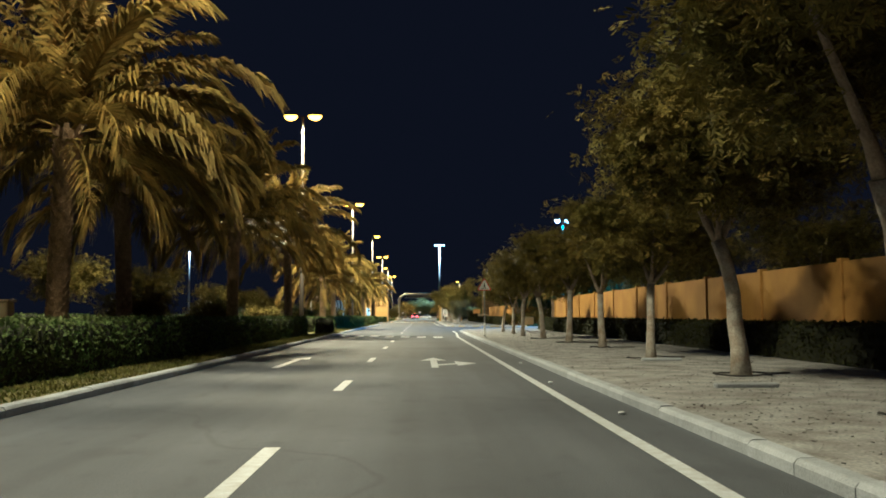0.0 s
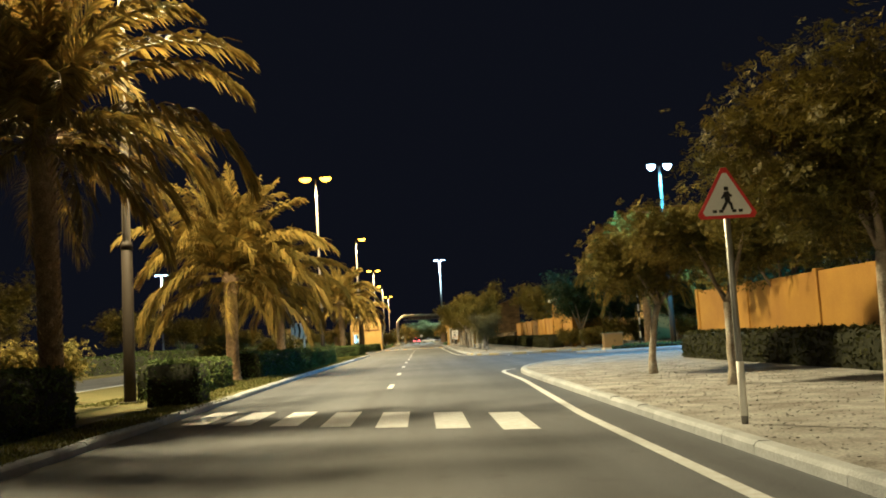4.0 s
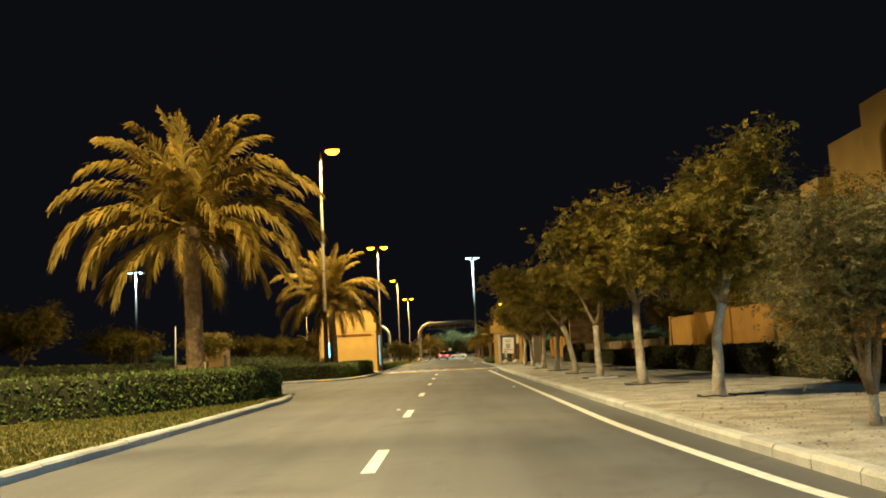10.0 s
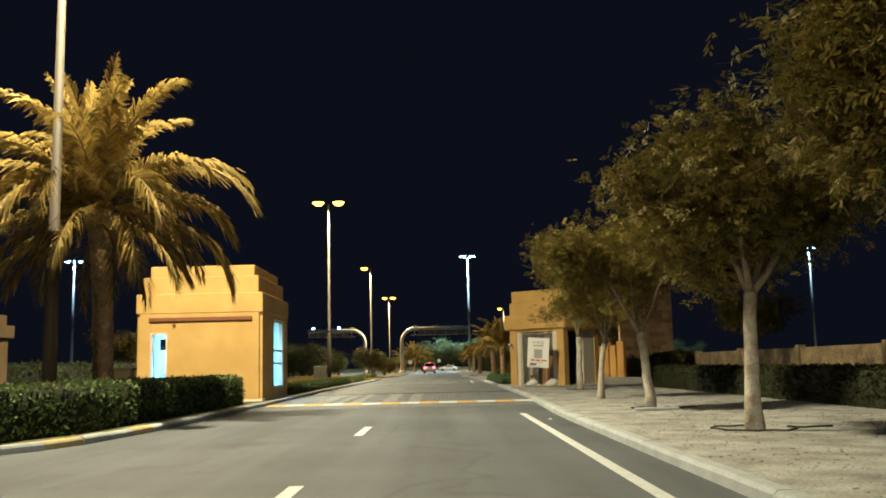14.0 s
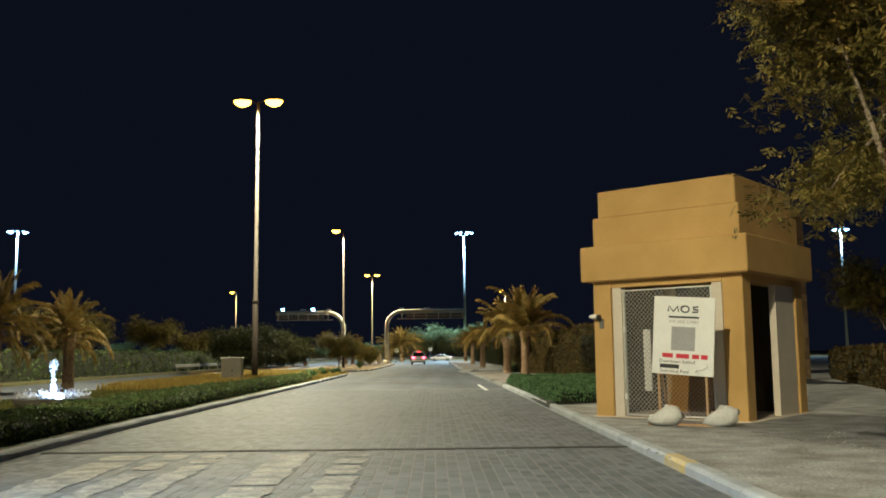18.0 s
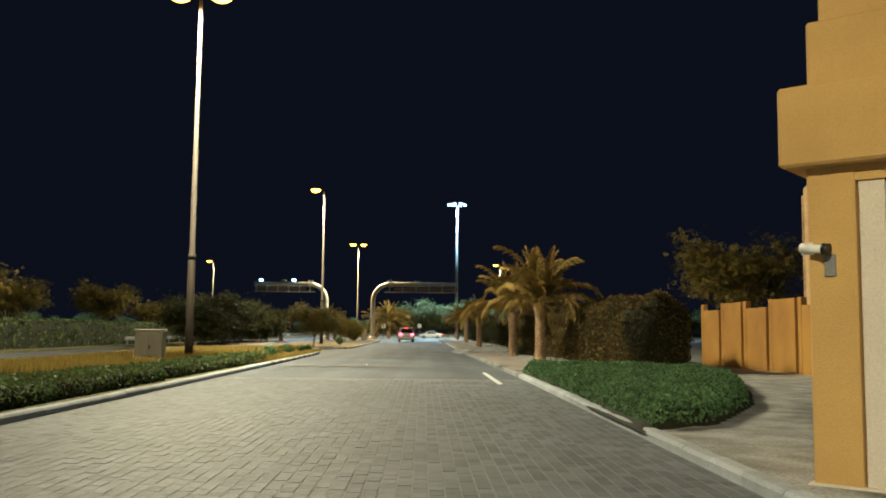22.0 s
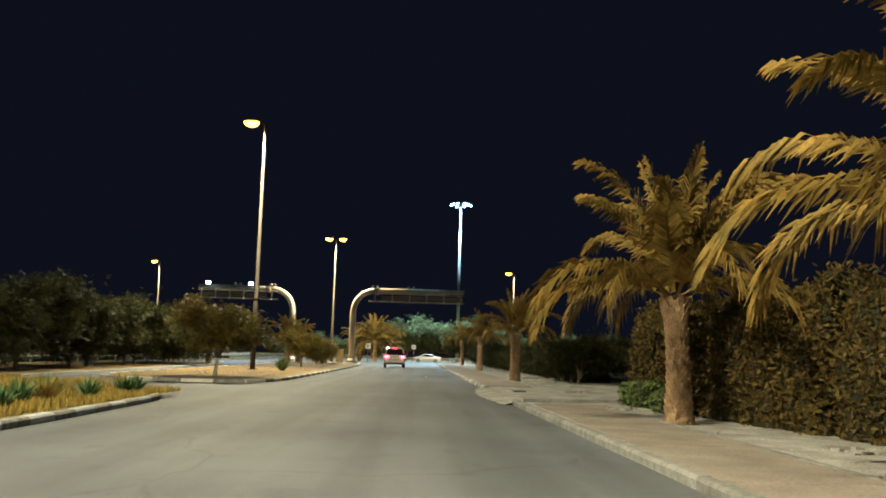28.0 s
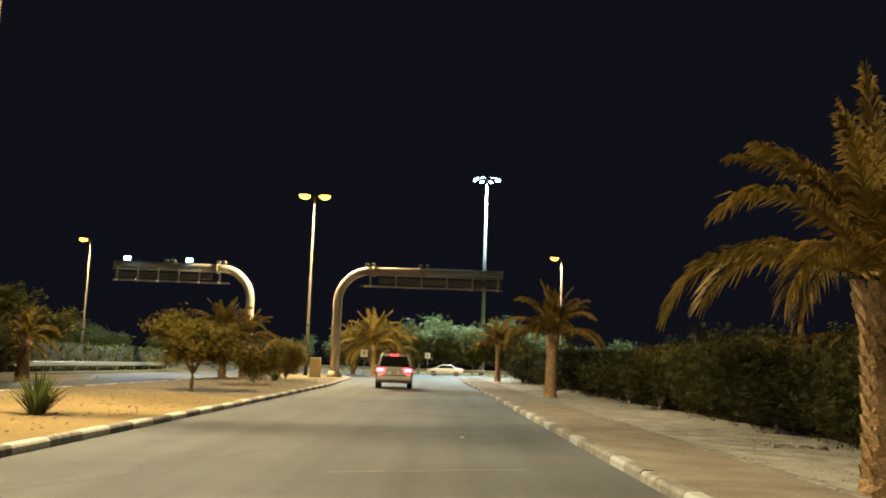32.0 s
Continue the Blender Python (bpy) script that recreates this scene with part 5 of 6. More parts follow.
# ---- gatehouse on the island ----
def gatehouse():
    top = thing("gatehouse", "rendered gatehouse with stepped parapet, brown lintel and bright lit windows", "gatehouse", at=(-8.55, 173.7, VERGE_Z))
    w, d, h, t = 4.3, 5.2, 3.2, 0.22
    x, y = w / 2, d / 2
    # front wall (towards -y) with a door, right wall (towards +x) with a tall window
    part("front_wall", MB().box((-x + 0.2, -y, h / 2), (0.4, t, h), 0.01).box(((-x + 1.0 + x) / 2, -y, h / 2), (w - 1.0, t, h), 0.01).box((-x + 0.7, -y, 2.85), (0.6, t, 0.7), 0.0), BOOTH, top)
    part("side_wall", MB().box((x, (-y - 0.4) / 2, h / 2), (t, y - 0.4, h), 0.01).box((x, (y + 1.88) / 2, h / 2), (t, y - 1.88, h), 0.01).box((x, 0.74, 0.21), (t, 2.28, 0.42)).box((x, 0.74, 3.12), (t, 2.28, 0.16)), BOOTH, top)
    part("side_wall", MB().box((-x, 0, h / 2), (t, d, h), 0.01), BOOTH, top)
    part("back_wall", MB().box((0, y, h / 2), (w, t, h), 0.01), BOOTH, top)
    part("plinth", MB().box((0, 0, -0.02), (w + 0.3, d + 0.3, 0.2), 0.02), TRIM, top)
    part("cornice", MB().box((0, 0, 3.55), (w + 0.26, d + 0.26, 0.72), 0.025), BOOTH, top)
    part("roof_tier", MB().box((0, 0, 4.22), (w - 0.12, d - 0.12, 0.64), 0.025), BOOTH, top)
    part("roof_tier", MB().box((0, 0, 4.74), (w - 0.5, d - 0.5, 0.42), 0.025), BOOTH, top)
    part("lintel", MB().box((0.05, -y - 0.14, 2.98), (3.7, 0.10, 0.14), 0.01), LINTEL, top)
    part("lintel", MB().box((-0.9, -y - 0.14, 2.78), (0.1, 0.10, 0.1), 0.01), LINTEL, top)
    part("ceiling_light", MB().box((0, 0, 3.02), (2.4, 0.5, 0.06)), ROOM, top, "fluorescent ceiling light")
    part("inner_wall", MB().box((0.2, y - 0.2, 1.6), (w - 0.6, 0.04, 3.0)), ROOMWALL, top, "pale blue-white interior wall")
    part("inner_wall", MB().box((-x + 0.25, 0.3, 1.6), (0.04, d - 1.0, 3.0)), ROOMWALL, top)
    win = part("window", MB().box((x, 0.74, 0.46), (0.16, 2.27, 0.08), 0.01), TRIM, top, "pale aluminium window sill and frame")
    for py in (-0.36, 1.24, 1.84):
        part("mullion", MB().box((x, py, 1.77), (0.1, 0.09, 2.54), 0.01), TRIM, win)
    for pz in (1.36, 1.86, 3.0):
        part("rail", MB().box((x + 0.006, 0.74, pz), (0.08, 2.27, 0.075), 0.01), TRIM, win)
    part("door_frame", MB().box((-x + 0.42, -y, 1.25), (0.06, 0.26, 2.5), 0.01).box((-x + 0.98, -y, 1.25), (0.06, 0.26, 2.5), 0.01).box((-x + 0.7, -y, 2.48), (0.62, 0.26, 0.06), 0.01), TRIM, top)
    part("dark_notice", MB().box((-x + 0.78, -y + 0.3, 2.1), (0.3, 0.02, 0.4)), BLACK, top, "dark notice hanging in the doorway")
    desk = part("desk", MB().box((0.6, 1.0, 0.95), (0.7, 1.8, 0.05), 0.01).box((0.6, 1.0, 0.5), (0.5, 1.5, 0.86), 0.01), TRIM, top)
    part("wall_phone", MB().box((x - 1.4, y - 0.26, 2.15), (0.35, 0.06, 0.3), 0.01), STEEL, top)
    part("switch_plate", MB().box((x - 1.6, y - 0.235, 1.6), (0.2, 0.02, 0.22)), BLACK, top)
    chair = part("chair_back", MB().box((1.0, -0.1, 1.0), (0.08, 0.5, 0.7), 0.03).box((0.8, -0.1, 0.6), (0.5, 0.5, 0.08), 0.03).tube([(0.8, -0.1, 0.1), (0.8, -0.1, 0.6)], 0.04), STEEL, top)
    return top


gatehouse()
lamp = bpy.data.lights.new("gatehouse_ceiling_light", "AREA")
lamp.shape, lamp.size, lamp.size_y, lamp.energy, lamp.color = "RECTANGLE", 2.4, 0.5, 300, (0.6, 0.86, 1.0)
new("gatehouse_ceiling_light", lamp).matrix_world = look((-8.55, 173.7, 3.05), (-8.55, 173.7, 0))


# ---- gate booth beside the pavement, turned to the road ----
def mesh_screen(w, h, cell=0.085):
    """Diamond wire screen in the x-z plane."""
    mb = MB()
    n = int((w + h) / cell)
    r = 0.0052
    for sgn in (1, -1):
        for k in range(n):
            c = k * cell
            a = (max(0, c - h), min(h, c))
            b = (min(w, c), max(0, c - w))
            if a[0] >= b[0]:
                continue
            (x0, z0), (x1, z1) = a, b
            if sgn < 0:
                x0, x1 = w - x0, w - x1
            v = Vector((z1 - z0, 0, -(x1 - x0))).normalized() * r
            y = 0.004 * sgn
            mb.add([(x0 + v.x, y, z0 + v.z), (x0 - v.x, y, z0 - v.z), (x1 - v.x, y, z1 - v.z), (x1 + v.x, y, z1 + v.z)], [(0, 1, 2, 3)])
    return mb


def gate_booth():
    top = thing("gate_booth", "beige stepped gate booth with wire screen front and corner piers", "booth", at=(3.72, 185.61, 0.06), rz=-41)
    w, d, h = 3.33, 3.33, 2.95
    pier = 0.42
    names = [(pier / 2, pier / 2), (w - pier / 2, pier / 2), (pier / 2, d - pier / 2), (w - pier / 2, d - pier / 2)]
    for x, y in names:
        part("pier", MB().box((x, y, h / 2), (pier, pier, h), 0.02), BOOTH, top)
    part("beam", MB().box((w / 2, pier / 2, h - 0.08), (w - 2 * pier - 0.004, pier - 0.02, 0.16), 0.0), BOOTH, top)
    part("beam", MB().box((w - pier / 2, d / 2, h - 0.08), (pier - 0.02, d - 2 * pier - 0.004, 0.16), 0.0), BOOTH, top)
    part("back_wall", MB().box((w / 2, d - 0.1, h / 2), (w - 2 * pier - 0.004, 0.16, h), 0.0), BOOTH, top)
    part("side_wall", MB().box((0.1, d / 2, h / 2), (0.16, d - 2 * pier - 0.004, h), 0.0), BOOTH, top)
    # Added inner faces whose dark colour paints the booth's interior shade.
    part("lining", MB().box((w / 2, d - 0.2, h / 2), (w - 2 * pier - 0.02, 0.03, h - 0.02), 0.0).box((0.2, d / 2, h / 2), (0.03, d - 2 * pier - 0.06, h - 0.02), 0.0), DARK_CONCRETE, top, "concrete inner face, darkened in colour for the dim interior")
    part("half_wall", MB().box((w - 0.12, d * 0.72, h / 2), (0.14, 1.1, h), 0.0), TRIM, top, "pale grey inner wall beside the doorway")
    x, y = w / 2, d / 2
    part("cornice", MB().box((x, y, 3.31), (w + 0.38, d + 0.38, 0.75), 0.025), BOOTH, top)
    part("roof_tier", MB().box((x, y, 4.01), (w - 0.04, d - 0.04, 0.65), 0.025), BOOTH, top)
    part("roof_tier", MB().box((x, y, 4.63), (w - 0.22, d - 0.22, 0.59), 0.025), BOOTH, top)
    part("floor_slab", MB().box((x, y, 0.02), (w + 0.1, d + 0.1, 0.12), 0.02), TRIM, top)
    for jx in (pier + 0.13, w - pier - 0.13):
        part("jamb", MB().box((jx, 0.14, 1.4), (0.22, 0.2, 2.78), 0.01), TRIM, top, "pale door jamb")
    gx0, gw = pier + 0.27, w - 2 * pier - 0.54
    fr = part("screen_frame", MB().tube([(gx0, 0.10, 0.12), (gx0, 0.10, 2.72), (gx0 + gw, 0.10, 2.72), (gx0 + gw, 0.10, 0.12), (gx0, 0.10, 0.12)], 0.028, 6).box((gx0, 0.10, 1.9), (0.06, 0.06, 0.12)).box((gx0, 0.10, 0.5), (0.06, 0.06, 0.12)), WHITE, top, "white steel gate frame")
    part("wire_screen", mesh_screen(gw, 2.58, 0.095), mat("zinc_wire", (0.42, 0.40, 0.36), 0.6, 0.15, 6, 40, 0.0), fr, "diamond wire screen", m=pose(gx0, 0.10, 0.13))
    part("leaning_plank", MB().box((gx0 + 0.3, 0.5, 1.25), (0.16, 0.04, 1.3), 0.005), WHITE, top, "narrow white plank leaning inside")
    part("plywood_sheet", MB().box((gx0 + 0.72, 1.6, 0.85), (1.1, 0.04, 1.5), 0.005), WALL, top, "plain ochre board standing inside")
    part("dark_panel", MB().box((gx0 + 1.45, 1.9, 1.35), (0.5, 0.05, 2.5), 0.005), LINTEL, top, "dark brown panel standing inside")
    cctv = part("wall_camera", MB().tube([(-0.03, -0.11, 2.19), (0.17, -0.13, 2.17)], 0.04, 12), WHITE, top, "white bullet security camera")
    part("lens_hood", MB().tube([(0.17, -0.13, 2.17), (0.23, -0.136, 2.164)], 0.055, 12), BLACK, cctv, "dark lens hood")
    part("bracket", MB().tube([(0.0, 0.0, 2.19), (0.0, -0.11, 2.19)], 0.022, 8).box((0.0, -0.012, 2.19), (0.11, 0.024, 0.11), 0.004), WHITE, cctv)
    part("junction_plate", MB().box((0.2, -0.015, 2.03), (0.1, 0.03, 0.2), 0.006), STEEL, top, "grey plate below the camera")
    return top


gate_booth()


def text_part(name, body, size, at, material, parent, label=""):
    cu = bpy.data.curves.new(name, "FONT")
    cu.body, cu.size, cu.align_x, cu.align_y, cu.extrude = body, size, "CENTER", "CENTER", 0.001
    tmp = bpy.data.objects.new(name, cu)
    scene.collection.objects.link(tmp)
    me = bpy.data.meshes.new_from_object(tmp.evaluated_get(bpy.context.evaluated_depsgraph_get()))
    bpy.data.objects.remove(tmp)
    me.materials.clear()
    me.materials.append(material)
    return part(name, me, None, parent, label, m=pose(*at, 90, 0, 0))


def board():
    top = thing("sign_board", "white advertising board on a wooden stand weighted with sandbags", "sign board", at=(4.84, 182.9, 0.08), rz=-30)
    bw, z0, z1 = 1.14, 0.95, 2.40
    panel = part("panel", MB().box((0, 0, (z0 + z1) / 2), (bw, 0.03, z1 - z0), 0.005), WHITE, top, "white printed panel", m=pose(-0.06, 0, 0.02, 0, 4.2, 0))
    y = -0.02
    INK = mat("black_ink", (0.03, 0.03, 0.03), 0.6, 0.1, 4, 30, 0)
    INK_R = mat("red_ink", (0.5, 0.03, 0.04), 0.6, 0.1, 4, 30, 0)
    INK_G = mat("grey_ink", (0.35, 0.35, 0.36), 0.6, 0.1, 4, 30, 0)
    part("logo_mark", MB().tube([(-0.30, y, 2.12), (-0.28, y, 2.22), (-0.20, y, 2.12), (-0.12, y, 2.22), (-0.10, y, 2.12)], 0.014, 6).tube([(0.02 + 0.075 * math.cos(a), y, 2.17 + 0.06 * math.sin(a)) for a in np.linspace(0, 6.3, 17)], 0.013, 6, False)
         .tube([(0.26, y, 2.22), (0.17, y, 2.21), (0.18, y, 2.175), (0.26, y, 2.16), (0.25, y, 2.12), (0.16, y, 2.12)], 0.013, 6), INK, panel, "black logo shape")
    part("bar", MB().box((0, y, 2.02), (0.56, 0.006, 0.035)), INK, panel)
    text_part("lettering", "WE ARE OPEN", 0.085, (0.0, y, 1.93), INK_G, panel, "grey lettering")
    # plain grey block stands where a printed square pattern is
    part("printed_square", MB().box((0, y, 1.62), (0.44, 0.006, 0.44)), INK_G, panel, "grey printed square")
    part("number_bar", MB().box((-0.28, y, 1.30), (0.2, 0.006, 0.08)).box((0.0, y, 1.30), (0.24, 0.006, 0.08)).box((0.24, y, 1.30), (0.13, 0.006, 0.08)).box((0.4, y, 1.30), (0.12, 0.006, 0.08)), INK_R, panel, "red bars")
    text_part("lettering", "Downtown behind", 0.088, (-0.10, y, 1.19), INK, panel, "small dark lettering")
    part("text_bar", MB().box((-0.24, y, 1.10), (0.36, 0.006, 0.075)), INK, panel, "black bar")
    text_part("lettering", "Swimming Pool", 0.088, (-0.15, y, 1.01), INK, panel, "small dark lettering")
    part("drawn_arrow", MB().tube([(0.44, y, 1.18), (0.47, y, 1.12), (0.40, y, 1.08), (0.24, y, 1.02)], 0.005, 5).tube([(0.29, y, 1.06), (0.24, y, 1.02), (0.30, y, 1.01)], 0.005, 5), INK_G, panel, "thin hand-drawn arrow")
    WOOD = mat("pine_batten", (0.42, 0.28, 0.14), 0.8, 0.2, 6, 40, 0.3)
    for x in (-0.44, 0.44):
        part("leg", MB().box((x, 0.04, 0.98), (0.05, 0.04, 1.96), 0.006), WOOD, top)
        part("brace", MB().tube([(x, 0.05, 1.5), (x, 0.62, 0.06)], 0.024, 6), WOOD, top)
        part("foot", MB().box((x, 0.3, 0.03), (0.06, 0.8, 0.05), 0.006), WOOD, top)
    part("cross_bar", MB().box((0, -0.06, 0.06), (1.3, 0.05, 0.05), 0.006), WOOD, top)
    return top


board()


def sandbag(x, y, rz, label="white filled sandbag slumped on the stand's foot"):
    mb, vs, n, m = MB(), [], 14, 8
    for j in range(m + 1):
        b = math.pi * j / m
        for i in range(n):
            a = 2 * math.pi * i / n
            k = 1 + 0.35 * noise.noise(Vector((1.6 * math.cos(a), 1.6 * math.sin(a), 1.5 * b + x))) + 0.06 * noise.noise(Vector((6 * math.cos(a), 6 * math.sin(a), 5 * b)))
            vs.append((0.34 * math.sin(b) ** 0.6 * math.cos(a) * k, 0.2 * math.sin(b) ** 0.6 * math.sin(a) * k, (0.17 - 0.17 * math.cos(b)) * (0.8 + 0.35 * math.cos(a + 0.6))))
    mb.add(vs, [(j * n + i, j * n + (i + 1) % n, (j + 1) * n + (i + 1) % n, (j + 1) * n + i) for j in range(m) for i in range(n)], True)
    return solid("sandbag", mb, mat("white_sack", (0.66, 0.65, 0.62), 0.85, 0.12, 5, 30, 0.6), label, "sandbag", group="sandbags", m=pose(x, y, VERGE_Z, 0, 0, rz))


sandbag(4.52, 182.95, -30)
sandbag(5.42, 182.6, -20)


# ---- traffic signs and small street furniture ----
def crossing_sign():
    top = thing("crossing_sign", "triangular red-bordered pedestrian crossing warning sign on a post", "traffic sign", at=(3.45, 49.3, VERGE_Z), rz=0)
    part("post", MB().tube([(0, 0, -0.1), (0, 0, 2.95)], 0.04, 10), STEEL, top)
    part("reflective_band", MB().tube([(0, 0, 0.1), (0, 0, 0.75)], 0.045, 10), WHITE, top, "white painted lower post")
    def tri(s, y, z0=2.30):
        r = s / math.sqrt(3)
        pts = []
        for k in range(3):
            a = math.pi / 2 + 2 * math.pi * k / 3
            for da in (-0.08, 0.08):
                pts.append((r * math.cos(a + da), y, z0 + s / 2 / math.sqrt(3) + r * math.sin(a + da)))
        return pts
    for nm, s, y, ma, lab in (("sign_border", 0.70, -0.045, RED, "red border"), ("sign_face", 0.58, -0.052, WHITE, "white face")):
        f = tri(s, y, 2.52 + (0.70 - s) * 0.289)
        b = [(p[0], y + 0.006, p[2]) for p in f]
        part(nm, MB().add(f + b, [tuple(range(6)), tuple(reversed(range(6, 12)))] + [(i, i + 6, (i + 1) % 6 + 6, (i + 1) % 6) for i in range(6)]), ma, top, lab)
    z, y = 2.57, -0.062
    # a plain striding shape over three stripe ends
    shape = MB().tube([(0.0, y, z + 0.27), (0.005, y, z + 0.31)], 0.028, 8)
    for p, q, r in (((0.0, 0.25), (0.01, 0.14), 0.032), ((0.01, 0.15), (-0.06, 0.03), 0.018), ((0.01, 0.15), (0.05, 0.09), 0.018), ((0.05, 0.09), (0.06, 0.03), 0.016), ((-0.01, 0.24), (-0.06, 0.17), 0.013), ((0.01, 0.24), (0.065, 0.19), 0.013)):
        shape.tube([(p[0], y, z + p[1]), (q[0], y, z + q[1])], r, 6)
    for k in (-0.16, -0.08, 0.08, 0.16):
        shape.box((k, y, z + 0.012), (0.05, 0.006, 0.035), 0.0)
    part("pictogram", shape, BLACK, top, "plain black crossing pictogram")
    return top


crossing_sign()


def chevron_board(x, y, rz):
    top = thing("chevron_board", "black and white chevron board on two white posts", "traffic sign", at=(x, y, VERGE_Z), rz=rz)
    part("panel", MB().box((0, 0, 2.35), (1.15, 0.03, 1.15), 0.01), WHITE, top)
    for i in range(3):
        x0 = -0.50 + 0.37 * i
        part("chevron", MB().add([(x0, -0.02, 1.79), (x0 + 0.16, -0.02, 1.79), (x0 + 0.27, -0.02, 2.35), (x0 + 0.16, -0.02, 2.91), (x0, -0.02, 2.91), (x0 + 0.11, -0.02, 2.35)], [(0, 1, 2, 5), (5, 2, 3, 4)]), BLACK, top, "black chevron stripe")
    for px in (-0.38, 0.34):
        part("post", MB().tube([(px, 0.05, -0.1), (px, 0.05, 2.7)], 0.08, 10), WHITE, top)
    return top


chevron_board(-9.3, 104.3, 8)
banded = thing("banded_post", "slim marker post banded in white and black among shrubs", "marker post", at=(14.4, 99.1, VERGE_Z))
for i in range(9):
    part("band", MB().tube([(0, 0, 0.46 * i), (0, 0, 0.46 * (i + 1))], 0.06, 10), WHITE if i % 2 else DARK, banded)


def square_sign(x, y, z=2.0):
    top = thing("route_sign", "small white square sign on a slim post", "traffic sign", at=(x, y, 0), group="junction signs")
    part("post", MB().tube([(0, 0, 0), (0, 0, z + 0.3)], 0.04, 8), STEEL, top)
    part("face", MB().box((0, -0.06, z), (0.75, 0.02, 0.75), 0.01), WHITE, top)
    part("bar", MB().box((0.0, -0.075, z), (0.12, 0.006, 0.4)), BLACK, top)
    return top


square_sign(-6.9, 338.5, 2.3)
square_sign(-0.6, 374.5, 2.6)


def cabinet(name, x, y, size, material, label, z=VERGE_Z):
    top = thing(name, label, "utility cabinet", at=(x, y, z))
    w, d, h = size
    part("plinth", MB().box((0, 0, 0.05), (w + 0.1, d + 0.1, 0.14), 0.01), TRIM, top)
    part("body", MB().box((0, 0, h / 2 + 0.1), (w, d, h), 0.02), material, top)
    part("roof", MB().box((0, 0, h + 0.13), (w + 0.08, d + 0.08, 0.06), 0.015), material, top)
    for sx in (-1, 1):
        part("door", MB().box((sx * w / 4, -d / 2 - 0.012, h / 2 + 0.1), (w / 2 - 0.03, 0.02, h - 0.1), 0.006), material, top)
    part("handle", MB().box((0.06, -d / 2 - 0.04, h * 0.6), (0.03, 0.04, 0.14), 0.006), DARK, top)
    return top


GREYCAB = mat("grey_cabinet", (0.42, 0.41, 0.38), 0.6, 0.1, 3, 40, 0.1)
CREAM = mat("cream_cabinet", (0.62, 0.52, 0.30), 0.6, 0.1, 3, 40, 0.1)
cabinet("utility_cabinet", -9.35, 209.2, (0.95, 0.5, 1.15), GREYCAB, "grey double-door utility cabinet among dry grass")
cabinet("utility_cabinet", -8.9, 316.0, (0.8, 0.5, 1.35), CREAM, "cream utility cabinet beside the gantry")
cabinet("utility_cabinet", -10.2, 22.4, (0.7, 0.4, 1.4), CREAM, "cream utility box behind the hedge")
cabinet("stone_block", 10.8, 91.2, (1.1, 0.6, 0.8), DIM, "ochre stone marker block on the side road island")
cabinet("planter", 17.6, 80.2, (1.6, 0.8, 0.6), mat("brick_red", (0.32, 0.10, 0.05), 0.85, 0.25, 5, 40, 0.4), "red brick planter on the pavement corner")


# exit lane booth and barrier beyond the island
exit_booth = thing("exit_booth", "rendered exit booth beyond the far lane, coloured dark for its unlit side", "booth", at=(-21.8, 180.2, 0))
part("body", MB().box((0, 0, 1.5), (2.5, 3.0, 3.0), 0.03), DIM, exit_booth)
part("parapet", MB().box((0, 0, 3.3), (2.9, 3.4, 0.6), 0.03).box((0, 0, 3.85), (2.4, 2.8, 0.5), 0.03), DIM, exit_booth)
part("door", MB().box((1.26, -0.2, 1.1), (0.04, 0.9, 2.1), 0.01), DARK, exit_booth)
EXIT_ISLE = rounded([(-15.2, 163), (-15.4, 159.4), (-17, 158), (-21, 158), (-22.3, 160), (-22.3, 167), (-20, 168.4), (-17, 168.4), (-15.2, 166), (-15.2, 163)], 1.0, 3)
verge("island_2", EXIT_ISLE[:-1], SOIL, "small dusty island carrying the exit barrier")
kerb("kerb_7", EXIT_ISLE[::-1], "grimy kerb round the exit barrier island", lambda x, y, i: KERB_O, x_lo=-30)


def barrier(x, y, h, label):
    top = thing("barrier", label, "barrier", at=(x, y, VERGE_Z), group="gate barriers")
    part("plinth", MB().box((0, 0, 0.06), (0.6, 0.6, 0.12), 0.01), TRIM, top)
    part("housing", MB().box((0.25, 0.3, 0.66), (0.75, 0.45, 1.1), 0.03), CREAM_B, top)
    part("cap", MB().box((0.25, 0.3, 1.24), (0.8, 0.5, 0.06), 0.015), CREAM_B, top)
    part("boom", MB().tube([(-0.2, 0, 0.9), (-0.16, 0, h)], [0.05, 0.038], 8), WHITE, top, "white raised boom")
    part("counterweight", MB().box((-0.2, 0, 0.78), (0.14, 0.12, 0.34), 0.015), DARK, top)
    part("hinge", MB().tube([(-0.2, 0.0, 0.95), (0.0, 0.1, 0.95)], 0.06, 10), DARK, top)
    return top


CREAM_B = mat("cream_barrier_paint", (0.40, 0.33, 0.20), 0.7, 0.15, 3, 40, 0.1)
barrier(-19.7, 163.2, 4.0, "cream barrier machine with its white boom raised, by the exit lane")
barrier(-9.9, 166.0, 2.9, "cream barrier machine with a short raised boom behind the hedge")
bollard = thing("bollard", "pale square bollard beside the exit barrier", "bollard", at=(-18.3, 164.6, VERGE_Z))
part("body", MB().box((0, 0, 0.7), (0.26, 0.26, 1.4), 0.02), TRIM, bollard)
part("base", MB().box((0, 0, 0.03), (0.4, 0.4, 0.06), 0.01), TRIM, bollard)

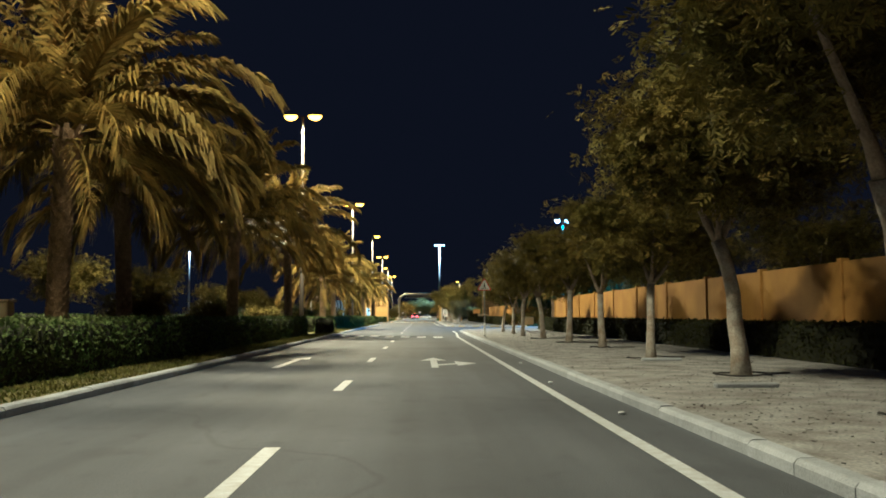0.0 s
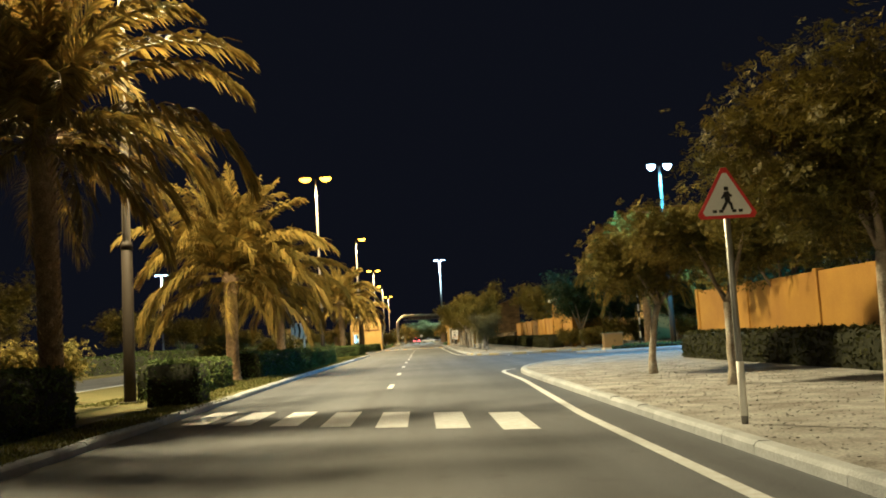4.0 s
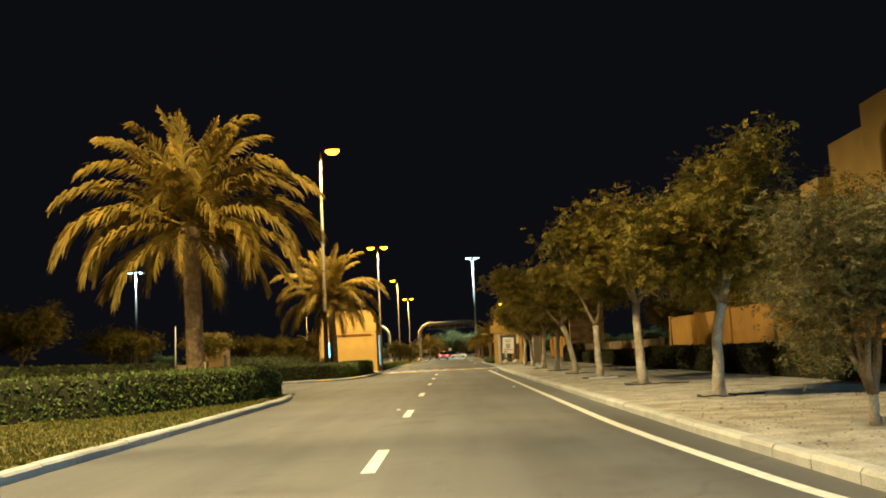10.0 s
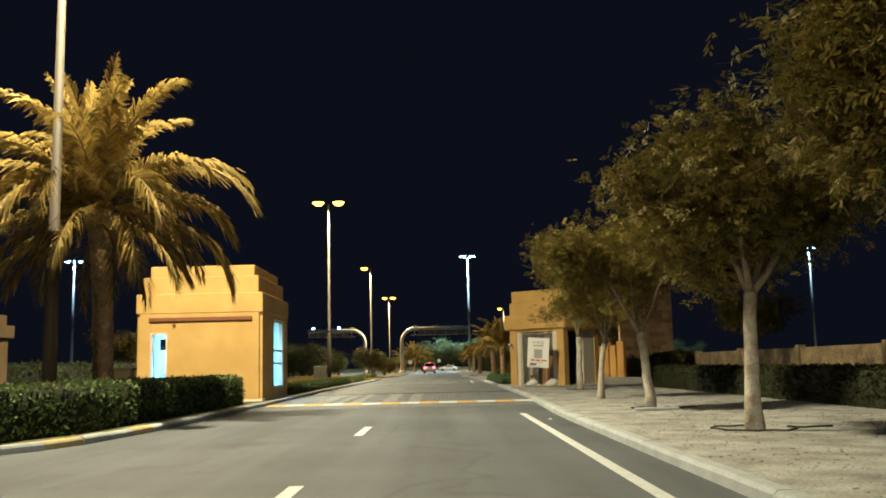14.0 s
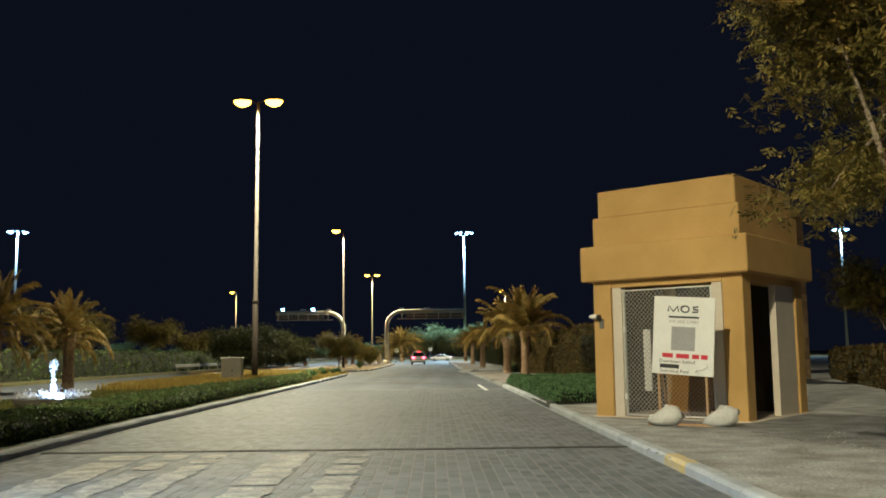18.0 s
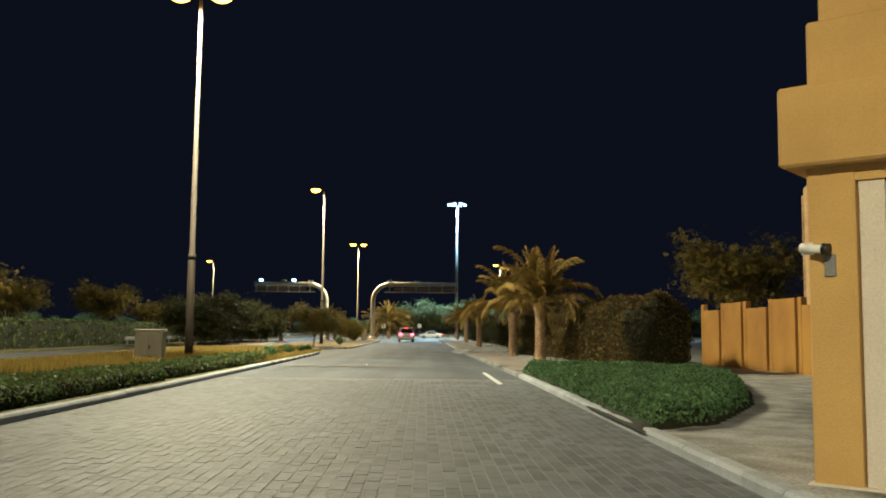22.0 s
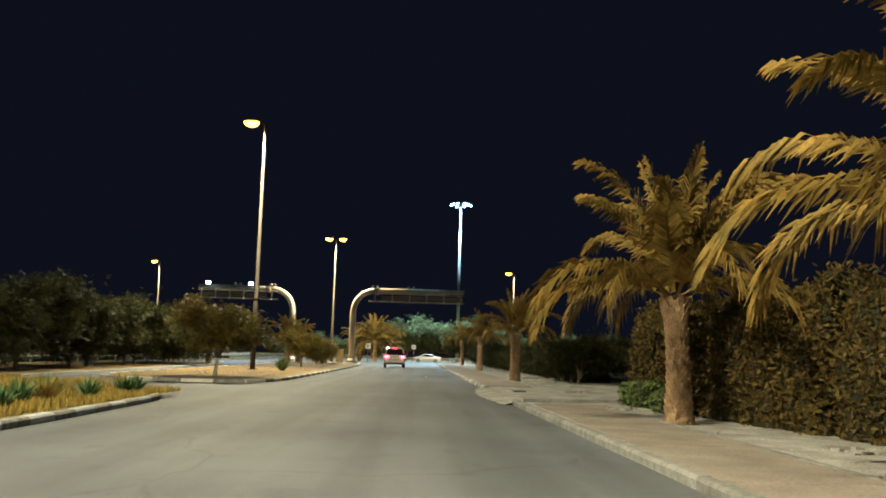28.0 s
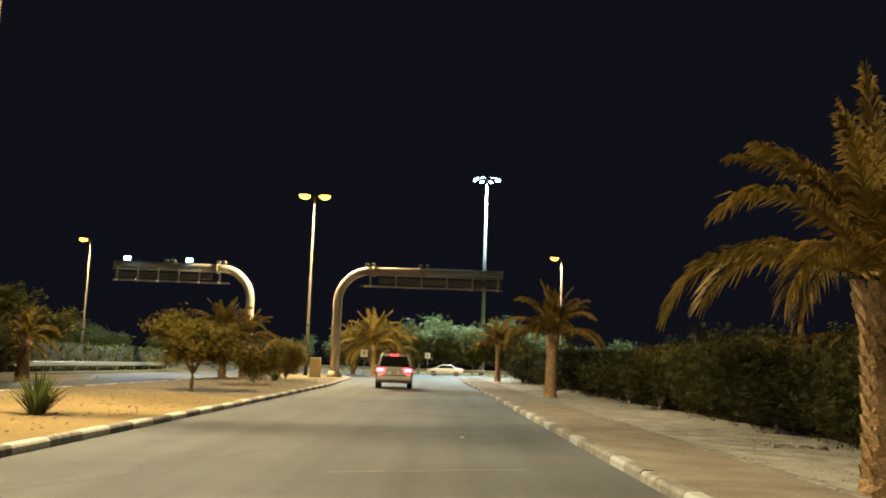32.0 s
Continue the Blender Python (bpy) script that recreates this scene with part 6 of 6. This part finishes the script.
# lit garden fountain on the far side of the island
fountain = thing("fountain", "small floodlit fountain basin with a white water jet", "fountain", at=(-10.0, 190.6, VERGE_Z))
part("basin", MB().tube([(0, 0, 0), (0, 0, 0.3)], [0.85, 1.0], 22), DARK_CONCRETE, fountain)
def droplets(points, sizes):
    mb = MB()
    for (x, y, z), c in zip(points, sizes):
        mb.add([(x + c, y, z), (x - c, y, z), (x, y + c, z), (x, y - c, z), (x, y, z + c * 1.4), (x, y, z - c * 1.4)],
               [(0, 2, 4), (2, 1, 4), (1, 3, 4), (3, 0, 4), (2, 0, 5), (1, 2, 5), (3, 1, 5), (0, 3, 5)])
    return mb


rs = np.random.RandomState(21)
jet = [(rs.normal(0, 0.035 * (1.2 - t)), rs.normal(0, 0.035 * (1.2 - t)), 0.3 + 0.95 * t) for t in rs.rand(170)]
jet += [(rs.normal(0, 0.06), rs.normal(0, 0.06), 1.2 + rs.normal(0, 0.07)) for _ in range(40)]
part("water_jet", droplets(jet, rs.uniform(0.012, 0.035, len(jet))), WHITE, fountain, "white water jet")
splash = [(r * math.cos(a), r * math.sin(a), 0.34 + abs(rs.normal(0, 0.07))) for r, a in zip(0.95 * np.sqrt(rs.rand(420)), rs.uniform(0, 6.283, 420))]
part("spray", droplets(splash, rs.uniform(0.01, 0.03, len(splash))), WHITE, fountain, "white splashing foam")
part("basin_lamp", MB().tube([(0.3, -0.3, 0.3), (0.3, -0.3, 0.36)], 0.1, 10), mat("basin_lamp_glow", (0.85, 0.95, 1.0), emit=20), fountain, "underwater lamp")
spot("fountain_lamp", (-10.0 + 0.35, 190.6 - 0.6, VERGE_Z + 0.35), (-10.0, 190.6, 0.9), (0.9, 0.96, 1.0), 110, cone=120, soft=0.05)


# ---- overhead gantries ----
def gantry(x, y, sgn, reach, label):
    top = thing("overhead_gantry", label, "gantry", at=(x, y, 0.05), group="gantries")
    h, r = 8.75, 2.6
    arc = [(0, 0, 0), (0, 0, 3.0), (0, 0, h - r)] + [(sgn * (r - r * math.cos(a)), 0, h - r + r * math.sin(a)) for a in np.linspace(0.12, math.pi / 2, 12)] + [(sgn * reach, 0, h + 0.1)]
    part("post", MB().tube(arc, [0.36] * 3 + [0.35] * 12 + [0.26], 16), GANTRY, top, "curved tubular mast and beam")
    part("foot", MB().tube([(0, 0, 0), (0, 0, 0.55)], [0.62, 0.5], 16), TRIM, top)
    part("flange", MB().tube([(sgn * (r + 0.2), 0, h), (sgn * (r + 0.36), 0, h)], 0.46, 16), GANTRY, top)
    part("lower_rail", MB().box((sgn * (reach + 1.8) / 2, -0.15, h - 1.25), (reach - 1.8, 0.12, 0.14), 0.02), GANTRY, top)
    part("upper_rail", MB().box((sgn * (reach + 1.8) / 2, -0.35, h - 0.35), (reach - 1.8, 0.1, 0.1), 0.02), GANTRY, top)
    for k in range(6):
        px = sgn * (2.6 + (reach - 3.0) * k / 5)
        part("hanger", MB().box((px, -0.3, h - 0.75), (0.12, 0.12, 1.25), 0.015), GANTRY, top)
        part("bracket", MB().box((px, -0.55, h - 1.28), (0.1, 0.6, 0.08), 0.01), GANTRY, top)
    part("panel_back", MB().box((sgn * (reach + 3.2) / 2, 0.1, h - 0.78), (reach - 3.4, 0.06, 0.5), 0.01), mat("sign_back", (0.2, 0.17, 0.13), 0.7, 0.1, 2, 30, 0.1), top, "brown back of the sign panel")
    for px in (2.3, 2.8, 6.6, 7.2):
        cm = part("camera_unit", MB().box((sgn * px, -0.1, h + 0.52), (0.3, 0.5, 0.2), 0.03), STEEL, top)
        part("bracket", MB().tube([(sgn * px, -0.1, h + 0.3), (sgn * px, -0.1, h + 0.45)], 0.03, 6), STEEL, cm)
    return top


gantry(-7.8, 319.5, 1, 13.4, "curved overhead gantry arching above the road")
left_gantry = gantry(-15.4, 321.8, -1, 11.6, "curved overhead gantry above the far lane with floodlights")
for px in (-5.2, -10.4):
    fl = part("floodlight", MB().box((px, -0.3, 9.3), (0.6, 0.3, 0.4), 0.03), STEEL, left_gantry)
    part("lens", MB().box((px, -0.47, 9.3), (0.5, 0.04, 0.32), 0.01), LENS_C, fl, "glowing white lens")
    spot("gantry_floodlight", (-15.4 + px, 321.2, 9.3), (-15.4 + px, 306, 0), COOL, 1500, cone=110)

rail = thing("guard_rail", "long steel guard rail along the crossing road", "guard rail")
part("beam", MB().box((-10, 377.5, 0.62), (240, 0.08, 0.3), 0.03), STEEL, rail)
for k in range(60):
    part("post", MB().box((-128 + 4 * k, 377.6, 0.35), (0.1, 0.1, 0.75), 0.0), STEEL, rail)
side_rail = thing("guard_rail", "steel guard rail along the far verge", "guard rail")
part("beam", MB().box((-24.0, 296, 0.62), (0.08, 90, 0.3), 0.03), STEEL, side_rail)
for k in range(23):
    part("post", MB().box((-24.1, 252 + 4 * k, 0.35), (0.1, 0.1, 0.75), 0.0), STEEL, side_rail)


# ---- vehicles ----
def wheel(parent, x, y, r, w):
    ty = part("wheel", MB().tube([(x - w / 2, y, r), (x - w / 2 + 0.03, y, r), (x + w / 2 - 0.03, y, r), (x + w / 2, y, r)], [r * 0.9, r, r, r * 0.9], 24), TYRE, parent)
    part("rim", MB().tube([(x - w / 2 - 0.005, y, r), (x + w / 2 + 0.005, y, r)], r * 0.62, 18), STEEL, ty)


def car_body(sections, n=5):
    """Loft of cross sections (y, half width low, half width belt, z low, z belt, z top, half width top)."""
    mb, rows = MB(), []
    for y, wl, wb, zl, zb, zt, wt in sections:
        rows.append([(-wl * 0.9, y, zl), (-wl, y, zl + 0.12), (-wb, y, (zl + zb) / 2 + 0.1), (-wb * 0.985, y, zb), (-wt, y, zt - 0.05), (-wt * 0.8, y, zt), (wt * 0.8, y, zt), (wt, y, zt - 0.05), (wb * 0.985, y, zb), (wb, y, (zl + zb) / 2 + 0.1), (wl, y, zl + 0.12), (wl * 0.9, y, zl)])
    m = len(rows[0])
    mb.add([p for r in rows for p in r], [(i * m + k, i * m + (k + 1) % m, (i + 1) * m + (k + 1) % m, (i + 1) * m + k) for i in range(len(rows) - 1) for k in range(m)], True)
    k = len(mb.v) - len(rows) * m
    mb.f += [tuple(k + j for j in range(m)), tuple(k + (len(rows) - 1) * m + j for j in reversed(range(m)))]
    mb.s += [False, False]
    return mb


def suv(x, y, rz):
    top = thing("suv", "silver sport utility vehicle with red tail lights glowing", "car", at=(x, y, 0), rz=rz)
    part("body", car_body([(0, 0.86, 0.92, 0.45, 1.12, 1.16, 0.86), (0.08, 0.94, 0.99, 0.38, 1.15, 1.42, 0.86), (0.22, 0.97, 1.0, 0.34, 1.17, 1.82, 0.76), (0.6, 0.98, 1.01, 0.3, 1.17, 1.90, 0.78), (1.8, 0.98, 1.01, 0.3, 1.14, 1.92, 0.80), (3.0, 0.98, 1.0, 0.3, 1.12, 1.86, 0.78),
                           (3.7, 0.98, 1.0, 0.3, 1.1, 1.35, 0.82), (4.0, 0.97, 0.99, 0.3, 1.08, 1.16, 0.86), (4.9, 0.94, 0.96, 0.34, 0.98, 1.04, 0.82), (5.1, 0.8, 0.86, 0.45, 0.8, 0.84, 0.7)]), CARPAINT, top)
    part("rear_window", MB().add([(-0.80, -0.005, 1.2), (0.80, -0.005, 1.2), (0.68, 0.175, 1.77), (-0.68, 0.175, 1.77)], [(0, 1, 2, 3)]), GLASS, top, "dark tinted rear window")
    for s in (-1, 1):
        part("side_window", MB().add([(s * 1.0, 0.5, 1.2), (s * 0.99, 3.6, 1.16), (s * 0.83, 3.0, 1.78), (s * 0.82, 0.6, 1.8)], [(0, 1, 2, 3)]), GLASS, top)
        tl = part("tail_light", MB().box((s * 0.74, 0.0, 1.02), (0.46, 0.1, 0.2), 0.03), LENS_R, top, "glowing red tail light")
        part("lamp_core", MB().box((s * 0.76, -0.052, 1.05), (0.34, 0.02, 0.05), 0.005).box((s * 0.76, -0.052, 0.97), (0.34, 0.02, 0.04), 0.005), LENS_RW, tl)
        part("reflector", MB().box((s * 0.66, -0.01, 0.52), (0.26, 0.06, 0.06), 0.01), WHITE, top)
        part("mirror", MB().box((s * 1.1, 3.35, 1.2), (0.22, 0.14, 0.2), 0.04), CARPAINT, top)
        part("roof_rail", MB().tube([(s * 0.68, 0.5, 1.9), (s * 0.68, 0.7, 1.97), (s * 0.7, 2.8, 1.95), (s * 0.7, 3.0, 1.88)], 0.025, 6), STEEL, top)
        for wy in (1.05, 4.1):
            wheel(top, s * 0.88, wy, 0.4, 0.26)
            part("wheel_arch", MB().tube([(s * 1.0, wy + 0.5 * math.cos(a), 0.4 + 0.5 * math.sin(a)) for a in np.linspace(0, math.pi, 11)], 0.03, 6), CARPAINT, top)
    part("high_brake_light", MB().box((0, 0.16, 1.84), (0.42, 0.06, 0.035), 0.01), LENS_R, top, "glowing brake light")
    part("bumper", MB().box((0, 0.02, 0.62), (1.9, 0.22, 0.34), 0.06), CARPAINT, top)
    part("chrome_strip", MB().box((0, -0.03, 1.0), (1.0, 0.04, 0.05), 0.01), STEEL, top)
    part("bumper_strip", MB().box((0, -0.095, 0.74), (1.3, 0.02, 0.05), 0.005), DARK, top)
    pl = part("number_plate", MB().box((0, -0.045, 0.88), (0.52, 0.02, 0.15), 0.005), WHITE, top)
    part("bar", MB().box((0, -0.058, 0.88), (0.38, 0.004, 0.06)), BLACK, pl)
    return top


suv(-2.0, 296.0, 2)


def sedan(x, y, rz):
    top = thing("sedan", "white sedan car crossing at the junction", "car", at=(x, y, 0), rz=rz)
    part("body", car_body([(0, 0.76, 0.82, 0.4, 0.86, 0.9, 0.7), (0.1, 0.86, 0.9, 0.3, 0.92, 0.98, 0.76), (0.9, 0.88, 0.91, 0.25, 0.94, 1.02, 0.74), (1.5, 0.88, 0.91, 0.25, 0.94, 1.38, 0.62), (2.7, 0.88, 0.91, 0.25, 0.92, 1.42, 0.62), (3.5, 0.88, 0.9, 0.25, 0.9, 0.98, 0.74),
                           (4.5, 0.82, 0.86, 0.3, 0.74, 0.8, 0.68), (4.6, 0.7, 0.76, 0.4, 0.62, 0.66, 0.6)]), WHITE, top)
    for s in (-1, 1):
        part("side_window", MB().add([(s * 0.9, 1.0, 0.98), (s * 0.9, 3.3, 0.96), (s * 0.68, 2.7, 1.34), (s * 0.67, 1.5, 1.33)], [(0, 1, 2, 3)]), GLASS, top)
        for wy in (0.85, 3.7):
            wheel(top, s * 0.8, wy, 0.32, 0.22)
        part("tail_light", MB().box((s * 0.66, 0.0, 0.8), (0.3, 0.08, 0.12), 0.02), LENS_R, top)
    return top


sedan(4.0, 361.0, 88)


# ---- loose stones and rubble on the verges ----
def stones(name, x0, x1, y0, y1, count, s0, s1, seed, label):
    rg = np.random.RandomState(seed)
    base = np.array([(i, j, k) for i in (-1, 1) for j in (-1, 1) for k in (-1, 1)], float)
    quad = np.array([(0, 1, 3, 2), (4, 6, 7, 5), (0, 4, 5, 1), (2, 3, 7, 6), (1, 5, 7, 3)])
    vs, fs = [], []
    for k in range(count):
        s = rg.uniform(s0, s1) * np.array((1, rg.uniform(0.6, 1.2), rg.uniform(0.35, 0.7)))
        a = rg.uniform(0, 6.283)
        v = base * s * rg.uniform(0.7, 1.2, (8, 3))
        c, sn = math.cos(a), math.sin(a)
        v = np.stack([v[:, 0] * c - v[:, 1] * sn, v[:, 0] * sn + v[:, 1] * c, v[:, 2]], axis=1) + np.array((rg.uniform(x0, x1), rg.uniform(y0, y1), VERGE_Z + s[2] * 0.3))
        fs.append(quad + 8 * k)
        vs.append(v)
    return solid(name, np_mesh(name, np.concatenate(vs), np.concatenate(fs), SAND), None, label, "gravel", kind="stuff")


stones("gravel", 3.2, 8.6, 4, 72, 9000, 0.006, 0.018, 1, "loose pale gravel and stones on the sandy verge")
stones("gravel", 3.2, 8.8, 100, 182, 9000, 0.006, 0.018, 2, "loose pale gravel and stones on the sandy verge")
stones("gravel", 4.9, 7.2, 208, 300, 5000, 0.006, 0.018, 3, "loose pale grit on the sandy pavement")
stones("gravel", -12, -6.3, 248, 315, 2200, 0.008, 0.03, 4, "loose grit on the sandy island")
for i, (x, y) in enumerate([(6.9, 222.5), (6.6, 223.4), (7.1, 248.6), (6.0, 243.4), (6.7, 263.0), (5.2, 232.4), (5.7, 232.7)]):
    stones("rubble_heap", x - 0.5, x + 0.5, y - 0.35, y + 0.35, 26, 0.03, 0.09, 20 + i, "small heap of broken pale rubble")
for i, (x, y, w) in enumerate([(5.1, 14.6, 0), (6.0, 22.9, 1), (5.2, 147.3, 0), (5.0, 159.2, 1), (4.9, 131.5, 0)]):
    solid("tree_pit_edging", MB().box((x, y, VERGE_Z + 0.03), (1.0, 0.16, 0.08), 0.02), KERB, "loose concrete edging piece beside a tree", "edging", group="edging pieces")
# Dark plates stand in for a broken kerb's hole and a debris patch.
for x, y, w in ((3.35, 212.6, 0.4), (3.75, 242.5, 0.42)):
    solid("manhole_cover", MB().box((x, y, VERGE_Z + 0.012), (w, 0.7, 0.05), 0.01), DARK, "dark plate standing in for a kerb hole or debris patch", "manhole cover")


# ---- footpath beside the right kerb beyond the gate ----
PATHING = mat("weathered_path_paving", (0.25, 0.225, 0.205), 0.9, 0.25, 1.1, 22, 0.6, second=(0.17, 0.15, 0.135))
for i, (y0, y1, w) in enumerate([(209.0, 234.6, 1.75), (247.2, 337.0, 1.7)]):
    foot = thing("footpath_%d" % (i + 1), "dull brown paved footpath strewn with sand beside the kerb", "footpath", kind="structure")
    rows = int((y1 - y0) / 1.2)
    for k in range(rows):
        y = y0 + 1.2 * (k + 0.5)
        x = 3.42 - 0.0044 * (y - 209) if y < 240 else 3.14 - 0.0012 * (y - 247)
        part("slab", MB().box((x + w / 2 - 0.12, y, VERGE_Z + random.uniform(0.004, 0.012)), (w, 1.185, 0.03), 0.006), PATHING, foot)
    for k in range(rows):
        y = y0 + 1.2 * (k + 0.5)
        x = 3.42 - 0.0044 * (y - 209) if y < 240 else 3.14 - 0.0012 * (y - 247)
        part("edging_stone", MB().box((x + w - 0.05, y, VERGE_Z + 0.012), (0.1, 1.17, 0.04), 0.01), KERB_O, foot)
cross = thing("cross_kerb", "kerb row crossing the verge at the sandy gap", "kerb", kind="structure")
for k in range(5):
    part("kerb_stone", MB().box((3.4 + 0.72 * k, 235.2 + 0.28 * k, VERGE_Z + 0.03), (0.7, 0.15, 0.12), 0.015), KERB_O, cross)
spill = MB()
rs = np.random.RandomState(12)
ys = np.linspace(235.7, 247.4, 40)
outer = [2.25 + 0.35 * abs(2 * (i / 39) - 1) ** 2 + 0.05 * math.sin(1.7 * i) + rs.uniform(-0.03, 0.03) for i in range(40)]
vs = [(x, y, 0.006) for x, y in zip(outer, ys)] + [(0.5 * x + 1.6, y, 0.1) for x, y in zip(outer, ys)] + [(3.5, y, VERGE_Z + 0.012) for y in ys]
spill.add(vs, [(j * 40 + i, (j + 1) * 40 + i, (j + 1) * 40 + i + 1, j * 40 + i + 1) for j in range(2) for i in range(39)], True)
solid("sand_spill", spill, SAND, "pale sand sloping over the kerb onto the asphalt", "sand", kind="structure")


# ---- block paving of the gate road, laid last ----
PW, PL = 0.15, 0.25
bed = solid("paved_road", MB().prism([(-6.2, 166.5), (3.5, 166.5), (3.5, 205), (-6.2, 205)], -0.02, 0.0045), JOINT, "grey concrete block paving through the gate", "paved road", kind="structure")
one = MB()
hx, hy, c = PW / 2 - 0.004, PL / 2 - 0.004, 0.006
one.add([(-hx, -hy, -0.01), (hx, -hy, -0.01), (hx, hy, -0.01), (-hx, hy, -0.01), (-hx + c, -hy + c, 0.008), (hx - c, -hy + c, 0.008), (hx - c, hy - c, 0.008), (-hx + c, hy - c, 0.008)], [(0, 1, 5, 4), (1, 2, 6, 5), (2, 3, 7, 6), (3, 0, 4, 7), (4, 5, 6, 7)])
PAVER_MESH = one.mesh("paver", PAVER)
base_v, base_f = np.array(one.v), np.array(one.f)
rg = np.random.RandomState(9)
allv, allf, count, n = [], [], 0, 0
for i in range(int(9.4 / PW)):
    x = -6.05 + PW * (i + 0.5)
    for j in range(int(38.2 / PL)):
        y = 166.56 + PL * (j + 0.5) + (i % 2) * PL / 2
        dz = rg.uniform(-0.003, 0.002)
        if 188.0 < y < 190.6 and -3.0 < x < 2.5 and count < 300:
            part("paver", PAVER_MESH, None, bed, m=pose(x, y, dz))
            count += 1
            continue
        allv.append(base_v + np.array((x, y, dz)))
        allf.append(base_f + 8 * n)
        n += 1
rest = np_mesh("paver_field", np.concatenate(allv), np.concatenate(allf), PAVER)
tagged(part("paver_field", rest, None, bed), "grey concrete pavers in running bond", kind="stuff")
